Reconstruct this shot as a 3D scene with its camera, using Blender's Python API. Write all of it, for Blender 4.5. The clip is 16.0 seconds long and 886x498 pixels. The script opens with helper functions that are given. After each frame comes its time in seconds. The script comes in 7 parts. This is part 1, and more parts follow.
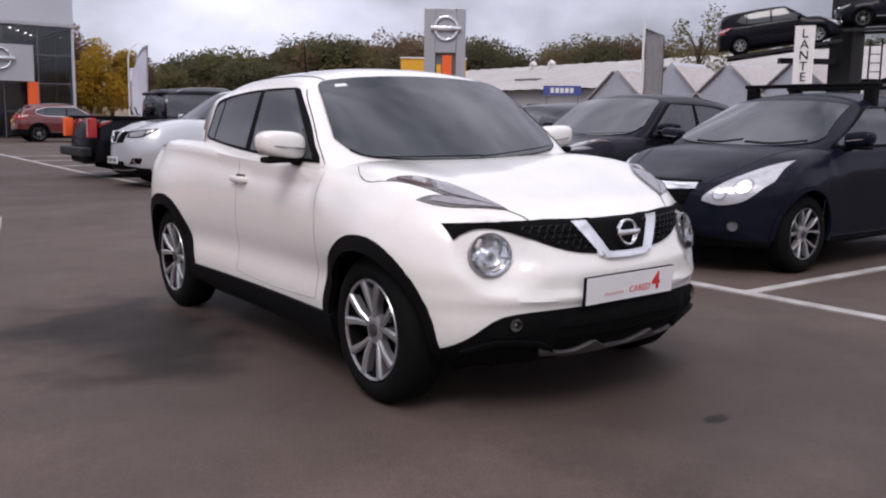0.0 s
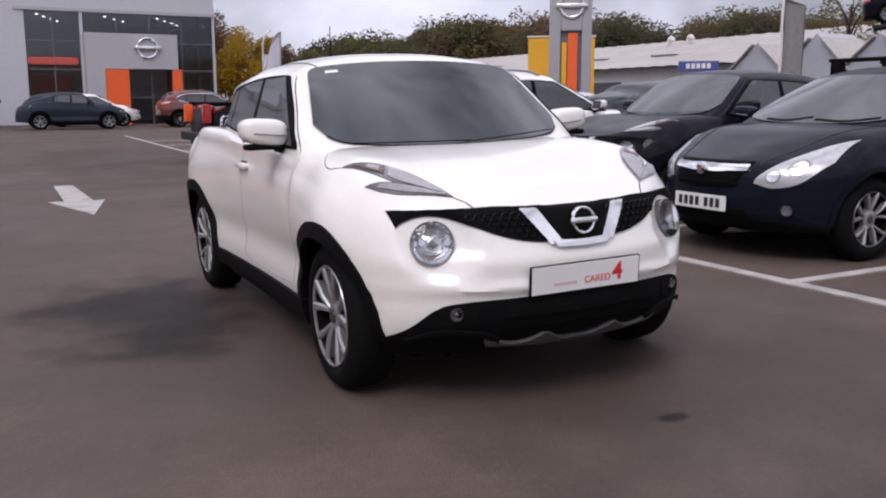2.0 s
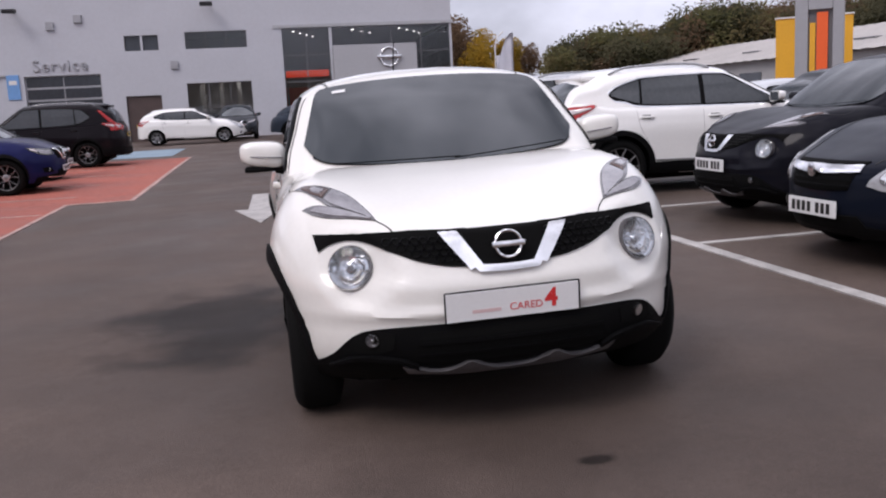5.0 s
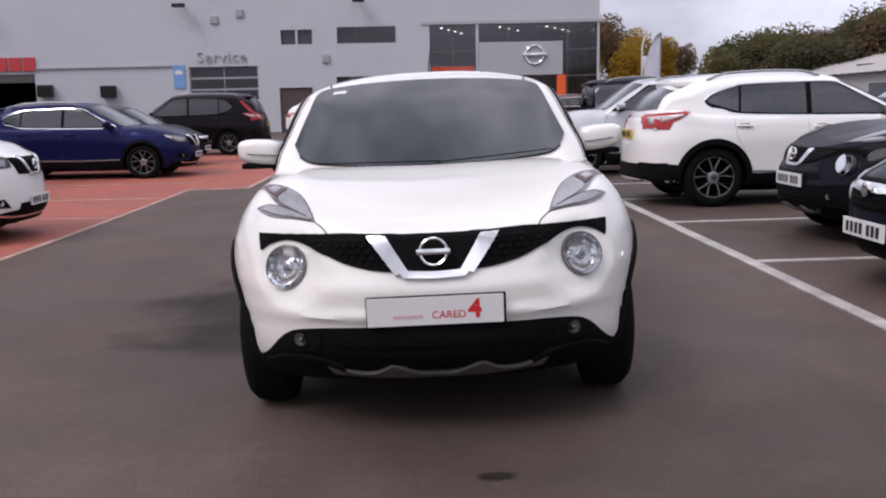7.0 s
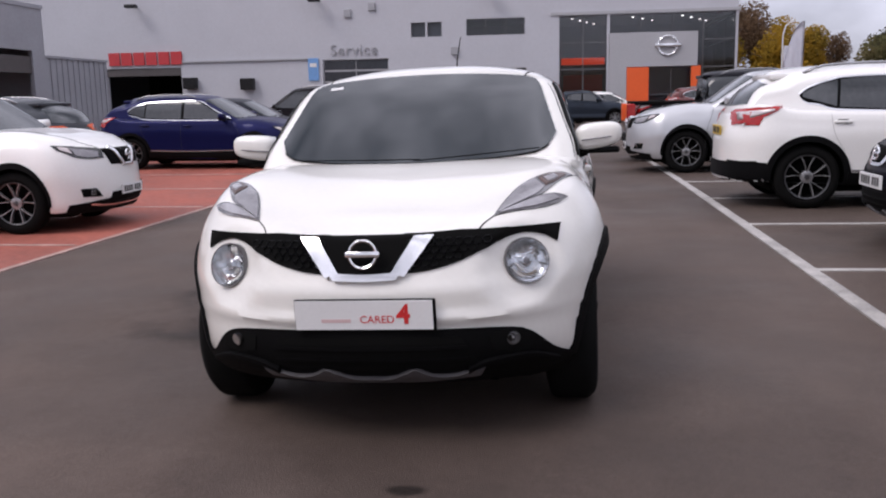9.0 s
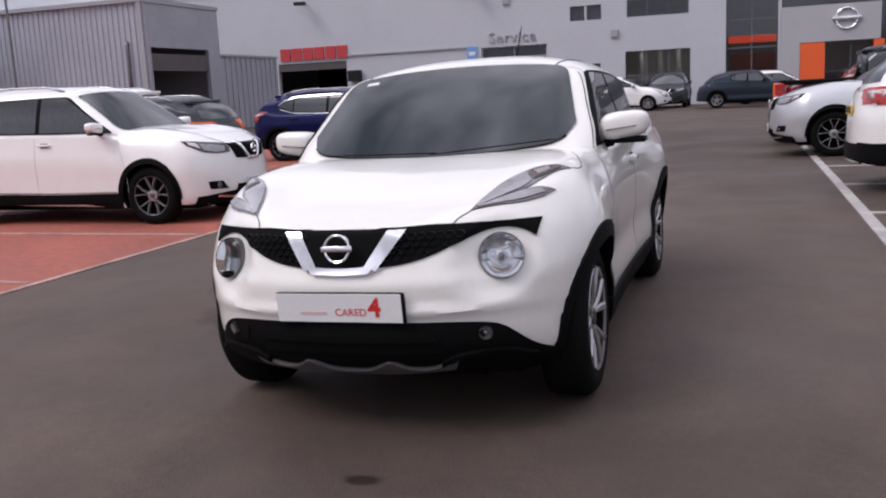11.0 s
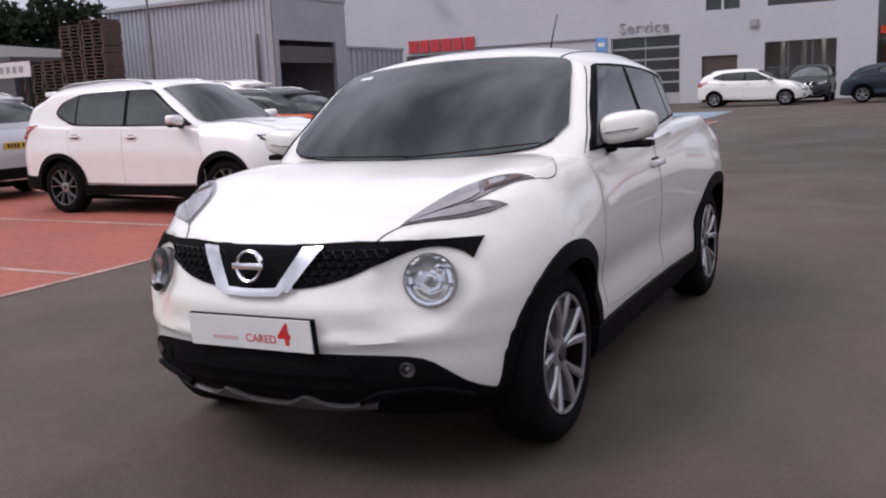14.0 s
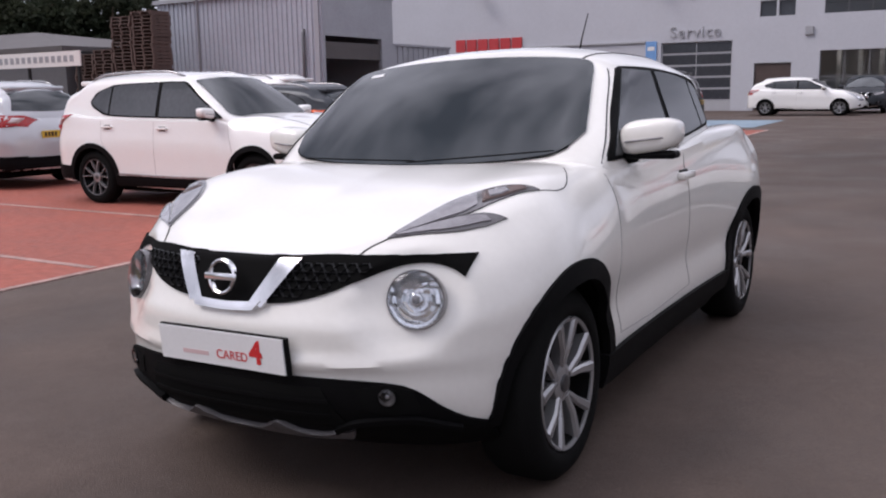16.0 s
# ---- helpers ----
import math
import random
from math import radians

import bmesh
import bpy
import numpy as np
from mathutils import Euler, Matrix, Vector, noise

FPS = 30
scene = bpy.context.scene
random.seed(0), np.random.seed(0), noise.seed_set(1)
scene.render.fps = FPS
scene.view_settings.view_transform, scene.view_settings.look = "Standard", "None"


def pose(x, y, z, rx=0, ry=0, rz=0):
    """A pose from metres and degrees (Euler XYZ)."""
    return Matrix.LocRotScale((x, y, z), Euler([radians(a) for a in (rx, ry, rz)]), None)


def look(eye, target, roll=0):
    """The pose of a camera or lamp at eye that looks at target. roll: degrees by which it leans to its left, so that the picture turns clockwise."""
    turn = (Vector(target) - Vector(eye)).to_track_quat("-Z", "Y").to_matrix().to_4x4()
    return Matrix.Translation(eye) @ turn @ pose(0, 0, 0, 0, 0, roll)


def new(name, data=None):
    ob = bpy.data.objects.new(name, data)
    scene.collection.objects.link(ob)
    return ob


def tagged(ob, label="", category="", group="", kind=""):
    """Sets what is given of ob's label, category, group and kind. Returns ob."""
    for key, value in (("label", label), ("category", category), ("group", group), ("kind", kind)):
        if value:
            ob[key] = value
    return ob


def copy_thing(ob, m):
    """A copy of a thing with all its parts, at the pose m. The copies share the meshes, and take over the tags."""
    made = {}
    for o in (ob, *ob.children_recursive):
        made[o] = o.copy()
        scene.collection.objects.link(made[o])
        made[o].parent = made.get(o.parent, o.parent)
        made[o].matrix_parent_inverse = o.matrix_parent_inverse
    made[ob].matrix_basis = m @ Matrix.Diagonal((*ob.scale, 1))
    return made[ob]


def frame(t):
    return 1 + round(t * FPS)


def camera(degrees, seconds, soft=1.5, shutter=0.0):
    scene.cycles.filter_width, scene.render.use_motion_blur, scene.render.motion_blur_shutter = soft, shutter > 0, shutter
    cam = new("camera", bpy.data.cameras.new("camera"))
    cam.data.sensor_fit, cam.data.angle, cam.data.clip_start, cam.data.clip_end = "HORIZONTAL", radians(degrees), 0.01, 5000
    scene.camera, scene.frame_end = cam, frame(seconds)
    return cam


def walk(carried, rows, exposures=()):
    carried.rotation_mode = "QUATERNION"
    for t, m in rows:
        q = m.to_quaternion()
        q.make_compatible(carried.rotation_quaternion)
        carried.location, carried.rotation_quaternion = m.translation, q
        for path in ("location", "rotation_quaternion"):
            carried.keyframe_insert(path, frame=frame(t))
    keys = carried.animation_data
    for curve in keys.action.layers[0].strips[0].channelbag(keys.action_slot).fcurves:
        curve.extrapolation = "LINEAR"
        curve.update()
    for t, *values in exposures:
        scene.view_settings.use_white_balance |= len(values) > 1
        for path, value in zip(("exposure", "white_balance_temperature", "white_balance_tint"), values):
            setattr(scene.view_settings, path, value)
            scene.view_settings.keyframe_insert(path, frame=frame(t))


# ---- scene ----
cam = camera(52.9, 16.0, soft=2.1)
PATH = [
    (0, (1.167, -0.04, 1.177), (2.353, 1.546, 0.897), 0.9),
    (0.5, (1.302, -0.14, 1.186), (2.447, 1.473, 0.89), -0.7),
    (1, (1.483, -0.345, 1.2), (2.513, 1.342, 0.898), -0.7),
    (1.5, (1.659, -0.386, 1.189), (2.636, 1.33, 0.871), -0.9),
    (2, (1.844, -0.413, 1.206), (2.76, 1.335, 0.88), -0.1),
    (2.5, (2.054, -0.592, 1.211), (2.871, 1.205, 0.887), -1.5),
    (3, (2.238, -0.708, 1.229), (2.968, 1.126, 0.904), -1.1),
    (3.5, (2.444, -0.664, 1.226), (3.095, 1.199, 0.902), 0.3),
    (4, (2.653, -0.653, 1.239), (3.215, 1.238, 0.908), -0.6),
    (6.5, (3.747, -0.927, 1.284), (3.85, 1.048, 0.989), -2.2),
    (7, (3.929, -0.844, 1.275), (3.966, 1.131, 0.96), -1.2),
    (7.5, (4.117, -0.819, 1.286), (4.107, 1.156, 0.966), -2.2),
    (8, (4.381, -0.868, 1.295), (4.217, 1.102, 0.99), -1.7),
    (8.5, (4.544, -0.845, 1.291), (4.322, 1.117, 0.977), -2.3),
    (9, (4.679, -0.679, 1.286), (4.407, 1.275, 0.959), -1.1),
    (9.5, (4.869, -0.693, 1.296), (4.484, 1.242, 0.967), -2.6),
    (12, (5.668, -0.42, 1.295), (4.919, 1.401, 0.945), -2.2),
    (12.5, (5.75, -0.368, 1.3), (4.953, 1.435, 0.96), -2.6),
    (13, (5.75, -0.171, 1.289), (4.936, 1.626, 0.961), -1.0),
    (13.5, (5.805, -0.06, 1.293), (4.959, 1.722, 0.96), -2.0),
    (14, (5.867, 0.174, 1.283), (4.946, 1.915, 0.935), -2.6),
    (14.5, (5.914, 0.225, 1.288), (5.01, 1.962, 0.881), -3.2),
    (15, (5.884, 0.294, 1.297), (4.96, 2.024, 0.904), -1.8),
    (15.5, (5.838, 0.394, 1.289), (4.916, 2.132, 0.928), -1.5),
    (16, (5.875, 0.492, 1.281), (4.87, 2.187, 0.935), -1.0),
]
walk(cam, [(t, look(eye, target, roll)) for t, eye, target, roll in PATH], [(0, 0.1, 6390, 20), (16, 0.1, 6390, 20)])

# ---- light ----
world = bpy.data.worlds.new("overcast_sky")
scene.world = world
world.use_nodes = True
wn, wl = world.node_tree.nodes, world.node_tree.links
wn.clear()
SUN_EL, SUN_AZ = radians(48), radians(231)
sky = wn.new("ShaderNodeTexSky")
sky.sky_type, sky.sun_disc, sky.sun_elevation, sky.sun_rotation = "NISHITA", False, SUN_EL, SUN_AZ
w_co = wn.new("ShaderNodeTexCoord")
w_sep = wn.new("ShaderNodeSeparateXYZ")
wl.new(w_co.outputs["Generated"], w_sep.inputs[0])
w_ramp = wn.new("ShaderNodeValToRGB")
w_ramp.color_ramp.elements[0].position, w_ramp.color_ramp.elements[0].color = 0.0, (0.50, 0.525, 0.60, 1)
w_ramp.color_ramp.elements[1].position, w_ramp.color_ramp.elements[1].color = 1.0, (1.30, 1.34, 1.43, 1)
w_noise = wn.new("ShaderNodeTexNoise")
w_noise.inputs["Scale"].default_value, w_noise.inputs["Detail"].default_value = 3.2, 8
w_map = wn.new("ShaderNodeMapping")
w_map.inputs["Scale"].default_value = (1, 1, 1.6)
wl.new(w_co.outputs["Generated"], w_map.inputs[0])
wl.new(w_map.outputs[0], w_noise.inputs["Vector"])
wl.new(w_sep.outputs[2], w_ramp.inputs[0])
w_cl = wn.new("ShaderNodeMapRange")
w_cl.inputs["From Min"].default_value, w_cl.inputs["From Max"].default_value = 0.3, 0.7
w_cl.inputs["To Min"].default_value, w_cl.inputs["To Max"].default_value = 0.28, 1.72
wl.new(w_noise.outputs[0], w_cl.inputs[0])
w_mul = wn.new("ShaderNodeMix")
w_mul.data_type, w_mul.blend_type = "RGBA", "MULTIPLY"
w_mul.inputs[0].default_value = 1.0
wl.new(w_ramp.outputs[0], w_mul.inputs[6])
wl.new(w_cl.outputs[0], w_mul.inputs[7])
bg_sky, bg_cloud, w_add, w_out = wn.new("ShaderNodeBackground"), wn.new("ShaderNodeBackground"), wn.new("ShaderNodeAddShader"), wn.new("ShaderNodeOutputWorld")
bg_sky.inputs[1].default_value, bg_cloud.inputs[1].default_value = 0.01, 0.87
wl.new(sky.outputs[0], bg_sky.inputs[0])
wl.new(w_mul.outputs[2], bg_cloud.inputs[0])
wl.new(bg_sky.outputs[0], w_add.inputs[0])
wl.new(bg_cloud.outputs[0], w_add.inputs[1])
wl.new(w_add.outputs[0], w_out.inputs[0])
sun = new("sun", bpy.data.lights.new("sun", "SUN"))
sun.data.energy, sun.data.angle, sun.data.color = 1.5, radians(28), (1, 0.965, 0.895)
sun.matrix_world = look((0, 0, 0), (-math.sin(SUN_AZ) * math.cos(SUN_EL), -math.cos(SUN_AZ) * math.cos(SUN_EL), -math.sin(SUN_EL)))


# ---- materials ----
def mat(name, color, rough=0.5, metal=0.0, vary=0.12, scale=6.0, bump=0.0, bscale=80.0, coat=0.0, emit=0.0, spec=0.5, rvary=0.0):
    m = bpy.data.materials.new(name)
    m.use_nodes = True
    n, l = m.node_tree.nodes, m.node_tree.links
    p = n["Principled BSDF"]
    p.inputs["Roughness"].default_value, p.inputs["Metallic"].default_value = rough, metal
    p.inputs["Specular IOR Level"].default_value = spec
    p.inputs["Coat Weight"].default_value, p.inputs["Coat Roughness"].default_value = coat, 0.02
    p.inputs["Base Color"].default_value = (*color, 1)
    if emit:
        p.inputs["Emission Color"].default_value, p.inputs["Emission Strength"].default_value = (*color, 1), emit
    co = n.new("ShaderNodeTexCoord")
    if vary:
        a, b = n.new("ShaderNodeTexNoise"), n.new("ShaderNodeTexNoise")
        a.inputs["Scale"].default_value, a.inputs["Detail"].default_value = scale, 5
        b.inputs["Scale"].default_value, b.inputs["Detail"].default_value = scale * 14, 3
        add = n.new("ShaderNodeMath")
        mr = n.new("ShaderNodeMapRange")
        mr.inputs["From Min"].default_value, mr.inputs["From Max"].default_value = 0.6, 1.4
        mr.inputs["To Min"].default_value, mr.inputs["To Max"].default_value = 1 - vary, 1 + vary
        mx = n.new("ShaderNodeMix")
        mx.data_type, mx.blend_type = "RGBA", "MULTIPLY"
        mx.inputs[0].default_value, mx.inputs[6].default_value = 1, (*color, 1)
        for t in (a, b):
            l.new(co.outputs["Object"], t.inputs["Vector"])
        l.new(a.outputs[0], add.inputs[0])
        l.new(b.outputs[0], add.inputs[1])
        l.new(add.outputs[0], mr.inputs[0])
        l.new(mr.outputs[0], mx.inputs[7])
        l.new(mx.outputs[2], p.inputs["Base Color"])
        if rvary:
            rr = n.new("ShaderNodeMapRange")
            rr.inputs["From Min"].default_value, rr.inputs["From Max"].default_value = 0.3, 0.7
            rr.inputs["To Min"].default_value, rr.inputs["To Max"].default_value = rough - rvary, rough + rvary
            l.new(a.outputs[0], rr.inputs[0])
            l.new(rr.outputs[0], p.inputs["Roughness"])
    if bump:
        t, bp = n.new("ShaderNodeTexNoise"), n.new("ShaderNodeBump")
        t.inputs["Scale"].default_value, t.inputs["Detail"].default_value = bscale, 4
        bp.inputs["Strength"].default_value, bp.inputs["Distance"].default_value = bump, 0.01
        l.new(co.outputs["Object"], t.inputs["Vector"])
        l.new(t.outputs[0], bp.inputs["Height"])
        l.new(bp.outputs[0], p.inputs["Normal"])
    return m


def paint(name, color, metal=0.0, rough=0.35):
    dark = max(color) < 0.12
    return mat(name, color, rough, metal, 0.03, 3.0, coat=0.2 if dark else 1.0, rvary=0.04, spec=0.04 if dark else 0.5)


M = dict(
    white=paint("pearl_white_paint", (0.76, 0.745, 0.705)),
    white2=paint("white_paint", (0.82, 0.81, 0.79)),
    navy=paint("navy_black_paint", (0.006, 0.008, 0.015)),
    black=paint("black_paint", (0.006, 0.006, 0.010)),
    blue=paint("deep_blue_paint", (0.010, 0.012, 0.062), 0.3),
    silver=paint("silver_paint", (0.52, 0.53, 0.55), 0.5),
    grey=paint("dark_grey_paint", (0.055, 0.06, 0.068), 0.4),
    teal=paint("dark_blue_grey_paint", (0.028, 0.036, 0.050), 0.3),
    maroon=paint("maroon_black_paint", (0.009, 0.007, 0.009), 0.3),
    red=paint("dark_red_paint", (0.125, 0.017, 0.014), 0.2),
    # opaque skins: dark stands in for the unlit cabin, grey for daylight through it
    glass=mat("dark_opaque_glass", (0.006, 0.012, 0.017), 0.02, 0, 0, spec=0.85),
    side_glass=mat("side_glass", (0.042, 0.047, 0.052), 0.03, 0, 0.2, 1.5, spec=0.72),
    plastic=mat("black_plastic", (0.003, 0.003, 0.0034), 0.65, 0, 0.2, 9, 0.25, 300, spec=0.09),
    rubber=mat("tyre_rubber", (0.005, 0.005, 0.005), 0.85, 0, 0.25, 8, 0.2, 120, spec=0.1),
    # near black that stands in for the shade inside openings and recesses
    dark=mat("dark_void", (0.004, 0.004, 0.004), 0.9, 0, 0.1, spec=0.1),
    gap=mat("panel_gap", (0.02, 0.02, 0.02), 0.8, 0, 0),
    skid=mat("skid_plate", (0.11, 0.105, 0.11), 0.45, 0.3, 0.3, 12),
    honeycomb=mat("grille_plastic", (0.007, 0.007, 0.008), 0.4, 0, 0.1, spec=0.3),
    seam=mat("pale_panel_gap", (0.38, 0.37, 0.36), 0.8, 0, 0),
    chrome=mat("chrome", (0.82, 0.82, 0.83), 0.12, 1.0, 0.04, 10),
    alloy=mat("silver_alloy", (0.37, 0.37, 0.38), 0.27, 0.65, 0.1, 12),
    alloy_dark=mat("dark_alloy", (0.10, 0.10, 0.105), 0.35, 0.7, 0.15, 12),
    lamp=mat("headlamp_reflector", (0.80, 0.80, 0.81), 0.10, 0.9, 0.1, 28),
    lamp_edge=mat("smoked_lamp_edge", (0.014, 0.014, 0.016), 0.15, 0, 0.2, 20, coat=0.5),
    lamp_grey=mat("smoked_lamp", (0.19, 0.18, 0.19), 0.2, 0.1, 0.3, 14, 0.25, 30, coat=1.0),
    lamp_lens=mat("pale_lamp_lens", (0.235, 0.225, 0.24), 0.15, 0.2, 0.35, 22, 0.3, 55, coat=1.0),
    lamp_smoke=mat("smoked_lamp_body", (0.095, 0.09, 0.096), 0.15, 0.1, 0.3, 18, coat=0.8),
    lamp_soft=mat("lamp_inner", (0.44, 0.44, 0.46), 0.2, 0.4, 0.2, 20, 0.3, 40, coat=1.0),
    amber=mat("amber_lens", (0.085, 0.048, 0.04), 0.2, 0, 0.3, 30, coat=0.25),
    tail=mat("red_lens", (0.36, 0.010, 0.010), 0.2, 0, 0.2, 30, coat=0.4),
    tail_clear=mat("clear_lens", (0.62, 0.55, 0.55), 0.1, 0.3, 0.2, 30, coat=1.0),
    plate=mat("plate_white", (0.72, 0.72, 0.72), 0.35, 0, 0.04),
    plate_y=mat("plate_yellow", (0.62, 0.42, 0.05), 0.35, 0, 0.05),
    ink=mat("plate_ink", (0.015, 0.015, 0.015), 0.4, 0, 0),
    ink_red=mat("red_ink", (0.60, 0.03, 0.03), 0.4, 0, 0),
    ink_pale=mat("pale_red_ink", (0.62, 0.45, 0.45), 0.4, 0, 0),
    line_worn=mat("faded_road_paint", (0.36, 0.235, 0.205), 0.75, 0, 0.6, 4, 0.4, 90),
    line=mat("road_paint", (0.37, 0.35, 0.335), 0.7, 0, 0.5, 5, 0.4, 90),
    red_tarmac=mat("red_surfacing", (0.31, 0.085, 0.058), 0.75, 0, 0.38, 0.8, 0.5, 130, rvary=0.12),
    blue_tarmac=mat("blue_surfacing", (0.20, 0.27, 0.33), 0.8, 0, 0.2, 1.0, 0.4, 130),
    clad=mat("grey_cladding", (0.40, 0.40, 0.42), 0.5, 0.1, 0.05, 0.6),
    clad_white=mat("white_cladding", (0.485, 0.49, 0.53), 0.5, 0.0, 0.05, 0.6),
    shed=mat("corrugated_steel", (0.40, 0.42, 0.475), 0.5, 0.2, 0.1, 0.5),
    shed_dark=mat("shed_trim", (0.338, 0.344, 0.375), 0.5, 0.2, 0.1, 0.8),
    shutter=mat("shutter", (0.10, 0.09, 0.09), 0.6, 0.2, 0.15, 1.5),
    frame=mat("grey_frame", (0.16, 0.16, 0.17), 0.4, 0.4, 0.1),
    window=mat("window_glass", (0.045, 0.05, 0.06), 0.05, 0, 0.25, 0.5),
    orange=mat("orange_panel", (0.80, 0.115, 0.02), 0.45, 0, 0.05),
    yellow=mat("yellow_panel", (0.72, 0.36, 0.02), 0.5, 0, 0.08, 0.7),
    red_sign=mat("red_sign", (0.50, 0.045, 0.05), 0.45, 0, 0.08),
    blue_sign=mat("blue_sign", (0.05, 0.07, 0.26), 0.45, 0, 0.08),
    pale_blue=mat("pale_blue_sign", (0.16, 0.33, 0.62), 0.45, 0, 0.08),
    sign_grey=mat("sign_grey", (0.36, 0.36, 0.38), 0.4, 0.3, 0.05),
    sign_white=mat("sign_white", (0.72, 0.70, 0.68), 0.5, 0, 0.06),
    door_brown=mat("brown_door", (0.075, 0.050, 0.045), 0.5, 0, 0.2, 3),
    roof=mat("fibre_cement_roof", (0.38, 0.355, 0.34), 0.8, 0, 0.18, 0.35),
    brick=mat("pale_wall", (0.40, 0.39, 0.39), 0.8, 0, 0.12, 0.5),
    wood=mat("weathered_pallet_wood", (0.085, 0.055, 0.046), 0.8, 0, 0.4, 4, 0.4, 40),
    bark=mat("bark", (0.07, 0.05, 0.035), 0.9, 0, 0.3, 8, 0.5, 30),
    flag=mat("banner_cloth", (0.80, 0.80, 0.86), 0.8, 0, 0.06),
    flag_grey=mat("grey_banner_cloth", (0.36, 0.35, 0.35), 0.8, 0, 0.15),
    spot=mat("spot_lamp", (1.0, 0.95, 0.88), 0.4, 0, 0, emit=4.0),
    floor_in=mat("showroom_floor", (0.25, 0.24, 0.23), 0.3, 0, 0.1),
    red_light=mat("lit_red_sign", (0.75, 0.06, 0.02), 0.4, 0, 0, emit=0.7),
    steel=mat("black_steel", (0.012, 0.012, 0.013), 0.5, 0.3, 0.15),
)


def cover_glass():
    """Thin clear cover glass."""
    m = bpy.data.materials.new("clear_cover")
    m.use_nodes = True
    n, l = m.node_tree.nodes, m.node_tree.links
    tr, gl, mx = n.new("ShaderNodeBsdfTransparent"), n.new("ShaderNodeBsdfGlossy"), n.new("ShaderNodeMixShader")
    fr = n.new("ShaderNodeFresnel")
    fr.inputs[0].default_value = 1.45
    gl.inputs["Roughness"].default_value = 0.02
    tr.inputs[0].default_value = (0.93, 0.94, 0.95, 1)
    l.new(fr.outputs[0], mx.inputs[0])
    l.new(tr.outputs[0], mx.inputs[1])
    l.new(gl.outputs[0], mx.inputs[2])
    l.new(mx.outputs[0], n["Material Output"].inputs["Surface"])
    return m


M["cover"] = cover_glass()


def asphalt():
    m = mat("asphalt", (0.0705, 0.0605, 0.0612), 0.62, 0, 0, bump=0.55, bscale=160, spec=0.22)
    n, l = m.node_tree.nodes, m.node_tree.links
    p = n["Principled BSDF"]
    co = n.new("ShaderNodeTexCoord")

    def tex(scale, detail=5.0):
        t = n.new("ShaderNodeTexNoise")
        t.inputs["Scale"].default_value, t.inputs["Detail"].default_value = scale, detail
        l.new(co.outputs["Object"], t.inputs["Vector"])
        return t.outputs[0]

    def rng(v, a, b, c, d):
        r = n.new("ShaderNodeMapRange")
        for i, x in enumerate((a, b, c, d)):
            r.inputs[i + 1].default_value = x
        l.new(v, r.inputs[0])
        return r.outputs[0]

    def mul(a, b):
        k = n.new("ShaderNodeMath")
        k.operation = "MULTIPLY"
        l.new(a, k.inputs[0])
        l.new(b, k.inputs[1])
        return k.outputs[0]

    f = mul(rng(tex(14, 3), 0.32, 0.68, 0.94, 1.06), rng(tex(38, 1), 0.68, 0.78, 1.0, 1.3))
    f = mul(f, rng(tex(0.9, 3), 0.3, 0.7, 0.90, 1.10))
    f = mul(f, mul(mul(rng(tex(0.35), 0.3, 0.7, 0.76, 1.18), rng(tex(2.2), 0.3, 0.7, 0.93, 1.07)), rng(tex(90, 2), 0.3, 0.7, 0.84, 1.16)))
    # dark patches and small oil spots, each with a ragged outline of its own
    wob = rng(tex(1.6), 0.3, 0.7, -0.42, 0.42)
    # shade round the cars and up the aisle is painted in as dark patches
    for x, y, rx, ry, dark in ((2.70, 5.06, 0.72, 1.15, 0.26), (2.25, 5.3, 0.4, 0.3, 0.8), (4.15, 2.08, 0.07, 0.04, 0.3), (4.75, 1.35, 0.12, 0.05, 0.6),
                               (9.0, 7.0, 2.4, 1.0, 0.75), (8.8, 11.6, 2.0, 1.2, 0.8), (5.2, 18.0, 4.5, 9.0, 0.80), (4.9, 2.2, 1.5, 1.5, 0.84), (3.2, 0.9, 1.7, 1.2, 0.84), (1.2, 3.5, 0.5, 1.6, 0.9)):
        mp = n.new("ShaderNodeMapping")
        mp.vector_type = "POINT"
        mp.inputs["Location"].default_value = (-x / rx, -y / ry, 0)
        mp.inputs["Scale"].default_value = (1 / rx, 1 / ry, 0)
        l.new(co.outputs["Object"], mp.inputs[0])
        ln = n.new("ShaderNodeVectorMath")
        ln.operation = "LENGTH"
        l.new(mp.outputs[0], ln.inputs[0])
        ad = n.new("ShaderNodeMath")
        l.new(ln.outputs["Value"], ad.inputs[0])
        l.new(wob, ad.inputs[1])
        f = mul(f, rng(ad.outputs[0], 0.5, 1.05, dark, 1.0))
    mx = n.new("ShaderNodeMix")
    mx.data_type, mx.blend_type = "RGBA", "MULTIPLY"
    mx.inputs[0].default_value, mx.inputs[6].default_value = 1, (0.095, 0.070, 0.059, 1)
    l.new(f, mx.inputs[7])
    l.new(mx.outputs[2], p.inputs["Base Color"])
    l.new(rng(tex(0.7), 0.3, 0.7, 0.5, 0.8), p.inputs["Roughness"])
    return m


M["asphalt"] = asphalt()


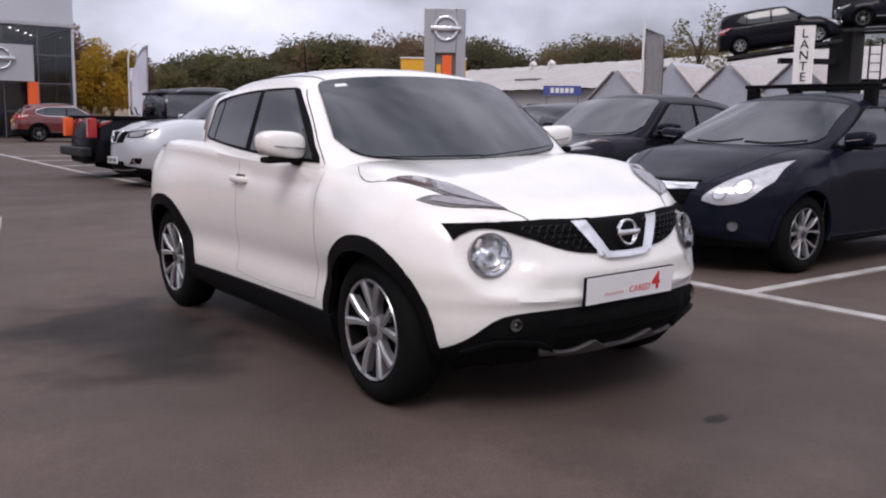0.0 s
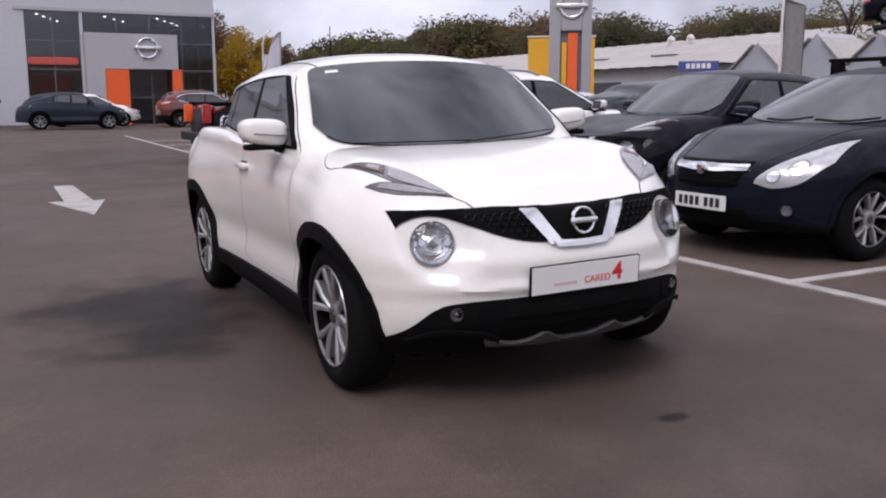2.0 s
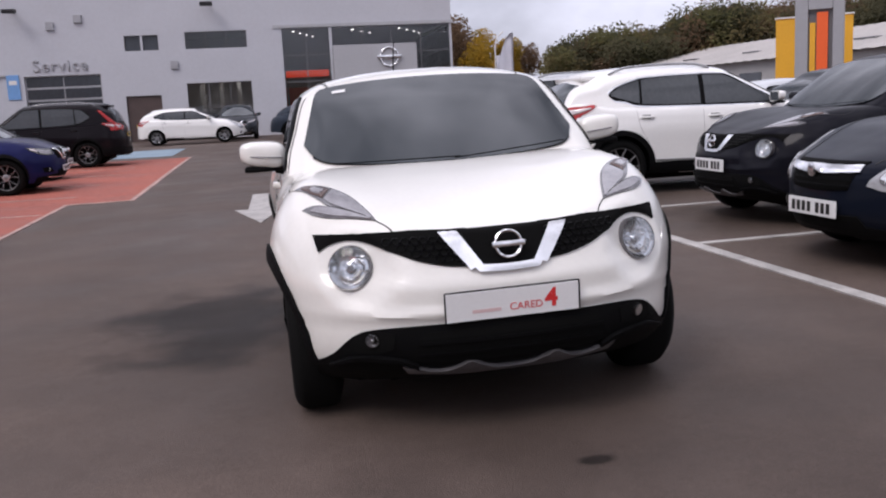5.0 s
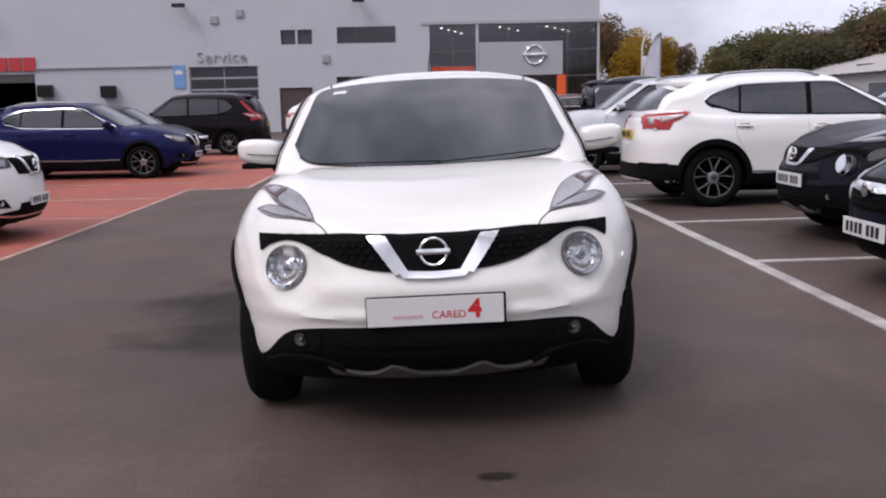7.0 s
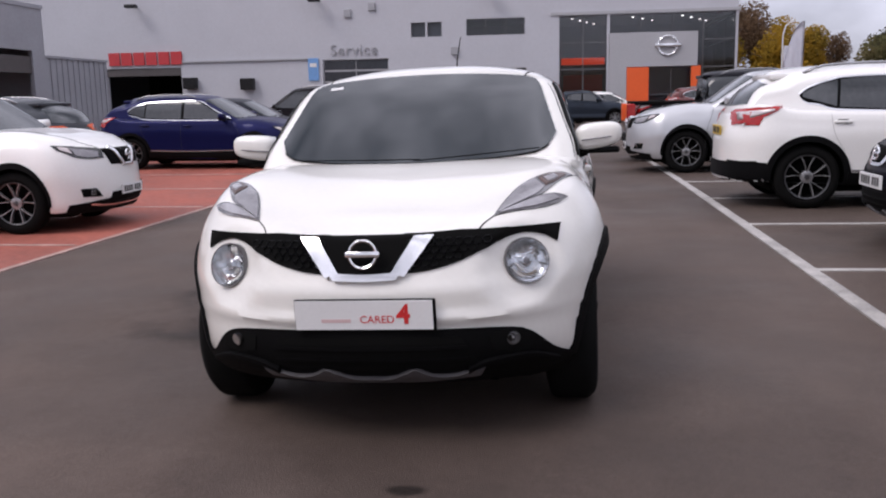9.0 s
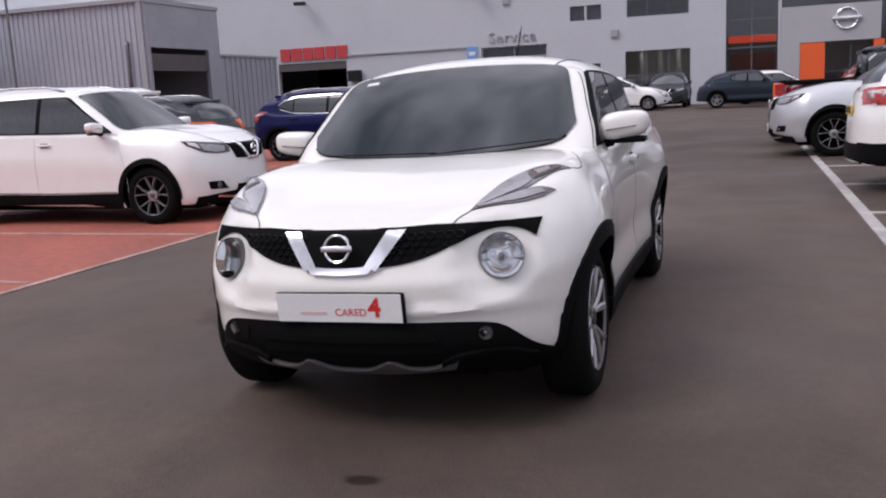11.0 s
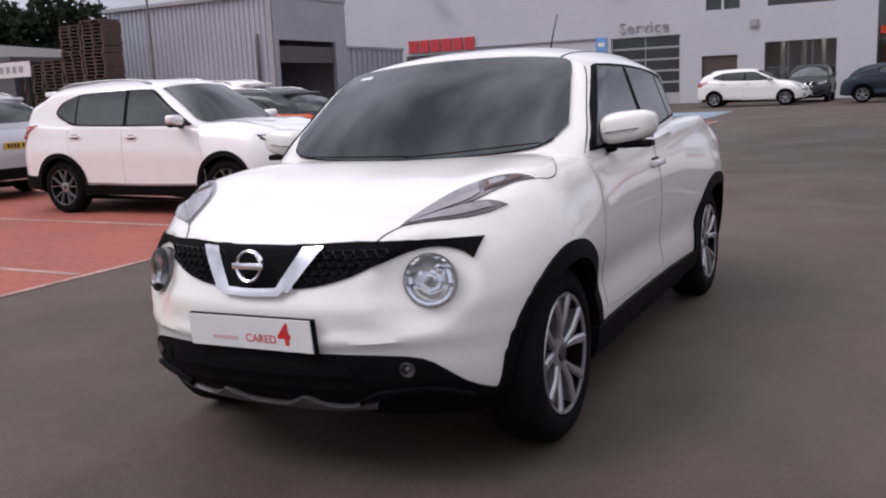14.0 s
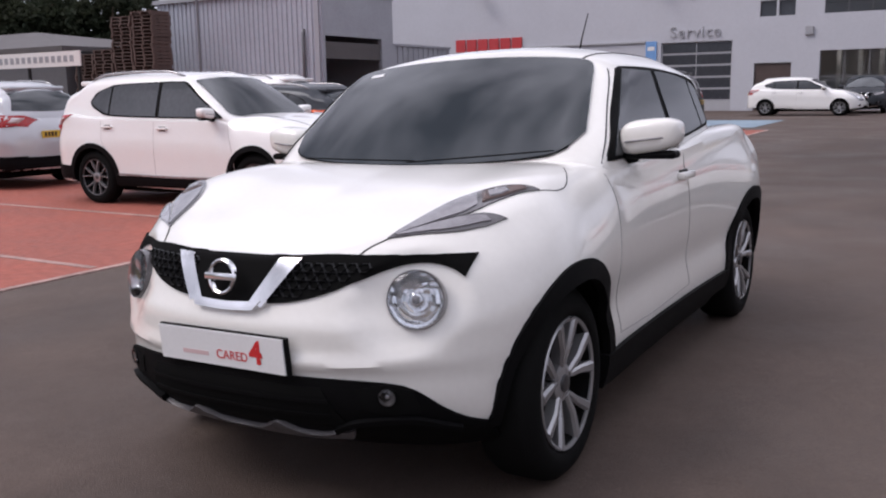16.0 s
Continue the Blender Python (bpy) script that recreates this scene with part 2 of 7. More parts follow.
# ---- building blocks ----
def bm_box(bm, x0, y0, z0, x1, y1, z1, bevel=0.0):
    vs = [bm.verts.new((x, y, z)) for x in (x0, x1) for y in (y0, y1) for z in (z0, z1)]
    fs = [bm.faces.new([vs[i] for i in q]) for q in ((0, 1, 3, 2), (4, 6, 7, 5), (0, 4, 5, 1), (2, 3, 7, 6), (0, 2, 6, 4), (1, 5, 7, 3))]
    if bevel:
        es = list({e for f in fs for e in f.edges})
        bmesh.ops.bevel(bm, geom=es, offset=bevel, segments=2, affect="EDGES", profile=0.5)
    return vs


def bm_lathe(bm, prof, n=32, axis="x", close=False):
    """Turns (along, radius) pairs round an axis."""
    rings = []
    for a, r in prof:
        ring = []
        for i in range(n):
            c, s = math.cos(2 * math.pi * i / n), math.sin(2 * math.pi * i / n)
            ring.append(bm.verts.new({"x": (a, r * c, r * s), "y": (r * c, a, r * s), "z": (r * c, r * s, a)}[axis]))
        rings.append(ring)
    pairs = list(zip(rings, rings[1:])) + ([(rings[-1], rings[0])] if close else [])
    for r0, r1 in pairs:
        for i in range(n):
            bm.faces.new((r0[i], r0[(i + 1) % n], r1[(i + 1) % n], r1[i]))
    if not close:
        for r in (rings[0], rings[-1]):
            bm.faces.new(r)
    return rings


def bm_tube(bm, pts, r, n=8):
    rings = []
    for i, p in enumerate(pts):
        p = Vector(p)
        d = (Vector(pts[min(i + 1, len(pts) - 1)]) - Vector(pts[max(i - 1, 0)])).normalized()
        u = d.orthogonal().normalized() if not rings else (u - d * u.dot(d)).normalized()
        v = d.cross(u)
        rr = r[i] if isinstance(r, (list, tuple)) else r
        rings.append([bm.verts.new(p + (u * math.cos(2 * math.pi * k / n) + v * math.sin(2 * math.pi * k / n)) * rr) for k in range(n)])
    for r0, r1 in zip(rings, rings[1:]):
        for i in range(n):
            bm.faces.new((r0[i], r0[(i + 1) % n], r1[(i + 1) % n], r1[i]))
    bm.faces.new(rings[0])
    bm.faces.new(rings[-1])


def finish(bm, name, material, smooth=False, angle=None):
    bmesh.ops.recalc_face_normals(bm, faces=bm.faces)
    me = bpy.data.meshes.new(name)
    bm.to_mesh(me)
    bm.free()
    for m in (material if isinstance(material, (list, tuple)) else (material,)):
        me.materials.append(m)
    if smooth:
        me.polygons.foreach_set("use_smooth", [True] * len(me.polygons))
        if angle:
            me.set_sharp_from_angle(angle=radians(angle))
    return me


def part(name, bm, material, parent, label="", smooth=False, angle=None):
    ob = new(name, finish(bm, name, material, smooth, angle))
    ob.parent = parent
    if label:
        tagged(ob, label)
    return ob


def thing(name, m=None, label="", category="", group="", kind=""):
    ob = new(name)
    ob.empty_display_size = 0.2
    if m is not None:
        ob.matrix_world = m
    return tagged(ob, label, category, group, kind)


def box_part(name, dims, material, parent, label="", bevel=0.0):
    bm = bmesh.new()
    bm_box(bm, *dims, bevel)
    return part(name, bm, material, parent, label)


def solid(name, bm, material, label, category, kind="", smooth=False, group="", angle=None):
    return tagged(new(name, finish(bm, name, material, smooth, angle)), label, category, group, kind)


def gz(x, y):
    """The lot has a cross fall that dies out up the aisle, and rises slightly towards the showroom."""
    f = min(1.0, max(0.0, (22 - y) / 13))
    return 0.0245 * (min(6.6, max(0.3, x)) - 4) * f * f * (3 - 2 * f) + 0.16 * min(1.0, max(0.0, (y - 18) / 20))


def on_ground(x, y, rz, length):
    """The pose of a car of that length with its nose at (x, y), lying with the slope of the lot."""
    a = radians(rz)
    cx, cy = x - math.sin(a) * length / 2, y + math.cos(a) * length / 2
    n = Vector((gz(cx - 0.5, cy) - gz(cx + 0.5, cy), gz(cx, cy - 0.5) - gz(cx, cy + 0.5), 1)).normalized()
    tilt = Vector((0, 0, 1)).rotation_difference(n).to_matrix().to_4x4()
    return Matrix.Translation((cx, cy, gz(cx, cy))) @ tilt @ pose(0, 0, 0, 0, 0, rz) @ Matrix.Translation((0, -length / 2, 0))


# ---- ground ----
def steps(a, b, most=1.0):
    n = max(1, math.ceil(abs(b - a) / most))
    return [a + (b - a) * i / n for i in range(n + 1)]


bm = bmesh.new()
xs = [-600, -120, -40, -26, -14, -4, *steps(-2.5, 6.6, 1.3), 9, 16, 40, 120, 600]
ys = [-400, -60, -10, -4, 2, *steps(8, 23, 0.75), 28, 33, 38, 60, 140, 900]
grid = [[bm.verts.new((x, y, gz(x, y))) for x in xs] for y in ys]
for r0, r1 in zip(grid, grid[1:]):
    for i in range(len(xs) - 1):
        bm.faces.new((r0[i], r0[i + 1], r1[i + 1], r1[i]))
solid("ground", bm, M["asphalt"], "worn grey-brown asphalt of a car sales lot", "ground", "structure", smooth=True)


def slab(name, x0, y0, x1, y1, material, label, category, lift=0.004, side=(0, 0)):
    """A thin painted or laid sheet on the ground; side slides its far end along x and y."""
    bm = bmesh.new()
    rows = []
    for v in steps(y0, y1, 0.75):
        row = []
        for u in steps(x0, x1, 1.3):
            x, y = u + side[0] * (v - y0) / (y1 - y0), v + side[1] * (u - x0) / (x1 - x0)
            row.append(bm.verts.new((x, y, gz(x, y) + lift)))
        rows.append(row)
    for a, b in zip(rows, rows[1:]):
        for i in range(len(a) - 1):
            bm.faces.new((a[i], a[i + 1], b[i + 1], b[i]))
    rim = [e for e in bm.edges if e.is_boundary]
    low = bmesh.ops.extrude_edge_only(bm, edges=rim)["geom"]
    for v in low:
        if isinstance(v, bmesh.types.BMVert):
            v.co.z -= lift + 0.01
    return solid(name, bm, material, label, category, "structure")


def stripe(x0, y0, x1, y1, w=0.1, lift=0.008, name="bay_line", label="worn white painted parking line on the asphalt", paint_mat="line"):
    if abs(y1 - y0) > abs(x1 - x0):
        return slab(name, x0 - w / 2, y0, x0 + w / 2, y1, M[paint_mat], label, "road marking", lift, (x1 - x0, 0))
    return slab(name, x0, y0 - w / 2, x1, y0 + w / 2, M[paint_mat], label, "road marking", lift, (0, y1 - y0))


slab("red_surfacing", -26, -6, -0.15, 14.6, M["red_tarmac"], "red coloured surfacing under the display cars", "pavement", 0.006)
slab("red_surfacing_far", -26, 14.6, 0.85, 27, M["red_tarmac"], "red coloured surfacing under the display cars", "pavement", 0.006)
slab("blue_surfacing", -4.2, 28.5, 0.2, 33.5, M["blue_tarmac"], "pale blue painted parking bay", "pavement", 0.006)
stripe(-0.15, -6, -0.15, 14.6, 0.07, 0.011, label="faded pale edge of the red surfacing", paint_mat="line_worn")
stripe(-0.19, 14.6, 0.9, 14.6, 0.09, 0.011, label="faded pale edge of the red surfacing", paint_mat="line_worn")
stripe(0.87, 14.6, 0.87, 27, 0.09, 0.011, label="faded pale edge of the red surfacing", paint_mat="line_worn")
for yy in (2.8, 5.2, 7.65, 10.9, 13.3, 15.9, 18.4, 20.9, 23.4):
    stripe(-5.4, yy, -0.25, yy, 0.07, 0.012, label="faded pinkish white parking line on the red surfacing", paint_mat="line_worn")
stripe(6.41, -4, 6.34, 31, 0.1, 0.010)
for yy in (-1.0, 1.2, 3.5, 5.78, 8.12, 10.42, 12.75, 15.05, 17.4, 19.8, 22.2, 24.6, 27.0):
    stripe(6.43, yy, 11.2, yy + 0.08, 0.09, 0.010)
bm = bmesh.new()
pts = [(2.97, 10.05), (3.27, 11.55), (3.13, 11.5), (3.10, 13.85), (2.84, 13.85), (2.80, 11.62), (2.62, 11.67)]
vb, vt = [bm.verts.new((x, y, gz(x, y) - 0.005)) for x, y in pts], [bm.verts.new((x, y, gz(x, y) + 0.010)) for x, y in pts]
bm.faces.new(vt)
for i in range(len(pts)):
    bm.faces.new((vb[i], vb[(i + 1) % 7], vt[(i + 1) % 7], vt[i]))
solid("painted_arrow", bm, M["line"], "white painted direction arrow on the asphalt", "road marking", "structure")


# ---- showroom ----
def holed_wall(bm, x0, x1, z0, z1, y, thick, holes):
    """A wall along x with openings (x0, z0, x1, z1) that go through it."""
    gx = sorted({x0, x1, *(h[0] for h in holes), *(h[2] for h in holes)})
    gzs = sorted({z0, z1, *(h[1] for h in holes), *(h[3] for h in holes)})

    def full(i, k):
        if not (0 <= i < len(gx) - 1 and 0 <= k < len(gzs) - 1):
            return False
        cx, cz = (gx[i] + gx[i + 1]) / 2, (gzs[k] + gzs[k + 1]) / 2
        return not any(h[0] < cx < h[2] and h[1] < cz < h[3] for h in holes)

    def quad(*p):
        bm.faces.new([bm.verts.new(q) for q in p])

    for i in range(len(gx) - 1):
        for k in range(len(gzs) - 1):
            if not full(i, k):
                continue
            a, b, c, d = gx[i], gx[i + 1], gzs[k], gzs[k + 1]
            quad((a, y, c), (b, y, c), (b, y, d), (a, y, d))
            quad((a, y + thick, c), (a, y + thick, d), (b, y + thick, d), (b, y + thick, c))
            for di, dk, p, q in ((-1, 0, (a, c), (a, d)), (1, 0, (b, d), (b, c)), (0, -1, (b, c), (a, c)), (0, 1, (a, d), (b, d))):
                if not full(i + di, k + dk):
                    quad((p[0], y, p[1]), (q[0], y, q[1]), (q[0], y + thick, q[1]), (p[0], y + thick, p[1]))
    bmesh.ops.remove_doubles(bm, verts=bm.verts, dist=0.0005)


BY, G0 = 46.0, 0.10
HOLES = dict(pair_a=(-3.27, 4.59, -2.52, 5.33), pair_b=(-2.42, 4.59, -1.67, 5.33), strip=(-0.4, 4.59, 2.6, 5.42), shop=(-0.5, 0.5, 2.67, 2.92),
             side_door=(-3.45, G0, -1.75, 2.42), glass_l=(4.34, G0, 6.72, 5.43), glass_r=(6.86, G0, 13.0, 5.43),
             shutter=(-8.04, G0, -4.5, 3.56), garage=(-20.2, G0, -15.9, 3.36))
bm = bmesh.new()
holed_wall(bm, -30, 13.1, G0, 7.62, BY, 0.3, list(HOLES.values()))
bm_box(bm, 12.8, BY + 0.3, 5.43, 13.1, 76, 7.62)
bm_box(bm, 12.8, BY + 12, G0, 13.1, 76, 5.43)
bm_box(bm, -30, 75.7, G0, 12.8, 76, 7.62)
bm_box(bm, -30, BY + 0.3, G0, -29.7, 75.7, 7.62)
solid("wall_showroom", bm, M["clad_white"], "pale grey clad showroom and workshop front", "wall", "structure")
bm = bmesh.new()
bm_box(bm, -30.1, BY - 0.12, 7.62, 13.22, 76.1, 7.86)
solid("roof_showroom", bm, M["clad"], "flat showroom roof with a metal capping", "roof", "structure")
bm = bmesh.new()
bm_box(bm, -15.8, BY - 0.10, 3.60, -8.85, BY - 0.003, 3.68)
bm_box(bm, 3.9, BY - 0.06, 5.45, 13.2, BY - 0.003, 5.6)
solid("trim_showroom", bm, M["clad"], "grey metal flashing along the showroom wall", "trim", "structure")
bm = bmesh.new()
bm_box(bm, -29.6, BY + 0.31, G0 - 0.05, 12.75, BY + 12, G0 + 0.02)
solid("floor_showroom", bm, M["floor_in"], "pale showroom floor", "floor", "structure")
bm = bmesh.new()
bm_box(bm, -29.6, BY + 9, G0 + 0.03, 12.7, BY + 9.2, 7.6)
bm_box(bm, 3.2, BY + 0.4, G0 + 0.03, 3.4, BY + 8.9, 7.6)
solid("wall_inside", bm, M["shed_dark"], "dark inner wall of the showroom", "wall", "structure")
bm = bmesh.new()
bm_box(bm, -29.6, BY + 0.32, 5.75, 12.7, BY + 8.9, 5.85)
for k in range(6):
    bm_box(bm, 3.5, BY + 0.9 + k * 1.2, 5.45, 12.7, BY + 1.05 + k * 1.2, 5.75)
solid("ceiling_showroom", bm, M["shed_dark"], "dark showroom ceiling with beams", "ceiling", "structure")


def window_unit(name, hole, cols, rows, label, y=BY + 0.12, bar=0.05, pane_mat="window"):
    x0, z0, x1, z1 = hole
    w = thing(name, None, label, "window", kind="structure")
    bm = bmesh.new()
    for i in range(cols + 1):
        x = x0 + (x1 - x0) * i / cols
        bm_box(bm, max(x0, x - bar / 2), y, z0, min(x1, x + bar / 2), y + 0.08, z1)
    for k in range(rows + 1):
        z = z0 + (z1 - z0) * k / rows
        bm_box(bm, x0 + bar / 2, y + 0.004, max(z0, z - bar / 2), x1 - bar / 2, y + 0.076, min(z1, z + bar / 2))
    part("window_frame", bm, M["frame"], w)
    for i in range(cols):
        for k in range(rows):
            a, b = x0 + (x1 - x0) * i / cols, x0 + (x1 - x0) * (i + 1) / cols
            c, d = z0 + (z1 - z0) * k / rows, z0 + (z1 - z0) * (k + 1) / rows
            box_part("pane", (a + 0.02, y + 0.03, c + 0.02, b - 0.02, y + 0.045, d - 0.02), M[pane_mat], w)
    return w


def clear_glass():
    m = bpy.data.materials.new("clear_glass")
    m.use_nodes = True
    n, l = m.node_tree.nodes, m.node_tree.links
    n.clear()
    t, g, x, o, f = (n.new(k) for k in ("ShaderNodeBsdfTransparent", "ShaderNodeBsdfGlossy", "ShaderNodeMixShader", "ShaderNodeOutputMaterial", "ShaderNodeFresnel"))
    t.inputs[0].default_value, g.inputs["Roughness"].default_value = (0.75, 0.77, 0.78, 1), 0.02
    f.inputs["IOR"].default_value = 1.6
    l.new(f.outputs[0], x.inputs[0])
    l.new(t.outputs[0], x.inputs[1])
    l.new(g.outputs[0], x.inputs[2])
    l.new(x.outputs[0], o.inputs[0])
    return m


M["clear"] = clear_glass()
window_unit("window_1", HOLES["pair_a"], 1, 1, "small upper window in the showroom wall")
window_unit("window_2", HOLES["pair_b"], 1, 1, "small upper window in the showroom wall")
window_unit("window_3", HOLES["strip"], 3, 1, "upper strip window with ceiling lights behind it", pane_mat="clear")
window_unit("window_4", HOLES["shop"], 3, 2, "ground floor showroom window", pane_mat="clear")
window_unit("window_5", HOLES["glass_l"], 2, 4, "tall glazed showroom front in grey frames", pane_mat="clear")
window_unit("window_6", HOLES["glass_r"], 4, 4, "tall glazed showroom front in grey frames", pane_mat="clear")
w = thing("window_7", None, "glazed showroom side wall in grey frames", "window", kind="structure")
bm = bmesh.new()
for k in range(5):
    bm_box(bm, 13.0, BY + 0.3 + k * 2.9, G0, 13.08, BY + 0.4 + k * 2.9, 5.43)
for z in (0.12, 1.4, 2.8, 4.2, 5.33):
    bm_box(bm, 13.004, BY + 0.4, z, 13.076, BY + 11.9, z + 0.08)
part("window_frame", bm, M["frame"], w)
for k in range(4):
    box_part("pane", (13.03, BY + 0.4 + k * 2.9, 0.2, 13.045, BY + 3.2 + k * 2.9, 5.33), M["clear"], w)

# entrance portal
portal = thing("entrance_portal", None, "grey entrance portal with orange reveals and a round emblem", "entrance")
bm = bmesh.new()
PY = BY - 0.75
for dims in ((6.82, PY, 2.8, 11.08, BY - 0.01, 4.46), (6.82, PY, G0, 7.66, BY - 0.01, 2.8)):
    bm_box(bm, *dims)
part("portal_frame", bm, M["clad"], portal)
box_part("reveal_panel", (7.67, PY + 0.03, G0, 8.75, PY + 0.3, 2.795), M["orange"], portal, "bright orange panel")
box_part("reveal_panel", (10.8, PY + 0.03, G0, 11.25, PY + 0.3, 2.795), M["orange"], portal, "bright orange panel")
bm = bmesh.new()
n = 40
for r0, r1, zz in ((0.40, 0.52, 0),):
    bm_lathe(bm, [(0, r0), (-0.08, r0 + 0.02), (-0.1, (r0 + r1) / 2), (-0.08, r1 - 0.02), (0, r1)], n, "y", close=True)
bm_box(bm, -0.62, -0.13, -0.09, 0.62, -0.02, 0.09, 0.02)
em = part("emblem", bm, M["chrome"], portal, "round chrome ring emblem with a bar", smooth=True, angle=40)
em.location = (9.64, PY - 0.01, 3.80)

# inside the showroom: red light band, desk, downlights
t = thing("wall_banner", None, "red illuminated band inside the showroom", "sign")
box_part("board", (4.45, BY + 0.9, 3.02, 6.65, BY + 1.0, 3.36), M["red_light"], t, "lit red band")
box_part("post", (4.45, BY + 0.9, G0 + 0.02, 4.53, BY + 1.0, 3.02), M["frame"], t)
t = thing("display_wall", None, "red display wall behind the showroom glass", "display")
box_part("panel", (4.4, BY + 4.5, G0 + 0.02, 6.7, BY + 4.6, 2.6), M["red_sign"], t)
down = thing("downlight", pose(0, 0, 0), "small bright round ceiling downlight", "ceiling light", "downlights")
bm = bmesh.new()
bm_lathe(bm, [(0, 0.06), (-0.04, 0.06)], 12, "z")
part("lens", bm, M["spot"], down)
down.matrix_world = pose(5.0, BY + 1.6, 5.42)
for x, y, z in ((5.4, 2.8, 5.42), (5.8, 4.0, 5.42), (6.2, 5.2, 5.42), (8.1, 1.6, 5.42), (8.7, 2.8, 5.42), (9.3, 4.0, 5.42), (10.6, 1.6, 5.42), (11.2, 2.8, 5.42), (11.8, 4.0, 5.42), (12.3, 5.2, 5.42),
                (0.0, 1.0, 5.7), (0.3, 2.0, 5.7), (2.0, 1.0, 5.7), (2.05, 2.2, 5.7), (0.1, 1.2, 5.7)):
    copy_thing(down, pose(x, BY + y, z))

# behind the shop window: pale partition and columns, with glowing panels added for brightness
bm = bmesh.new()
bm_box(bm, -4.2, BY + 5.0, G0 + 0.02, 3.18, BY + 5.1, 3.6)
solid("wall_partition", bm, M["clad_white"], "pale partition inside the shop", "wall", "structure")
bm = bmesh.new()
bm_box(bm, -4.2, BY + 0.32, 3.3, 3.18, BY + 4.98, 3.38)
solid("ceiling_shop", bm, M["clad_white"], "pale suspended ceiling inside the shop", "ceiling", "structure")
for x in (0.15, 1.1, 2.0):
    c = thing("column", pose(x, BY + 1.7, G0 + 0.02), "slim pale column inside the shop window", "column", "shop columns")
    box_part("shaft", (-0.11, -0.11, 0, 0.11, 0.11, 3.17), M["sign_white"], c, bevel=0.01)
# added emissive panels that lift the light inside the shop
for x, y in ((0.3, 1.0), (1.9, 1.0), (0.3, 3.2), (1.9, 3.2)):
    c = thing("fill_panel", pose(x, BY + y, 3.297), "square glowing panel added to brighten the shop", "ceiling light", "shop lights")
    box_part("frame", (-0.32, -0.32, -0.03, 0.32, 0.32, 0.0), M["sign_white"], c)
    box_part("glow_face", (-0.28, -0.28, -0.036, 0.28, 0.28, -0.031), M["spot"], c)

# doors, shutters, signs on the front
d = thing("door_1", None, "dark brown side door of the showroom, closed", "door", kind="structure")
box_part("door_leaf", (-3.43, BY + 0.1, G0, -1.77, BY + 0.16, 2.4), M["door_brown"], d)
box_part("handle", (-1.95, BY + 0.04, 1.1, -1.9, BY + 0.1, 1.3), M["chrome"], d)


def sectional_door(name, hole, rows, label, glazed, y=BY + 0.12):
    x0, z0, x1, z1 = hole
    d = thing(name, None, label, "door", kind="structure")
    h = (z1 - z0) / rows
    for k in range(rows):
        box_part("panel", (x0 + 0.01, y, z0 + k * h + 0.006, x1 - 0.01, y + 0.06, z0 + (k + 1) * h - 0.006), M["clad"] if glazed else M["shutter"], d)
        if glazed and k:
            for i in range(2):
                w = (x1 - x0 - 0.1) / 2
                box_part("pane", (x0 + 0.05 + i * w + 0.02, y - 0.008, z0 + k * h + 0.05, x0 + 0.05 + (i + 1) * w - 0.02, y - 0.003, z0 + (k + 1) * h - 0.05), M["window"], d)
    return d


sectional_door("door_2", HOLES["shutter"], 6, "closed sectional workshop door with glazed rows", True)
d = thing("door_3", None, "open workshop entrance, dark inside, shutter rolled up", "door", kind="structure")
box_part("shutter_roll", (-20.19, BY + 0.05, 2.95, -15.91, BY + 0.28, 3.35), M["shutter"], d)
# near-black sheet paints the unlit inside of the workshop
box_part("shade_sheet", (-20.19, BY + 5, G0, -15.91, BY + 5.1, 3.35), M["dark"], d)
s = thing("wall_sign", None, "row of large red block shapes on the workshop wall", "sign")
for i in range(6):
    x = -19.96 + i * 0.71
    box_part("letter_block", (x, BY - 0.1, 3.52, x + 0.6, BY - 0.003, 4.2), M["red_sign"], s)
s = thing("wall_sign", None, "raised silver lettering reading Service over the workshop door", "sign")
cu = bpy.data.curves.new("lettering", "FONT")
cu.body, cu.size, cu.extrude, cu.space_character = "Service", 0.78, 0.03, 1.12
tx = new("lettering", cu)
me = bpy.data.meshes.new_from_object(tx.evaluated_get(bpy.context.evaluated_depsgraph_get()))
bpy.data.objects.remove(tx)
me.materials.append(M["sign_grey"])
lt = new("lettering", me)
lt.parent = s
lt.matrix_local = pose(-7.6, BY - 0.035, 3.78, 90)
s = thing("wall_sign", None, "upright pale blue sign beside the shutter", "sign")
box_part("board", (-8.82, BY - 0.06, 2.5, -8.26, BY - 0.003, 3.66), M["pale_blue"], s)
box_part("text_bar", (-8.72, BY - 0.068, 3.2, -8.36, BY - 0.062, 3.4), M["sign_white"], s)


def floodlight(x, z):
    f = thing("floodlight", pose(x, BY, z), "black floodlight on a bracket on the wall", "lamp", "wall floodlights")
    bm = bmesh.new()
    bm_tube(bm, [(0, -0.003, 0.1), (0, -0.5, 0.16)], 0.04)
    part("bracket", bm, M["steel"], f)
    bm = bmesh.new()
    bm_box(bm, -0.3, -0.85, -0.02, 0.3, -0.45, 0.16, 0.03)
    part("housing", bm, M["steel"], f)


for x, z in ((-18.2, 6.5), (-8.2, 6.5), (0.8, 6.6)):
    floodlight(x, z)
for x, z in ((-15.35, 2.5), (-12.15, 2.4)):
    v = thing("wall_vent", pose(x, BY, z), "black extractor vent box on the wall", "vent", "wall vents")
    box_part("casing", (-0.36, -0.4, -0.3, 0.36, -0.003, 0.3), M["steel"], v, bevel=0.03)
    for k in range(4):
        box_part("slat", (-0.32, -0.42, -0.24 + k * 0.13, 0.32, -0.403, -0.17 + k * 0.13), M["steel"], v)
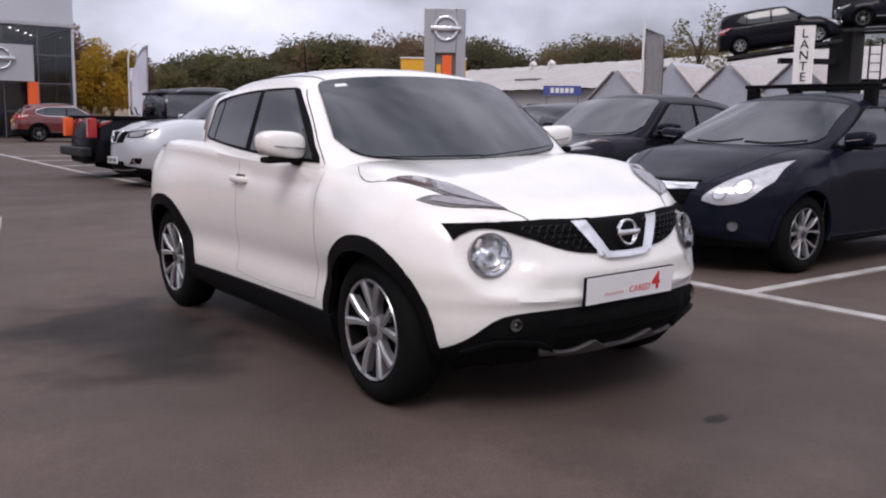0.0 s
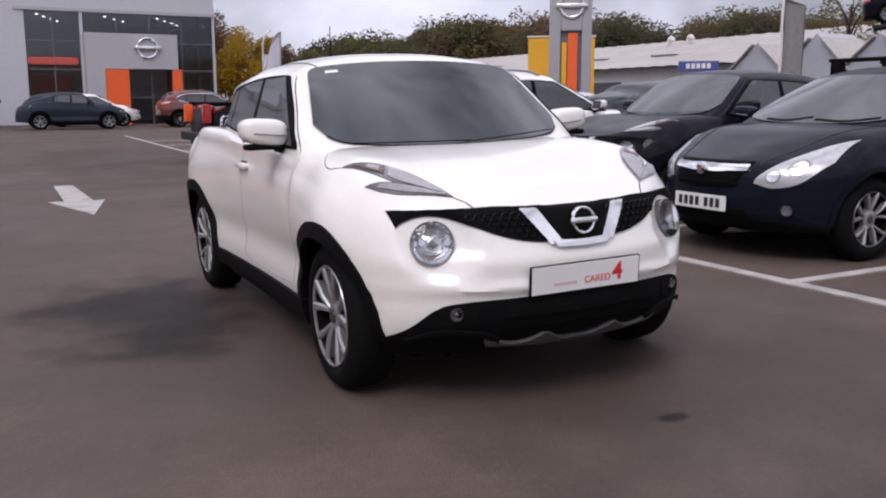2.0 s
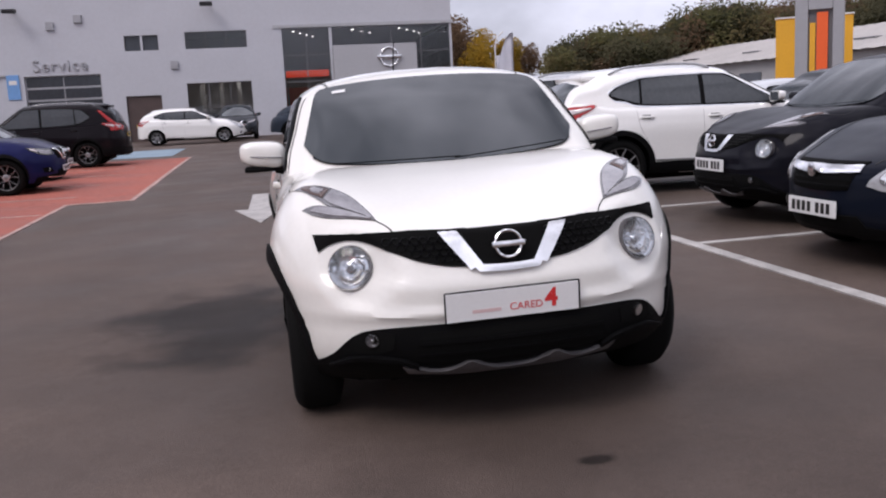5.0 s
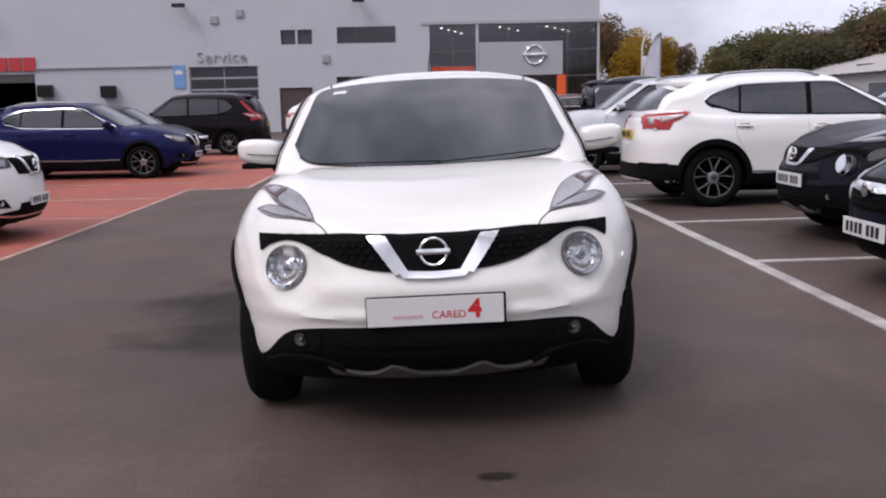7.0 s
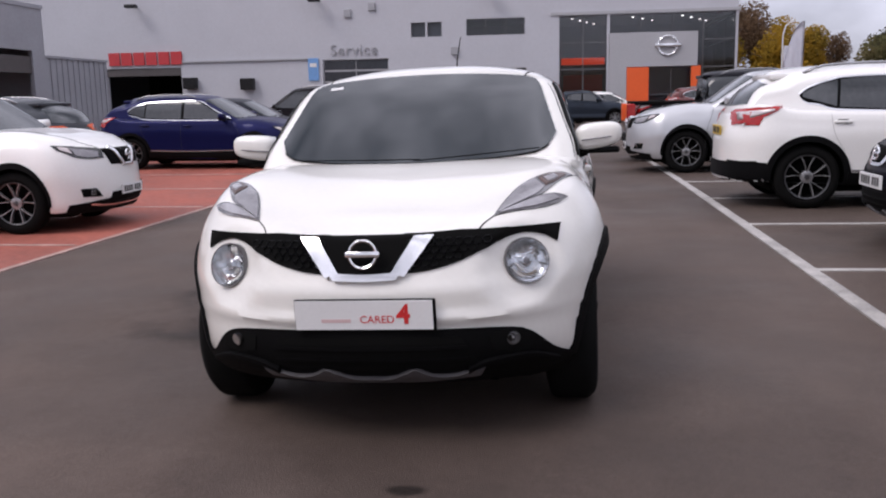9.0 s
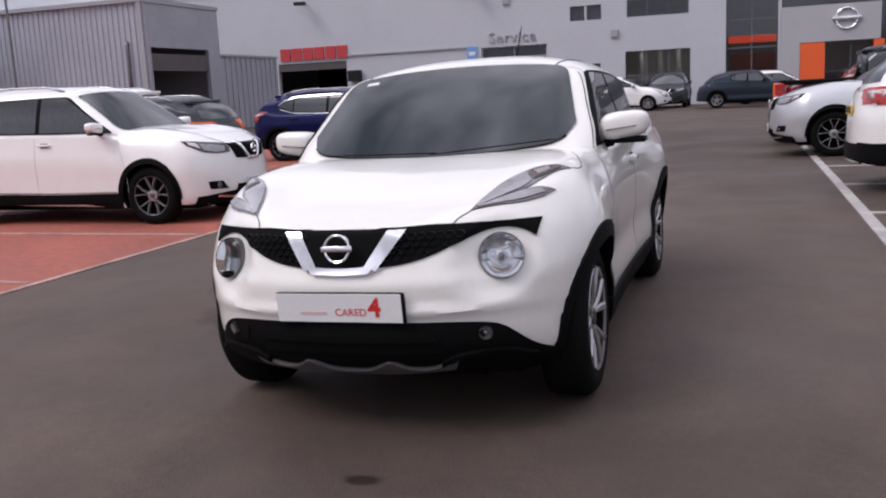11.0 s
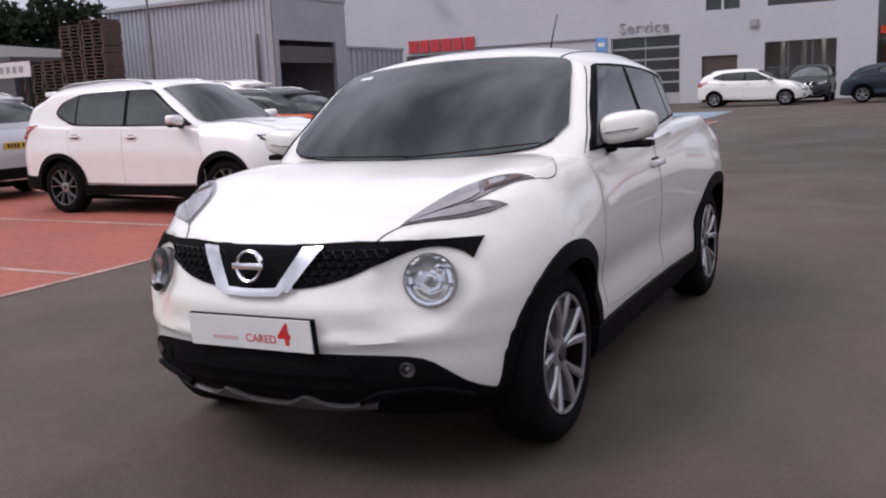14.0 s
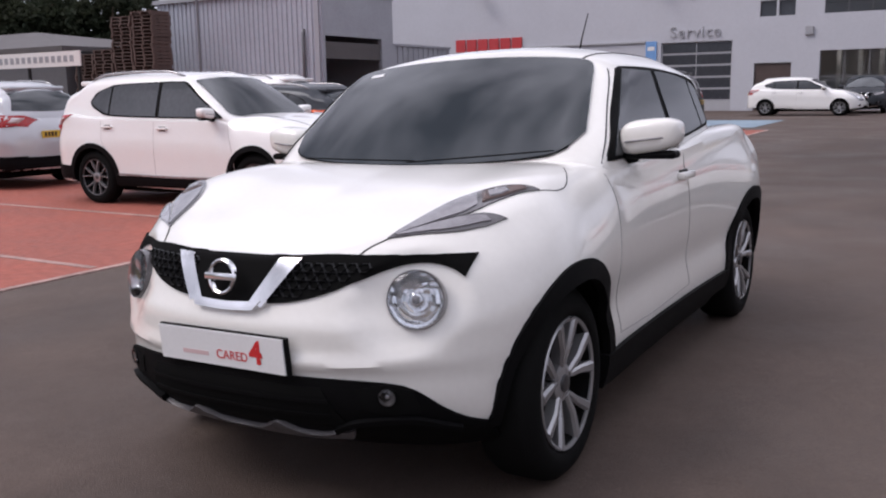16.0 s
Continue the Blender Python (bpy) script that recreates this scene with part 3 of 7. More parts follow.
for x, z in ((-1.0, 3.85), (-5.3, 6.2), (-6.6, 5.9)):
    v = thing("alarm_box", pose(x, BY, z), "small grey alarm box on the wall", "box", "wall boxes")
    box_part("casing", (-0.18, -0.12, -0.2, 0.18, -0.003, 0.2), M["sign_grey"], v, bevel=0.02)

# ---- shed ----
SX, SY, ST = -17.0, 29.5, 5.38
DOOR = (30.0, G0, 34.06, 3.66)
bm = bmesh.new()
holed_wall(bm, SY + 0.25, 34.95, 0, ST, -SX, 0.2, [DOOR])
bmesh.ops.transform(bm, matrix=Matrix(((0, -1, 0, 0), (1, 0, 0, 0), (0, 0, 1, 0), (0, 0, 0, 1))), verts=bm.verts)
bm_box(bm, -26.2, SY + 0.22, 0, SX - 0.2, SY + 0.3, ST)
bm_box(bm, -26.2, SY + 0.3, 0, -26.0, 34.7, ST)
bm_box(bm, -26.2, 34.7, 0, SX - 0.2, 34.95, ST)
solid("wall_shed", bm, M["shed_dark"], "grey steel workshop shed end with a roller door", "wall", "structure")
bm = bmesh.new()
x = -26.2
prof = []
while x < SX - 0.02:
    prof += [(x, 0.0), (x + 0.10, 0.0), (x + 0.13, -0.05), (x + 0.23, -0.05)]
    x += 0.26
lo, hi = [bm.verts.new((a, SY + 0.2 + b, 0)) for a, b in prof], [bm.verts.new((a, SY + 0.2 + b, ST)) for a, b in prof]
for i in range(len(prof) - 1):
    bm.faces.new((lo[i], lo[i + 1], hi[i + 1], hi[i]))
solid("wall_shed_side", bm, M["shed"], "ribbed grey steel side of the shed", "wall", "structure")
bm = bmesh.new()
bm_box(bm, -26.3, SY + 0.02, ST, SX + 0.05, 35.0, ST + 0.16)
bm_box(bm, SX - 0.17, SY + 0.05, 0, SX + 0.03, SY + 0.245, ST)
solid("roof_shed", bm, M["shed_dark"], "grey metal shed roof edge and corner trim", "roof", "structure")
d = thing("door_4", None, "half raised roller door of the shed, dark inside", "door", kind="structure")
for k in range(3):
    box_part("slat", (SX - 0.12, 30.01, 2.98 + k * 0.222, SX - 0.08, 34.05, 2.75 + k * 0.222), M["shutter"], d)
# black sheet in place of the shade inside the shed
box_part("shade_sheet", (SX - 4, 30.0, G0, SX - 3.9, 34.3, 4), M["dark"], d)
bm = bmesh.new()
for k in range(23):
    y = 34.97 + k * 0.225
    bm_box(bm, SX - 0.1 - 0.04 * (k % 2), y, 0, SX - 0.05 - 0.04 * (k % 2), y + 0.225, 3.42)
bm_box(bm, SX - 3.2, 40.15, 0, SX - 0.15, 40.2, 3.42)
bm_box(bm, SX - 3.2, 34.97, 3.42, SX, 40.2, 3.52)
solid("wall_low_shed", bm, M["shed_dark"], "low ribbed grey steel annexe beside the shed", "wall", "structure")


# ---- cars ----
from mathutils.bvhtree import BVHTree


def table(knots, y):
    """Smooth monotone cubic through (y, value) knots."""
    n = len(knots)
    if y <= knots[0][0]:
        return knots[0][1]
    if y >= knots[-1][0]:
        return knots[-1][1]
    i = 0
    while y > knots[i + 1][0]:
        i += 1

    def chord(k):
        return (knots[k + 1][1] - knots[k][1]) / (knots[k + 1][0] - knots[k][0])

    def slope(k):
        if k == 0:
            return chord(0)
        if k == n - 1:
            return chord(n - 2)
        a, b = chord(k - 1), chord(k)
        return 0.0 if a * b <= 0 else 2 * a * b / (a + b)

    h = knots[i + 1][0] - knots[i][0]
    t = (y - knots[i][0]) / h
    m0, m1 = slope(i) * h, slope(i + 1) * h
    return (2 * t ** 3 - 3 * t * t + 1) * knots[i][1] + (t ** 3 - 2 * t * t + t) * m0 + (3 * t * t - 2 * t ** 3) * knots[i + 1][1] + (t ** 3 - t * t) * m1


def spline(pts, n):
    """n points along a Catmull-Rom curve through pts, evenly by length."""
    pts = [Vector(p) for p in pts]
    if len(pts) == 2:
        return [pts[0].lerp(pts[1], i / (n - 1)) for i in range(n)]
    ext = [pts[0] * 2 - pts[1]] + pts + [pts[-1] * 2 - pts[-2]]
    fine = []
    for i in range(1, len(ext) - 2):
        p0, p1, p2, p3 = ext[i - 1:i + 3]
        for k in range(12):
            t = k / 12
            fine.append(0.5 * (2 * p1 + (p2 - p0) * t + (2 * p0 - 5 * p1 + 4 * p2 - p3) * t * t + (3 * p1 - p0 - 3 * p2 + p3) * t ** 3))
    fine.append(pts[-1])
    acc = [0.0]
    for a, b in zip(fine, fine[1:]):
        acc.append(acc[-1] + (b - a).length)
    out, j = [], 0
    for i in range(n):
        s = acc[-1] * i / (n - 1)
        while j < len(acc) - 2 and acc[j + 1] < s:
            j += 1
        f = (s - acc[j]) / max(1e-9, acc[j + 1] - acc[j])
        out.append(fine[j].lerp(fine[j + 1], min(1, f)))
    return out


class Shell:
    """The outer skin of a car: nose at y = 0, tail at y = L, wheels on z = 0."""

    def __init__(s, L, W, axles, nose, tail, zc, zs, zsh, zsill, nose_dy, tail_dy, cab, arch, bulge=0.03, waist=0.0, nexp=2.0, crest=((0, 0.8), (9, 0.8)), dents=(), scallop=0.0, NS=40, nn=22):
        s.L, s.W, s.axles, s.arch = L, W, axles, arch
        bm = bmesh.new()
        bn, bt = nose, tail
        ys = [bn * (1 - math.cos(math.pi / 2 * i / nn)) for i in range(1, nn)]
        m = int((L - bn - bt) / 0.055)
        ys += [bn + (L - bn - bt) * i / m for i in range(m + 1)]
        ys += [L - bt * (1 - math.cos(math.pi / 2 * i / 16)) for i in range(15, 0, -1)]
        rows = []
        for y in ys:
            k = 1.0
            if y < bn:
                k = (1 - ((bn - y) / bn) ** nexp) ** (1 / nexp)
            elif y > L - bt:
                k = (1 - ((y - L + bt) / bt) ** 2.6) ** (1 / 2.6)
            w = W * k * (1 - waist * math.sin(math.pi * min(1, max(0, (y - axles[0]) / (axles[1] - axles[0])))))
            c, cr, sh, sl = table(zc, y), table(zs, y), table(zsh, y), table(zsill, y)
            cr = min(cr, c + 0.1)
            lo = sl + 0.22 * (sh - sl)
            cf = table(crest, y)
            sec = spline([(0, c), (0.45 * w, c * 0.75 + cr * 0.25 + 0.004), (cf * w, cr), ((cf + 1.09) / 2 * w if cf < 0.86 else (cf + 1.02) / 2 * w, cr * 0.62 + sh * 0.38), (1.0 * w, sh), (0.992 * w, sh * 0.5 + lo * 0.5), (0.985 * w, lo), (0.955 * w, sl), (0.86 * w, sl - 0.02), (0, sl - 0.02)], NS)
            bn_k = max(0.0, (bn - y) / bn)
            bt_k = max(0.0, (y - L + bt) / bt)
            row = []
            for x, z in sec:
                dy = table(nose_dy, z) * bn_k ** 1.2 - table(tail_dy, z) * bt_k ** 1.2
                for a in axles:
                    x += (bulge * (x / W) ** 4 * math.exp(-((y - a) / 0.42) ** 2 - ((z - 0.62) / 0.3) ** 2)) if x > 0 else 0
                if axles[0] + 0.3 < y < axles[1] - 0.3:
                    x -= scallop * (x / W) ** 3 * math.exp(-((z - 0.50) / 0.08) ** 2)
                for dx, dz, dr, dd in dents:
                    q = math.hypot(x - dx, z - dz) / dr
                    if q < 1 and y < bn:
                        dy += dd * (1 - q * q) ** 0.7
                row.append((x, y + dy, z))
            rows.append(row)
        vr = [[bm.verts.new(p) for p in r] for r in rows]
        vl = [[vr[i][j] if rows[i][j][0] < 1e-6 else bm.verts.new((-rows[i][j][0], *rows[i][j][1:])) for j in range(NS)] for i in range(len(rows))]
        for v, flip in ((vr, 0), (vl, 1)):
            for a, b in zip(v, v[1:]):
                for j in range(NS - 1):
                    q = [a[j], a[j + 1], b[j + 1], b[j]]
                    bm.faces.new(q[::-1] if flip else q)
        for i in (0, -1):
            for j in range(NS - 1):
                q = []
                for v in (vr[i][j], vr[i][j + 1], vl[i][j + 1], vl[i][j]):
                    if v not in q:
                        q.append(v)
                if len(q) > 2:
                    bm.faces.new(q)
        bmesh.ops.recalc_face_normals(bm, faces=bm.faces)
        s.body = bm
        if "rail" in cab:
            gb = s.railed_cabin(cab)
        else:
            gb = s.sliced_cabin(cab)
        s.cabin = gb
        s.t_body, s.t_cab = BVHTree.FromBMesh(bm), BVHTree.FromBMesh(gb)

    def railed_cabin(s, cab):
        """Screen, roof and tail swept between the centre line and the pillar rails, with leaning sides."""
        gb = bmesh.new()
        n = 72
        mid, rail = spline([(0, *p) for p in cab["mid"]], n), spline(cab["rail"], n)
        rows = []
        for c, e in zip(mid, rail):
            back = 1 - cab.get("pinch", 0.13) * max(0.0, e.y - cab.get("yback", 2.7)) ** cab.get("pinch_power", 1.5) - 0.35 * max(0.0, cab["yfoot"] - e.y) ** 1.2
            pts = []
            for v in (0, 0.25, 0.5, 0.72, 0.88):
                pts.append((v * e.x, c.y + (e.y - c.y) * v ** 2.2, c.z + (e.z - c.z) * v ** 2.6))
            zq = e.z - 0.006
            pts.append((e.x * 0.985, e.y, zq))
            zb = cab["z0"]
            for k in range(6):
                z = zb + (max(zq - 0.05, zb + 0.02) - zb) * (1 - k / 5)
                pts.append((table(cab["side"], z) * back, e.y, z))
            rows.append(spline(pts, 46))
        vr = [[gb.verts.new(p) for p in r] for r in rows]
        vl = [[vr[i][j] if j == 0 else gb.verts.new((-p.x, p.y, p.z)) for j, p in enumerate(r)] for i, r in enumerate(rows)]
        for v, flip in ((vr, 0), (vl, 1)):
            for a, b in zip(v, v[1:]):
                for j in range(45):
                    q = [a[j], a[j + 1], b[j + 1], b[j]]
                    gb.faces.new(q[::-1] if flip else q)
        bmesh.ops.recalc_face_normals(gb, faces=gb.faces)
        return gb

    def sliced_cabin(s, cab):
        gb = bmesh.new()
        z0, ze, zt, ex = cab["z0"], cab["ze"], cab["zt"], cab.get("n", 7.0)
        levels = [(z0 + (ze - z0) * i / 14, 1.0) for i in range(15)]
        for i in range(1, 9):
            f = math.sin(math.pi / 2 * i / 9)
            levels.append((ze + (zt - ze) * (1 - (1 - f) ** 2) ** 0.5 * 1.0, 1 - 0.94 * (1 - math.cos(math.pi / 2 * i / 9)) ** 0.8 if i < 9 else 0))
        rings, N = [], 96
        for z, sc in levels:
            zz = min(z, ze)
            yf, yr, wd = table(cab["yf"], zz), table(cab["yr"], zz), table(cab["w"], zz)
            mid, h = (yf + yr) / 2, (yr - yf) / 2
            ring = []
            for i in range(N):
                c, q = math.cos(2 * math.pi * i / N), math.sin(2 * math.pi * i / N)
                x = wd * sc * math.copysign(abs(c) ** (2 / ex), c)
                y = mid + h * (1 - (1 - sc) * 1.0) * math.copysign(abs(q) ** (2 / ex), q)
                # the screen bows forward in the middle
                if q < 0:
                    y -= cab.get("bow", 0.06) * (1 - (x / max(wd, 1e-6)) ** 2) * abs(q) ** 2 * sc
                tilt = cab.get("drop", 0.0) * max(0.0, (y - cab["ydrop"])) ** 1.5 + cab.get("fdrop", 0.0) * max(0.0, cab["ydrop"] - 0.5 - y) ** 1.5
                taper = 1 - cab.get("taper", 0.0) * max(0.0, y - mid) / h
                ring.append(gb.verts.new((x * taper, y, z - tilt * max(0.0, (z - z0) / (zt - z0)))))
            rings.append(ring)
        for r0, r1 in zip(rings, rings[1:]):
            for i in range(N):
                gb.faces.new((r0[i], r0[(i + 1) % N], r1[(i + 1) % N], r1[i]))
        gb.faces.new(rings[-1])
        gb.faces.new(rings[0][::-1])
        bmesh.ops.recalc_face_normals(gb, faces=gb.faces)
        return gb

    def cut_arches(s):
        bm, R = s.body, s.arch
        for a in s.axles:
            dead = [f for f in bm.faces if abs(f.calc_center_median().x) > 0.5 * s.W and math.hypot(f.calc_center_median().y - a, f.calc_center_median().z - s.hub) < R]
            bmesh.ops.delete(bm, geom=dead, context="FACES")
            for v in bm.verts:
                d = math.hypot(v.co.y - a, v.co.z - s.hub)
                if v.is_boundary and abs(d - R) < 0.09 and d > 0.01:
                    v.co.y, v.co.z = a + (v.co.y - a) * R / d, s.hub + (v.co.z - s.hub) * R / d

    def cast(s, p, way, which="both"):
        best = None
        for tr, on in ((s.t_body, which != "cab"), (s.t_cab, which != "body")):
            if on:
                h = tr.ray_cast(p, way)
                if h[0] is not None and (best is None or h[3] < best[3]):
                    best = h
        return best


def lay(shell, bm, low, high, proj, side=1, nu=16, nv=8, off=0.006, which="both", relax=0, thick=0.006):
    """Lays a patch between two curves on the skin. proj: 'front' (x, z), 'rear' (x, z), 'side' (y, z) or 'top' (x, y)."""
    lo = spline(low, nu)
    hi = spline(high, nu)
    way = {"front": Vector((0, 1, 0)), "rear": Vector((0, -1, 0)), "side": Vector((-side, 0, 0)), "top": Vector((0, 0, -1))}[proj]
    top, back = [], []
    for j in range(nv):
        ra, rb = [], []
        for i in range(nu):
            a, b = lo[i].lerp(hi[i], j / (nv - 1))
            p = {"front": Vector((a * side, -2, b)), "rear": Vector((a * side, shell.L + 2, b)), "side": Vector((2 * side, a, b)), "top": Vector((a * side, b, 4))}[proj]
            h = shell.cast(p, way, which)
            if h is None:
                q, nrm = (top[-1][i].co.copy() if top else p + way * 2.2), -way
                q = Vector(q)
            else:
                q, nrm = h[0], h[1]
                if nrm.dot(way) > 0:
                    nrm = -nrm
                nrm = (nrm - way * 0.4).normalized()
            ra.append(bm.verts.new(q + nrm * off))
            rb.append(q + nrm * (off - thick))
        top.append(ra)
        back.append(rb)
    for _ in range(relax):
        even = [[(top[j - 1][i].co + top[j + 1][i].co + top[j][i - 1].co + top[j][i + 1].co) / 4 for i in range(1, nu - 1)] for j in range(1, nv - 1)]
        for j in range(1, nv - 1):
            for i in range(1, nu - 1):
                top[j][i].co = top[j][i].co.lerp(even[j - 1][i - 1], 0.6)
    faces = []
    for a, b in zip(top, top[1:]):
        for i in range(nu - 1):
            faces.append(bm.faces.new((a[i], a[i + 1], b[i + 1], b[i])))
    ring = [(0, i) for i in range(nu)] + [(j, nu - 1) for j in range(1, nv)] + [(nv - 1, i) for i in range(nu - 2, -1, -1)] + [(j, 0) for j in range(nv - 2, 0, -1)]
    bk = [bm.verts.new(back[j][i]) for j, i in ring]
    for k in range(len(ring)):
        k2 = (k + 1) % len(ring)
        faces.append(bm.faces.new((top[ring[k][0]][ring[k][1]], top[ring[k2][0]][ring[k2][1]], bk[k2], bk[k])))
    return faces


def lay_line(shell, bm, pts, width, proj, side=1, n=24, off=0.003, which="both"):
    c = spline(pts, n)
    lo, hi = [], []
    for i, p in enumerate(c):
        d = (c[min(i + 1, n - 1)] - c[max(i - 1, 0)]).normalized()
        s = Vector((-d.y, d.x)) * width / 2
        lo.append(p - s)
        hi.append(p + s)
    lay(shell, bm, lo, hi, proj, side, n, 2, off, which, thick=0.004)


def lay_ring(shell, bm, y, z, r0, r1, a0, a1, side, n=36, off=0.012, thick=0.03, slim=0.0):
    """Wheel arch trim on the body side."""
    lo, hi = [], []
    for i in range(n):
        a = radians(a0 + (a1 - a0) * i / (n - 1))
        lo.append((y + r0 * math.cos(a), z + r0 * math.sin(a)))
        rr = r1 - slim * min(1.0, max(0.0, (math.degrees(a) - 100) / 60))
        hi.append((y + rr * math.cos(a), z + rr * math.sin(a)))
    lay(shell, bm, lo, hi, "side", side, n, 4, off, "body", thick=thick)


def wheel(parent, x, y, hub, R, rim_r, spokes=5, double=True, face="alloy", back="alloy_dark", width=0.21, slim=1.0):
    """A wheel on the side given by the sign of x; x is its outer face."""
    s = 1 if x > 0 else -1
    w = new("wheel")
    w.parent = parent
    w.matrix_local = pose(x, y, hub, 0, 0, 0 if s > 0 else 180)
    bm = bmesh.new()
    bm_lathe(bm, [(-0.012, rim_r), (0.0, rim_r + 0.012), (0.003, rim_r + 0.35 * (R - rim_r)), (-0.006, rim_r + 0.7 * (R - rim_r)), (-0.03, R - 0.006), (-0.045, R), (-width + 0.045, R), (-width + 0.02, R - 0.012), (-width, rim_r + 0.02), (-width + 0.01, rim_r)], 44, "x", close=True)
    part("tyre", bm, M["rubber"], w, smooth=True, angle=50)
    bm = bmesh.new()
    bm_lathe(bm, [(-0.012, rim_r + 0.004), (-0.004, rim_r - 0.004), (-0.006, rim_r - 0.014), (-0.03, rim_r - 0.022), (-0.16, rim_r - 0.03)], 44, "x")
    for f in [f for f in bm.faces if len(f.verts) > 6]:
        bm.faces.remove(f)
    bm_lathe(bm, [(-0.155, rim_r - 0.03), (-0.16, 0.02)], 30, "x")
    part("rim_barrel", bm, M[back], w, smooth=True, angle=40)
    bm = bmesh.new()
    bm_lathe(bm, [(-0.012, rim_r + 0.002), (-0.001, rim_r - 0.005), (-0.006, rim_r - 0.016), (-0.02, rim_r - 0.016)], 44, "x", close=True)
    if slim < 1:
        part("rim_edge", bm, M["alloy_dark"], w, smooth=True, angle=35)
        bm = bmesh.new()
    bm_lathe(bm, [(-0.06, 0.07), (-0.028, 0.066), (-0.022, 0.05), (-0.022, 0.03)], 24, "x")
    for k in range(spokes):
        offs = (-0.36, 0.36) if double else (0,)
        for o in offs:
            a0 = 2 * math.pi * (k + 0.25) / spokes
            a1 = a0 + o * 2 * math.pi / spokes * 0.66
            a0 = a0 + o * 2 * math.pi / spokes * 0.22
            wi, wo = (0.010 * slim, 0.021 * slim) if double else (0.020 * slim, 0.030 * slim)
            pr = [(0.055, a0, wi, -0.030), (rim_r * 0.55, (a0 + a1) / 2, (wi + wo) / 2, -0.016), (rim_r - 0.012, a1, wo, -0.008)]
            prev = None
            for r, a, hw, dx in pr:
                c = Vector((dx, r * math.cos(a), r * math.sin(a)))
                t = Vector((0, -math.sin(a), math.cos(a)))
                ring = [bm.verts.new(c + t * hw), bm.verts.new(c + t * hw * 0.55 + Vector((0.009, 0, 0))), bm.verts.new(c - t * hw * 0.55 + Vector((0.009, 0, 0))), bm.verts.new(c - t * hw), bm.verts.new(c - t * hw * 0.8 - Vector((0.035, 0, 0))), bm.verts.new(c + t * hw * 0.8 - Vector((0.035, 0, 0)))]
                if prev:
                    for i in range(6):
                        bm.faces.new((prev[i], prev[(i + 1) % 6], ring[(i + 1) % 6], ring[i]))
                else:
                    bm.faces.new(ring)
                prev = ring
            bm.faces.new(prev[::-1])
    part("rim", bm, M[face], w, smooth=True, angle=35)
    bm = bmesh.new()
    bm_lathe(bm, [(-0.025, 0.03), (-0.014, 0.028), (-0.012, 0.02)], 18, "x")
    part("hub_cap", bm, M["alloy_dark"], w, smooth=True, angle=40)
    return w


def mirror(parent, sh, body, x, y, z, s=1, size=1.0, two_tone=True):
    """A door mirror on a short foot."""
    bm = bmesh.new()
    bmesh.ops.create_uvsphere(bm, u_segments=28, v_segments=16, radius=1)
    for v in bm.verts:
        c = v.co
        c.x, c.y, c.z = (math.copysign(abs(q) ** 0.62, q) for q in c)
        taper = 1 - 0.16 * (c.x * s + 1) * 0.5
        v.co = Vector((c.x * 0.118, (c.y * 0.075 + (0.03 if c.y > 0 else 0)) * taper, (c.z * 0.072 * taper + 0.012 * c.x * s)) ) * size
        if v.co.y > 0.05 * size:
            v.co.y = 0.05 * size
    shell_ob = part("mirror", bm, M[body], parent, smooth=True, angle=60)
    shell_ob.location = (x, y, z)
    bm = bmesh.new()
    bm_box(bm, -0.10 * size, -0.045 * size, -0.088 * size, 0.105 * size, 0.045 * size, -0.058 * size, 0.012)
    bm_tube(bm, [(-s * 0.06 * size, 0, -0.075 * size), (-s * 0.2 * size, 0.02, -0.105 * size)], 0.026 * size)
    part("mirror_foot", bm, M["plastic"], shell_ob)
    bm = bmesh.new()
    bm_tube(bm, [(q * 0.105 * size, (-0.078 + 0.03 * abs(q + s * 0.2) ** 2.2) * size, (-0.012 + 0.010 * q * s) * size) for q in (-0.8, -0.5, -0.2, 0.1, 0.4, 0.7, 0.9)], 0.004 * size, 6)
    part("mirror_strip", bm, M["lamp_grey"], shell_ob)
    bm = bmesh.new()
    bm_box(bm, -0.095 * size, 0.052 * size, -0.052 * size, 0.095 * size, 0.055 * size, 0.055 * size)
    part("mirror_glass", bm, M["chrome"], shell_ob)


def number_plate(parent, x, y, z, rz, front=True, w=0.52, h=0.111):
    """A plate with plain bars in place of its characters."""
    bm = bmesh.new()
    bm_box(bm, -w / 2, -0.006, -h / 2, w / 2, 0.006, h / 2, 0.003)
    p = part("number_plate", bm, M["plate" if front else "plate_y"], parent)
    p.matrix_local = pose(x, y, z, 0, 0, rz)
    for k in (0, 1, 2, 3, 4.6, 5.6, 6.6):
        a = -w / 2 + 0.045 + k * 0.058
        box_part("character_bar", (a, -0.009, -0.034, a + 0.036, -0.0062, 0.034), M["ink"], p)
    return p


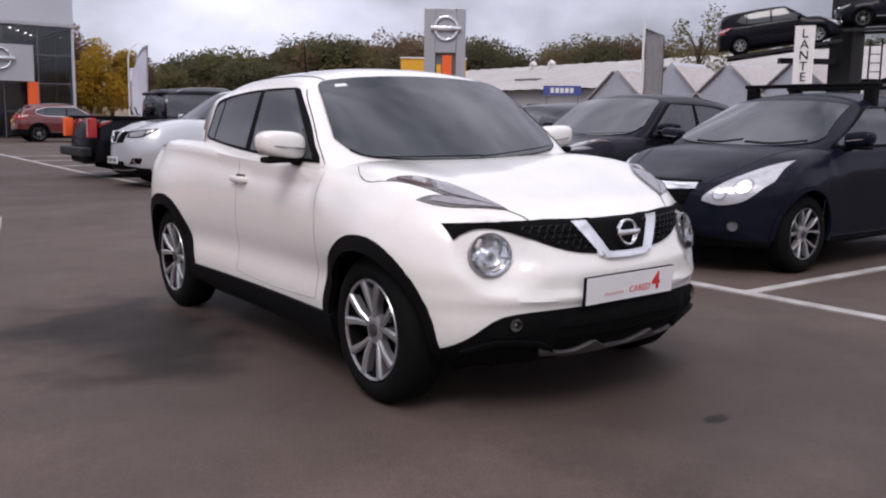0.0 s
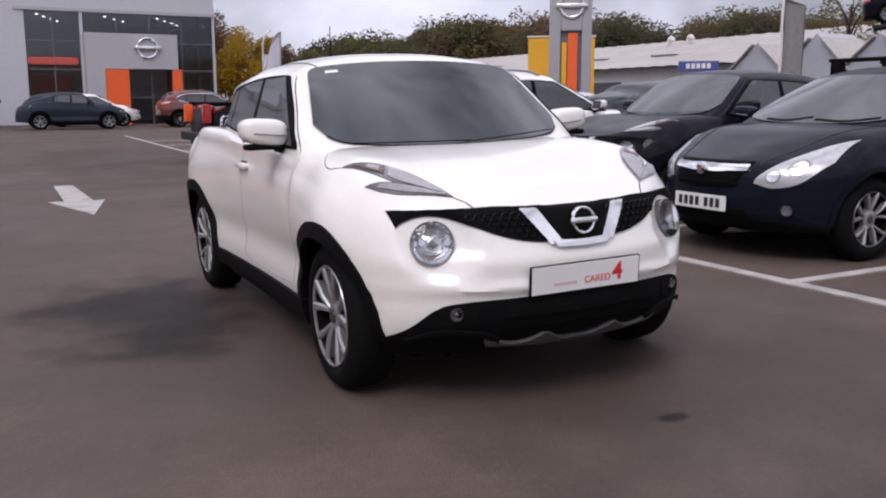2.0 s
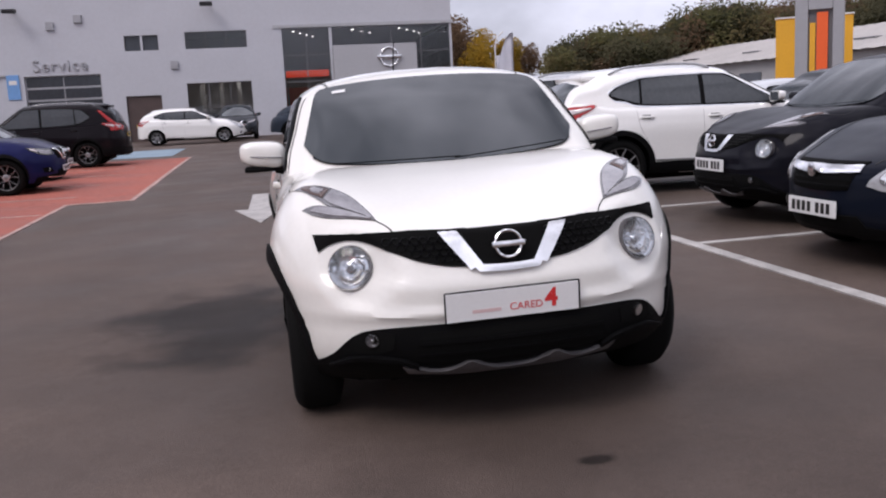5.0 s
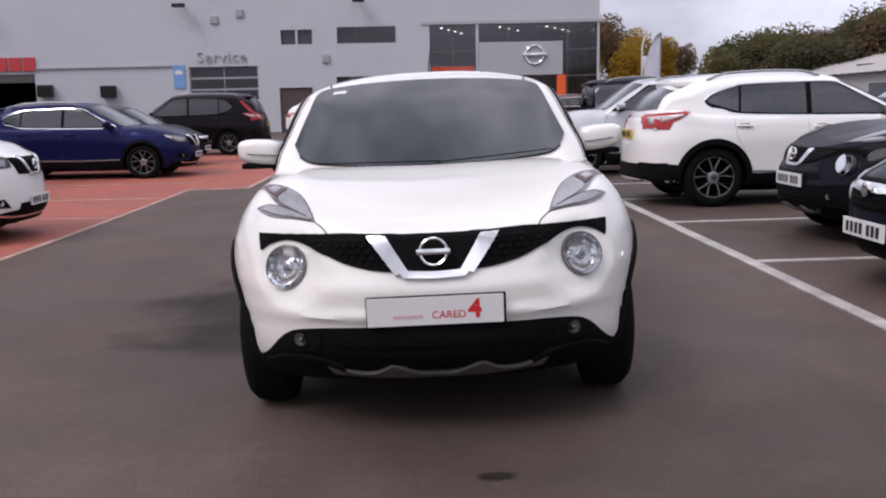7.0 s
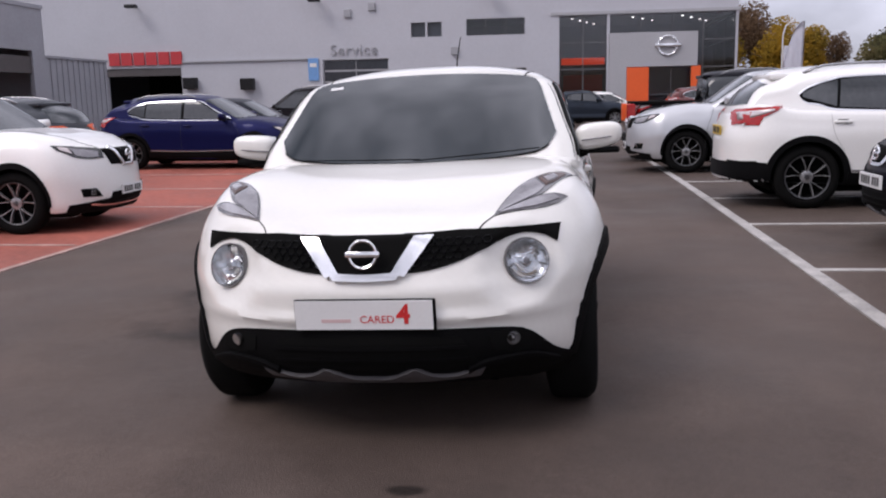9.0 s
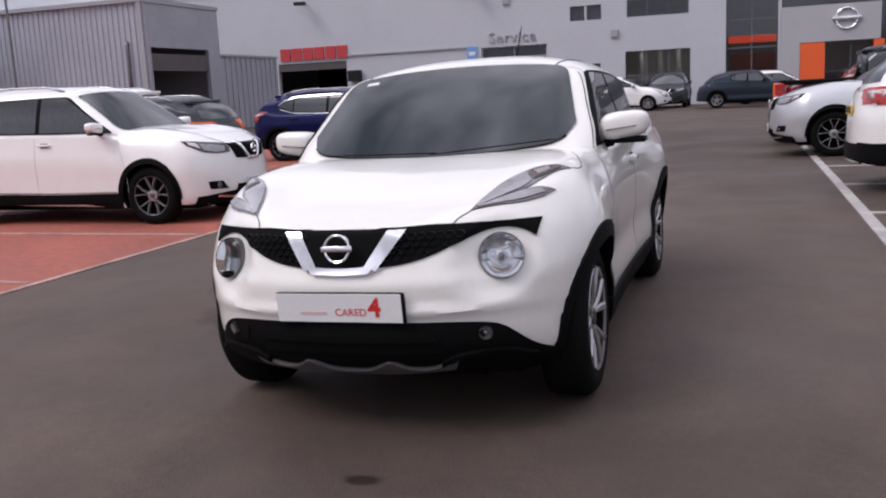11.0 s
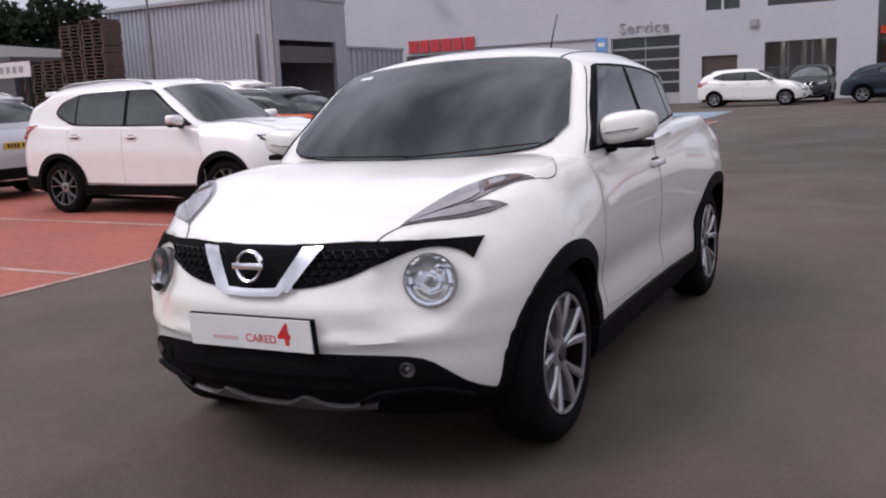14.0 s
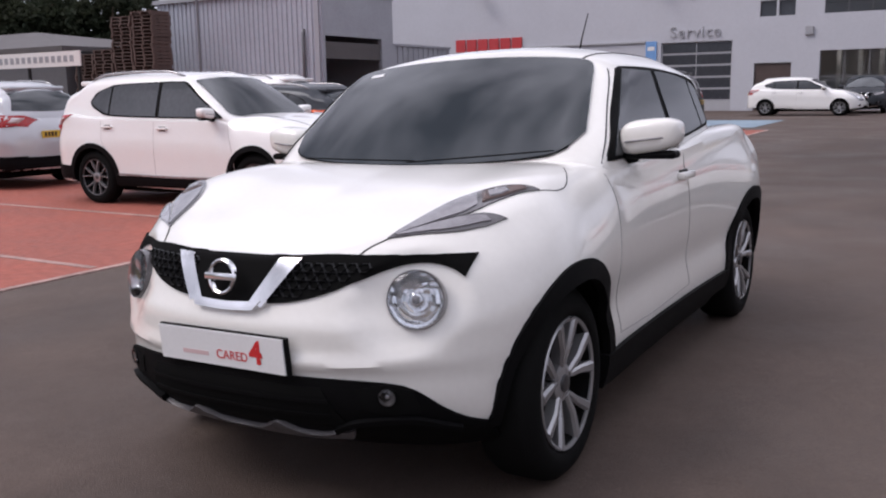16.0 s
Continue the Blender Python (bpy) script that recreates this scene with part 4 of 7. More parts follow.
def common_parts(car, sh, body, windows, screen, rear, trim, wheels, doors, handles, black_sill, dlo=None, arch_w=0.055, arch_mat="plastic", glass="glass"):
    """Body, cabin, glazing, arches and wheels shared by all the cars."""
    sh.hub = wheels["hub"]
    sh.cut_arches()
    ob = part("body", sh.body, M[body], car, smooth=True, angle=48)
    ob.data.materials.append(M["dark"])
    for f in ob.data.polygons:
        if (f.normal.z < -0.5 and f.center.z < 0.34) or f.center.z < 0.236:
            f.material_index = 1
    part("cabin", sh.cabin, M[body], car, smooth=True, angle=60)
    # unseen dark slab added to block light and deepen the shade below
    bm = bmesh.new()
    bm_box(bm, -sh.W + 0.26, 0.42, 0.165, sh.W - 0.26, sh.L - 0.5, 0.26, 0.03)
    part("underbody_slab", bm, M["dark"], car)
    bm = bmesh.new()
    lay(sh, bm, *screen, "front", 1, 56, 18, 0.010, "cab", relax=14)
    part("windscreen", bm, M[glass], car, "dark opaque windscreen", smooth=True, angle=50)
    if rear:
        bm = bmesh.new()
        lay(sh, bm, *rear, "rear", 1, 20, 10, 0.006, "cab")
        part("rear_window", bm, M[glass], car, smooth=True, angle=50)
    for s in (1, -1):
        if dlo:
            if trim:
                bm = bmesh.new()
                lay(sh, bm, [(y - 0.012, z - 0.02) for y, z in dlo[0]], [(y + (0.0 if i < 2 else 0.008), z + 0.016) for i, (y, z) in enumerate(dlo[1])], "side", s, 44, 10, 0.003, "cab")
                part("window_trim", bm, M["chrome"], car, "chrome window surround", smooth=True, angle=50)
            bm = bmesh.new()
            lay(sh, bm, *dlo, "side", s, 44, 10, 0.006, "cab")
            part("window_surround", bm, M["plastic"], car, smooth=True, angle=50)
        for low, high in windows:
            bm = bmesh.new()
            lay(sh, bm, low, high, "side", s, 26, 10, 0.010, "cab")
            part("side_window", bm, M["side_glass" if glass == "glass" else glass], car, smooth=True, angle=50)
        for a in sh.axles:
            bm = bmesh.new()
            R = sh.arch
            lay_ring(sh, bm, a, sh.hub, R - 0.015, R + arch_w, -12, 186 if a < 2 else 192, s, slim=(arch_w - 0.018) if a < 2 and arch_w > 0.03 else 0.0)
            part("wheel_arch", bm, M[arch_mat], car, smooth=True, angle=50)
            bm = bmesh.new()
            n = 24
            ring = [[], []]
            for i in range(n + 1):
                wy, wz = a + (R + 0.02) * math.cos(math.pi * i / n * 1.2 - 0.3), sh.hub + (R + 0.02) * math.sin(math.pi * i / n * 1.2 - 0.3)
                h = sh.cast(Vector((2 * s, wy, wz)), Vector((-s, 0, 0)), "body")
                q = max(sh.W - 0.35, abs(h[0].x) - 0.02) if h else sh.W - 0.25
                ring[0].append(bm.verts.new((s * q, wy, wz)))
                ring[1].append(bm.verts.new((s * (sh.W - 0.4), wy, wz)))
            for i in range(n):
                bm.faces.new((ring[0][i], ring[0][i + 1], ring[1][i + 1], ring[1][i]))
            bm.faces.new(ring[1])
            part("wheel_well", bm, M["dark"], car)
            wheel(car, s * wheels["x"], a, sh.hub, wheels["R"], wheels["rim"], wheels.get("spokes", 5), wheels.get("double", True), wheels.get("face", "alloy"), wheels.get("back", "dark"), slim=wheels.get("slim", 1.0))
        if black_sill:
            y0, y1, z0, z1 = black_sill
            bm = bmesh.new()
            lay(sh, bm, [(y0, z0), (y1, z0)], [(y0, z1), (y1, z1)], "side", s, 26, 5, 0.018, "body", thick=0.05)
            part("sill", bm, M["plastic"], car, smooth=True, angle=50)
        for pts in doors:
            bm = bmesh.new()
            lay_line(sh, bm, pts, 0.0042, "side", s, 22, 0.002, "body")
            part("door_gap", bm, M["seam" if body.startswith("white") else "gap"], car)
        for y, z in handles:
            h = sh.cast(Vector((2 * s, y, z)), Vector((-s, 0, 0)), "body")
            if h:
                bm = bmesh.new()
                bm_box(bm, -0.022, -0.09, -0.016, 0.022, 0.09, 0.016, 0.012)
                ob = part("door_handle", bm, M[body], car, smooth=True, angle=40)
                ob.location = h[0] + Vector((s * 0.012, 0, 0))
                # dark plate paints the shade of the hollow behind the handle
                bm = bmesh.new()
                bm_box(bm, -0.004, -0.055, -0.03, 0.004, 0.055, 0.03, 0.003)
                ob2 = part("recess_shade", bm, M["gap"], ob)
                ob2.location = Vector((-s * 0.012, 0, -0.004))


def disc_lamp(car, sh, x, z, r, name="headlamp", lens="lamp", depth=0.03, out=0.0, proj="front", ring=None, ringw=0.02, rim="lamp_edge"):
    """A round lamp set in the nose: bowl, bulb and bezel."""
    h = sh.cast(Vector((x, -2, z)), Vector((0, 1, 0)), "body")
    nrm = h[1] if h[1].y < 0 else -h[1]
    nrm = (nrm + Vector((0, -0.5, 0))).normalized()
    rot = nrm.to_track_quat("Z", "Y").to_matrix().to_4x4()
    m = Matrix.Translation(h[0] + nrm * out) @ rot
    bm = bmesh.new()
    # fluted reflector bowl
    rows, n = [], 40
    for k, (q, d) in enumerate(((1.0, 0.36), (0.95, 0.27), (0.84, 0.19), (0.70, 0.12), (0.55, 0.07), (0.42, 0.045), (0.34, 0.035))):
        row = []
        for i in range(n):
            c, e = math.cos(6.2832 * i / n), math.sin(6.2832 * i / n)
            bar = (int((c * q + 1.05) * 4.5) % 2) * 0.07 if e > -0.2 else (0.06 if k in (2, 4) else -0.01)
            row.append(bm.verts.new((r * q * c, r * q * e, r * (d + (bar if 0 < k < 6 else 0)))))
        rows.append(row)
    rows.append([bm.verts.new((r * math.cos(6.2832 * i / n), r * math.sin(6.2832 * i / n), -0.09)) for i in range(n)])
    for a, b in ((rows[-1], rows[0]), *zip(rows[:-2], rows[1:-1])):
        for i in range(n):
            bm.faces.new((a[i], a[(i + 1) % n], b[(i + 1) % n], b[i]))
    bm.faces.new(rows[-2])
    bmesh.ops.recalc_face_normals(bm, faces=bm.faces)
    ob = part(name, bm, M[lens], car, "round clear headlamp with a bright fluted reflector")
    ob.matrix_local = m
    bm = bmesh.new()
    bm_lathe(bm, [(0.20 * r, r * 1.0), (0.37 * r, r * 0.98), (0.38 * r, r * 1.01), (0.30 * r, r * 1.04), (-0.01, r * 1.06)], 32, "z", close=True)
    part("bezel", bm, M[rim if r > 0.06 else "plastic"], ob, smooth=True, angle=50)
    bm = bmesh.new()
    bm_lathe(bm, [(0.03 * r, r * 0.32), (0.2 * r, r * 0.26), (0.23 * r, r * 0.18)], 20, "z")
    part("bulb_shield", bm, M["chrome"], ob, smooth=True, angle=50)
    bm = bmesh.new()
    bm_lathe(bm, [(0.10 * r, r * 0.2), (0.24 * r, r * 0.16), (0.29 * r, r * 0.1), (0.31 * r, r * 0.02)], 16, "z")
    part("bulb", bm, M["lamp_grey"], ob, smooth=True, angle=50)
    bm = bmesh.new()
    bm_lathe(bm, [(0.36 * r, r * 0.985), (0.46 * r, r * 0.8), (0.54 * r, r * 0.5), (0.57 * r, r * 0.03)], 32, "z")
    cover = part("lamp_glass", bm, M["cover"], ob, smooth=True, angle=60)
    cover.visible_shadow = False
    if ring:
        bm = bmesh.new()
        bm_lathe(bm, [(-0.05, r * 1.08), (0.010, r * 1.08), (0.016, r * 1.08 + ringw * 0.5), (0.008, r * 1.08 + ringw), (-0.06, r * 1.08 + ringw * 3.0)], 36, "z", close=True)
        part("lamp_surround", bm, M[ring], ob, smooth=True, angle=80)
    return ob


def ring_badge(car, x, y, z, r, tilt=0):
    bm = bmesh.new()
    bm_lathe(bm, [(0, r * 0.76), (-0.012, r * 0.80), (-0.015, r * 0.9), (-0.012, r * 0.98), (0, r)], 36, "y", close=True)
    bm_box(bm, -r * 1.14, -0.02, -r * 0.2, r * 1.14, 0.0, r * 0.2, 0.004)
    ob = part("badge", bm, M["chrome"], car, "round chrome ring badge with a bar", smooth=True, angle=40)
    ob.matrix_local = pose(x, y, z, tilt)
    return ob


def crossover(name, m, body, label, hero, group=""):
    car = thing(name, m, label, "car", group)
    sh = Shell(4.09, 0.855, (0.725, 3.255), 0.82, 0.75,
               zc=[(0, 0.79), (0.06, 0.815), (0.2, 0.862), (0.45, 0.915), (0.8, 0.974), (1.15, 1.012), (1.4, 1.02), (2.6, 1.0), (3.5, 1.0), (3.9, 0.96), (4.05, 0.9)],
               zs=[(0, 0.79), (0.15, 0.838), (0.3, 0.880), (0.5, 0.939), (0.75, 0.988), (1.0, 1.005), (1.3, 1.0), (1.5, 0.995), (2.2, 1.02), (2.7, 1.06), (3.2, 1.07), (3.6, 1.03), (4.12, 0.88)],
               zsh=[(0, 0.60), (0.4, 0.66), (0.8, 0.72), (1.5, 0.76), (2.4, 0.80), (3.2, 0.82), (4.05, 0.7)],
               zsill=[(0, 0.235), (0.4, 0.22), (1.0, 0.22), (3.0, 0.24), (4.05, 0.32)],
               nose_dy=[(0.2, 0.24), (0.26, 0.12), (0.31, 0.05), (0.42, 0.012), (0.475, 0.012), (0.505, -0.008), (0.54, 0.008), (0.60, 0.010), (0.66, 0.035), (0.78, 0.085), (0.84, 0.115)],
               tail_dy=[(0.3, 0.0), (0.6, 0.02), (0.9, 0.15), (1.0, 0.3)],
               cab=dict(z0=0.90, yfoot=1.34, pinch=0.46, pinch_power=1.15, yback=2.74, side=[(0.93, 0.805), (1.02, 0.778), (1.12, 0.748), (1.25, 0.706), (1.385, 0.655), (1.45, 0.62)],
                        mid=[(1.00, 0.95), (1.08, 1.015), (1.40, 1.245), (1.68, 1.42), (1.85, 1.466), (2.1, 1.478), (2.5, 1.466), (2.9, 1.428), (3.22, 1.366), (3.45, 1.28), (3.72, 1.09), (3.82, 0.95)],
                        rail=[(0.715, 1.08, 0.945), (0.708, 1.20, 1.032), (0.675, 1.42, 1.195), (0.630, 1.65, 1.360), (0.615, 1.80, 1.398), (0.613, 2.1, 1.408), (0.613, 2.5, 1.394), (0.59, 2.86, 1.346), (0.515, 3.15, 1.272), (0.455, 3.38, 1.18), (0.43, 3.66, 1.05), (0.43, 3.76, 0.95)]),
               arch=0.362, bulge=0.035, waist=0.03, nexp=2.5, NS=72, nn=36, scallop=0.02,
               crest=((0, 0.80), (1.0, 0.80), (1.35, 0.90), (1.6, 0.925), (3.0, 0.91), (3.6, 0.85), (4.12, 0.8)), dents=((0.560, 0.674, 0.142, 0.05),))
    common_parts(car, sh, body,
                 windows=[([(1.33, 1.02), (1.7, 1.026), (2.06, 1.042)], [(1.34, 1.04), (1.53, 1.205), (1.70, 1.333), (1.77, 1.344), (2.06, 1.342)]),
                          ([(2.13, 1.047), (2.40, 1.065), (2.60, 1.085)], [(2.115, 1.341), (2.38, 1.326), (2.56, 1.304)]),
                          ([(2.62, 1.087), (2.68, 1.093), (2.715, 1.105)], [(2.58, 1.298), (2.64, 1.284), (2.685, 1.256)])],
                 dlo=([(1.27, 1.005), (1.6, 1.010), (1.9, 1.020), (2.2, 1.037), (2.5, 1.062), (2.72, 1.085), (2.75, 1.10)],
                      [(1.28, 1.03), (1.50, 1.215), (1.68, 1.343), (1.75, 1.358), (2.1, 1.356), (2.45, 1.336), (2.66, 1.308), (2.71, 1.276), (2.752, 1.115)]),
                 screen=([(-0.674, 1.115), (-0.632, 1.058), (-0.55, 1.028), (-0.3, 1.008), (0, 1.002), (0.3, 1.008), (0.55, 1.028), (0.632, 1.058), (0.674, 1.115)],
                         [(-0.598, 1.335), (-0.573, 1.372), (-0.50, 1.393), (-0.28, 1.412), (0, 1.419), (0.28, 1.412), (0.50, 1.393), (0.573, 1.372), (0.598, 1.335)]),
                 rear=([(-0.33, 1.10), (0, 1.09), (0.33, 1.10)], [(-0.34, 1.27), (0, 1.31), (0.34, 1.27)]),
                 trim=None, wheels=dict(hub=0.322, R=0.322, rim=0.222, x=0.838, spokes=5, face="alloy_dark" if body == "black" else "alloy", slim=1.02),
                 doors=[[(1.24, 0.38), (1.2, 0.6), (1.2, 0.8), (1.2, 0.965)], [(2.22, 0.38), (2.18, 0.7), (2.15, 1.03)], [(1.24, 0.375), (1.7, 0.36), (2.22, 0.375)]],
                 handles=[(2.12, 0.885)], black_sill=(1.05, 2.86, 0.215, 0.335), arch_w=0.05)
    # shut line over the roof edge
    for s in (1, -1):
        bm = bmesh.new()
        lay_line(sh, bm, [(0.515 * s, 1.70), (0.528 * s, 1.80), (0.54 * s, 1.95), (0.545 * s, 2.4), (0.53 * s, 2.9)], 0.009, "top", 1, 36, 0.002, "cab")
        part("roof_gutter", bm, M["gap"], car)
        bm = bmesh.new()
        lay_line(sh, bm, [(1.235, 0.985), (1.255, 1.02), (1.478, 1.207), (1.662, 1.352)], 0.003, "side", s, 30, 0.001, "cab")
        part("door_frame_gap", bm, M["gap"], car)
        bm = bmesh.new()
        lay_line(sh, bm, [(0.405 * s, 0.165), (0.43 * s, 0.21), (0.461 * s, 0.252)], 0.004, "top", 1, 10, 0.002, "body")
        part("bonnet_gap", bm, M["gap"], car)
        bm = bmesh.new()
        lay_line(sh, bm, [(0.750 * s, 0.708), (0.772 * s, 0.79), (0.768 * s, 0.88), (0.735 * s, 0.97), (0.70 * s, 1.03)], 0.003, "top", 1, 16, 0.001, "body")
        part("bonnet_gap", bm, M["gap"], car)
        # upper lamp on the wing
        edge_in, edge_out = [(0.460, 0.252), (0.505, 0.40), (0.548, 0.505), (0.610, 0.595), (0.675, 0.655), (0.748, 0.708)], [(0.463, 0.254), (0.555, 0.36), (0.632, 0.44), (0.672, 0.52), (0.705, 0.60), (0.75, 0.706)]
        prong_out, prong_in = [(0.460, 0.250), (0.54, 0.300), (0.622, 0.357), (0.69, 0.43), (0.732, 0.506)], [(0.465, 0.256), (0.548, 0.345), (0.625, 0.425), (0.68, 0.472), (0.729, 0.503)]
        bm = bmesh.new()
        lay(sh, bm, edge_in, edge_out, "top", s, 26, 9, 0.006, "body", thick=0.02)
        lay(sh, bm, prong_out, prong_in, "top", s, 22, 5, 0.0062, "body", thick=0.02)
        lamp = part("indicator_lamp", bm, M["lamp_smoke"], car, "smoked boomerang side lamp in a black rim", smooth=True, angle=50)
        bm = bmesh.new()
        lay(sh, bm, [(0.474, 0.272), (0.513, 0.40), (0.554, 0.498), (0.600, 0.565)], [(0.480, 0.272), (0.562, 0.37), (0.618, 0.438), (0.640, 0.488)], "top", s, 22, 7, 0.010, "body", thick=0.01)
        part("lens", bm, M["lamp_lens"], lamp, smooth=True, angle=50)
        bm = bmesh.new()
        lay(sh, bm, [(0.480, 0.266), (0.548, 0.311), (0.622, 0.367), (0.70, 0.456)], [(0.486, 0.276), (0.556, 0.348), (0.624, 0.412), (0.682, 0.460)], "top", s, 22, 5, 0.0105, "body", thick=0.01)
        part("light_guide", bm, M["lamp_lens"], lamp, smooth=True, angle=50)
        bm = bmesh.new()
        lay(sh, bm, [(0.614, 0.572), (0.657, 0.622), (0.718, 0.678)], [(0.648, 0.505), (0.684, 0.565), (0.726, 0.664)], "top", s, 12, 6, 0.011, "body", thick=0.01)
        part("lamp_reflector", bm, M["amber"], lamp, smooth=True)
        bm = bmesh.new()
        lay(sh, bm, [(0.636, 0.570), (0.652, 0.595), (0.674, 0.622)], [(0.656, 0.540), (0.676, 0.565), (0.690, 0.602)], "top", s, 10, 5, 0.0145, "body")
        part("bulb", bm, M["lamp_lens"], lamp, "round bulb cup", smooth=True)
        # grille wing over the round lamp
        bm = bmesh.new()
        lay(sh, bm, [(0.13, 0.668), (0.24, 0.680), (0.34, 0.705), (0.43, 0.742), (0.50, 0.770), (0.55, 0.781), (0.60, 0.780), (0.652, 0.765), (0.690, 0.741)],
            [(0.14, 0.803), (0.24, 0.806), (0.34, 0.810), (0.43, 0.808), (0.50, 0.808), (0.60, 0.806), (0.703, 0.802)], "front", s, 36, 14, 0.008, "body", thick=0.02)
        g = part("grille", bm, M["dark"], car, "black honeycomb grille", smooth=True, angle=50)
        bm = bmesh.new()
        for r in range(7):
            for k in range(16):
                gx, gz_ = 0.17 + k * 0.034 + 0.017 * (r % 2), 0.684 + r * 0.0235
                zl = table([(0.15, 0.672), (0.24, 0.684), (0.34, 0.708), (0.43, 0.749), (0.50, 0.778), (0.62, 0.79)], gx)
                if zl + 0.017 < gz_ < 0.800 and gx < 0.64:
                    h = sh.cast(Vector((gx * s, -2, gz_)), Vector((0, 1, 0)), "body")
                    p = h[0] + Vector((0, -0.011, 0))
                    slope = Vector((0, -h[1].z / min(-0.2, h[1].y), 1)) if abs(h[1].y) > 0.2 else Vector((0, 0.3, 1))
                    sx = -h[1].x / min(-0.2, h[1].y)
                    rings = []
                    for q, o in ((0.0185, 0.002), (0.0165, -0.005), (0.0135, 0.003)):
                        rings.append([bm.verts.new(p + Vector((q * math.cos(a), o, 0)) + Vector((0, sx * q * math.cos(a), 0)) + slope * q * 0.8 * math.sin(a)) for a in [math.pi / 3 * i for i in range(6)]])
                    for a, b in zip(rings, rings[1:]):
                        for i in range(6):
                            bm.faces.new((a[i], a[(i + 1) % 6], b[(i + 1) % 6], b[i]))
        part("grille_mesh", bm, M["honeycomb"], g)
        disc_lamp(car, sh, 0.572 * s, 0.679, 0.084, out=0.004, rim="lamp_smoke")
        # fog lamp
        ob = disc_lamp(car, sh, 0.524 * s, 0.416, 0.026, "fog_lamp", "lamp_smoke", out=0.010)
        # chrome arms
        bm = bmesh.new()
        lay(sh, bm, [(0.098, 0.672), (0.178, 0.795)], [(0.146, 0.657), (0.250, 0.796)], "front", s, 16, 7, 0.020, "body", thick=0.03)
        part("grille_arm", bm, M["chrome"], car, "bright chrome grille arm", smooth=True, angle=40)
        mirror(car, sh, body, s * 0.878, 1.46, 1.088, s, 0.97)
        bm = bmesh.new()
        lay(sh, bm, [(3.52, 1.02), (3.7, 0.98), (3.92, 0.92)], [(3.54, 1.065), (3.7, 1.05), (3.92, 1.0)], "side", s, 12, 5, 0.010, "body", thick=0.03)
        part("tail_lamp", bm, M["tail"], car, "red boomerang tail lamp", smooth=True)
    bm = bmesh.new()
    lay(sh, bm, [(-0.14, 0.668), (0, 0.665), (0.14, 0.668)], [(-0.22, 0.802), (0, 0.800), (0.22, 0.802)], "front", 1, 24, 14, 0.008, "body", thick=0.02)
    part("grille_centre", bm, M["dark"], car, smooth=True)
    bm = bmesh.new()
    lay(sh, bm, [(-0.115, 0.646), (0, 0.641), (0.115, 0.646)], [(-0.14, 0.674), (0, 0.667), (0.14, 0.674)], "front", 1, 16, 5, 0.022, "body", thick=0.03)
    part("grille_bar", bm, M["chrome"], car, "bright chrome grille bar", smooth=True, angle=40)
    ring_badge(car, 0, 0.026, 0.745, 0.056, -10)
    # lower bumper
    bm = bmesh.new()
    lay(sh, bm, [(-0.73, 0.222), (-0.4, 0.222), (0, 0.222), (0.4, 0.222), (0.73, 0.222)],
        [(-0.73, 0.305), (-0.675, 0.345), (-0.59, 0.430), (-0.50, 0.456), (-0.3, 0.466), (0, 0.466), (0.3, 0.466), (0.50, 0.456), (0.59, 0.430), (0.675, 0.345), (0.73, 0.305)], "front", 1, 44, 8, 0.010, "body", thick=0.03)
    lb = part("lower_bumper", bm, M["plastic"], car, "matt black lower bumper", smooth=True, angle=50)
    bm = bmesh.new()
    lay(sh, bm, [(-0.40, 0.285), (-0.2, 0.262), (0, 0.258), (0.2, 0.262), (0.40, 0.285)],
        [(-0.42, 0.315), (-0.36, 0.300), (-0.28, 0.286), (-0.22, 0.296), (-0.17, 0.318), (-0.12, 0.300), (-0.06, 0.280), (0, 0.278), (0.06, 0.280), (0.12, 0.300), (0.17, 0.318), (0.22, 0.296), (0.28, 0.286), (0.36, 0.300), (0.42, 0.315)], "front", 1, 60, 4, 0.026, "body", thick=0.03)
    part("skid_strip", bm, M["skid"], lb, "dull grey skid strip with two raised lugs", smooth=True, angle=50)
    bm = bmesh.new()
    lay(sh, bm, [(-0.40, 0.325), (-0.2, 0.318), (0, 0.316), (0.2, 0.318), (0.40, 0.325)], [(-0.34, 0.438), (0, 0.445), (0.34, 0.438)], "front", 1, 30, 6, 0.013, "body", thick=0.02)
    part("air_intake", bm, M["dark"], lb)
    for k in range(2):
        bm = bmesh.new()
        z = 0.355 + k * 0.045
        lay_line(sh, bm, [(-0.36, z), (0, z), (0.36, z)], 0.012, "front", 1, 20, 0.020, "body")
        part("intake_slat", bm, M["plastic"], lb)
    for s in (1, -1):
        bm = bmesh.new()
        lay(sh, bm, [(0.45, 0.378), (0.53, 0.358), (0.605, 0.368)], [(0.44, 0.436), (0.52, 0.450), (0.585, 0.430)], "front", s, 14, 6, 0.013, "body", thick=0.02)
        part("fog_lamp_housing", bm, M["dark"], lb, smooth=True, angle=50)
        bm = bmesh.new()
        lay(sh, bm, [(0.36, 0.30), (0.44, 0.328), (0.58, 0.335), (0.68, 0.30)], [(0.36, 0.315), (0.44, 0.345), (0.58, 0.352), (0.68, 0.312)], "front", s, 18, 4, 0.030, "body", thick=0.03)
        part("bumper_ridge", bm, M["plastic"], lb, smooth=True, angle=50)
    # bonnet rear edge and wipers
    bm = bmesh.new()
    lay_line(sh, bm, [(-0.64, 1.062), (-0.56, 1.030), (-0.3, 1.012), (0, 1.006), (0.3, 1.012), (0.56, 1.030), (0.64, 1.062)], 0.010, "front", 1, 40, 0.009, "cab")
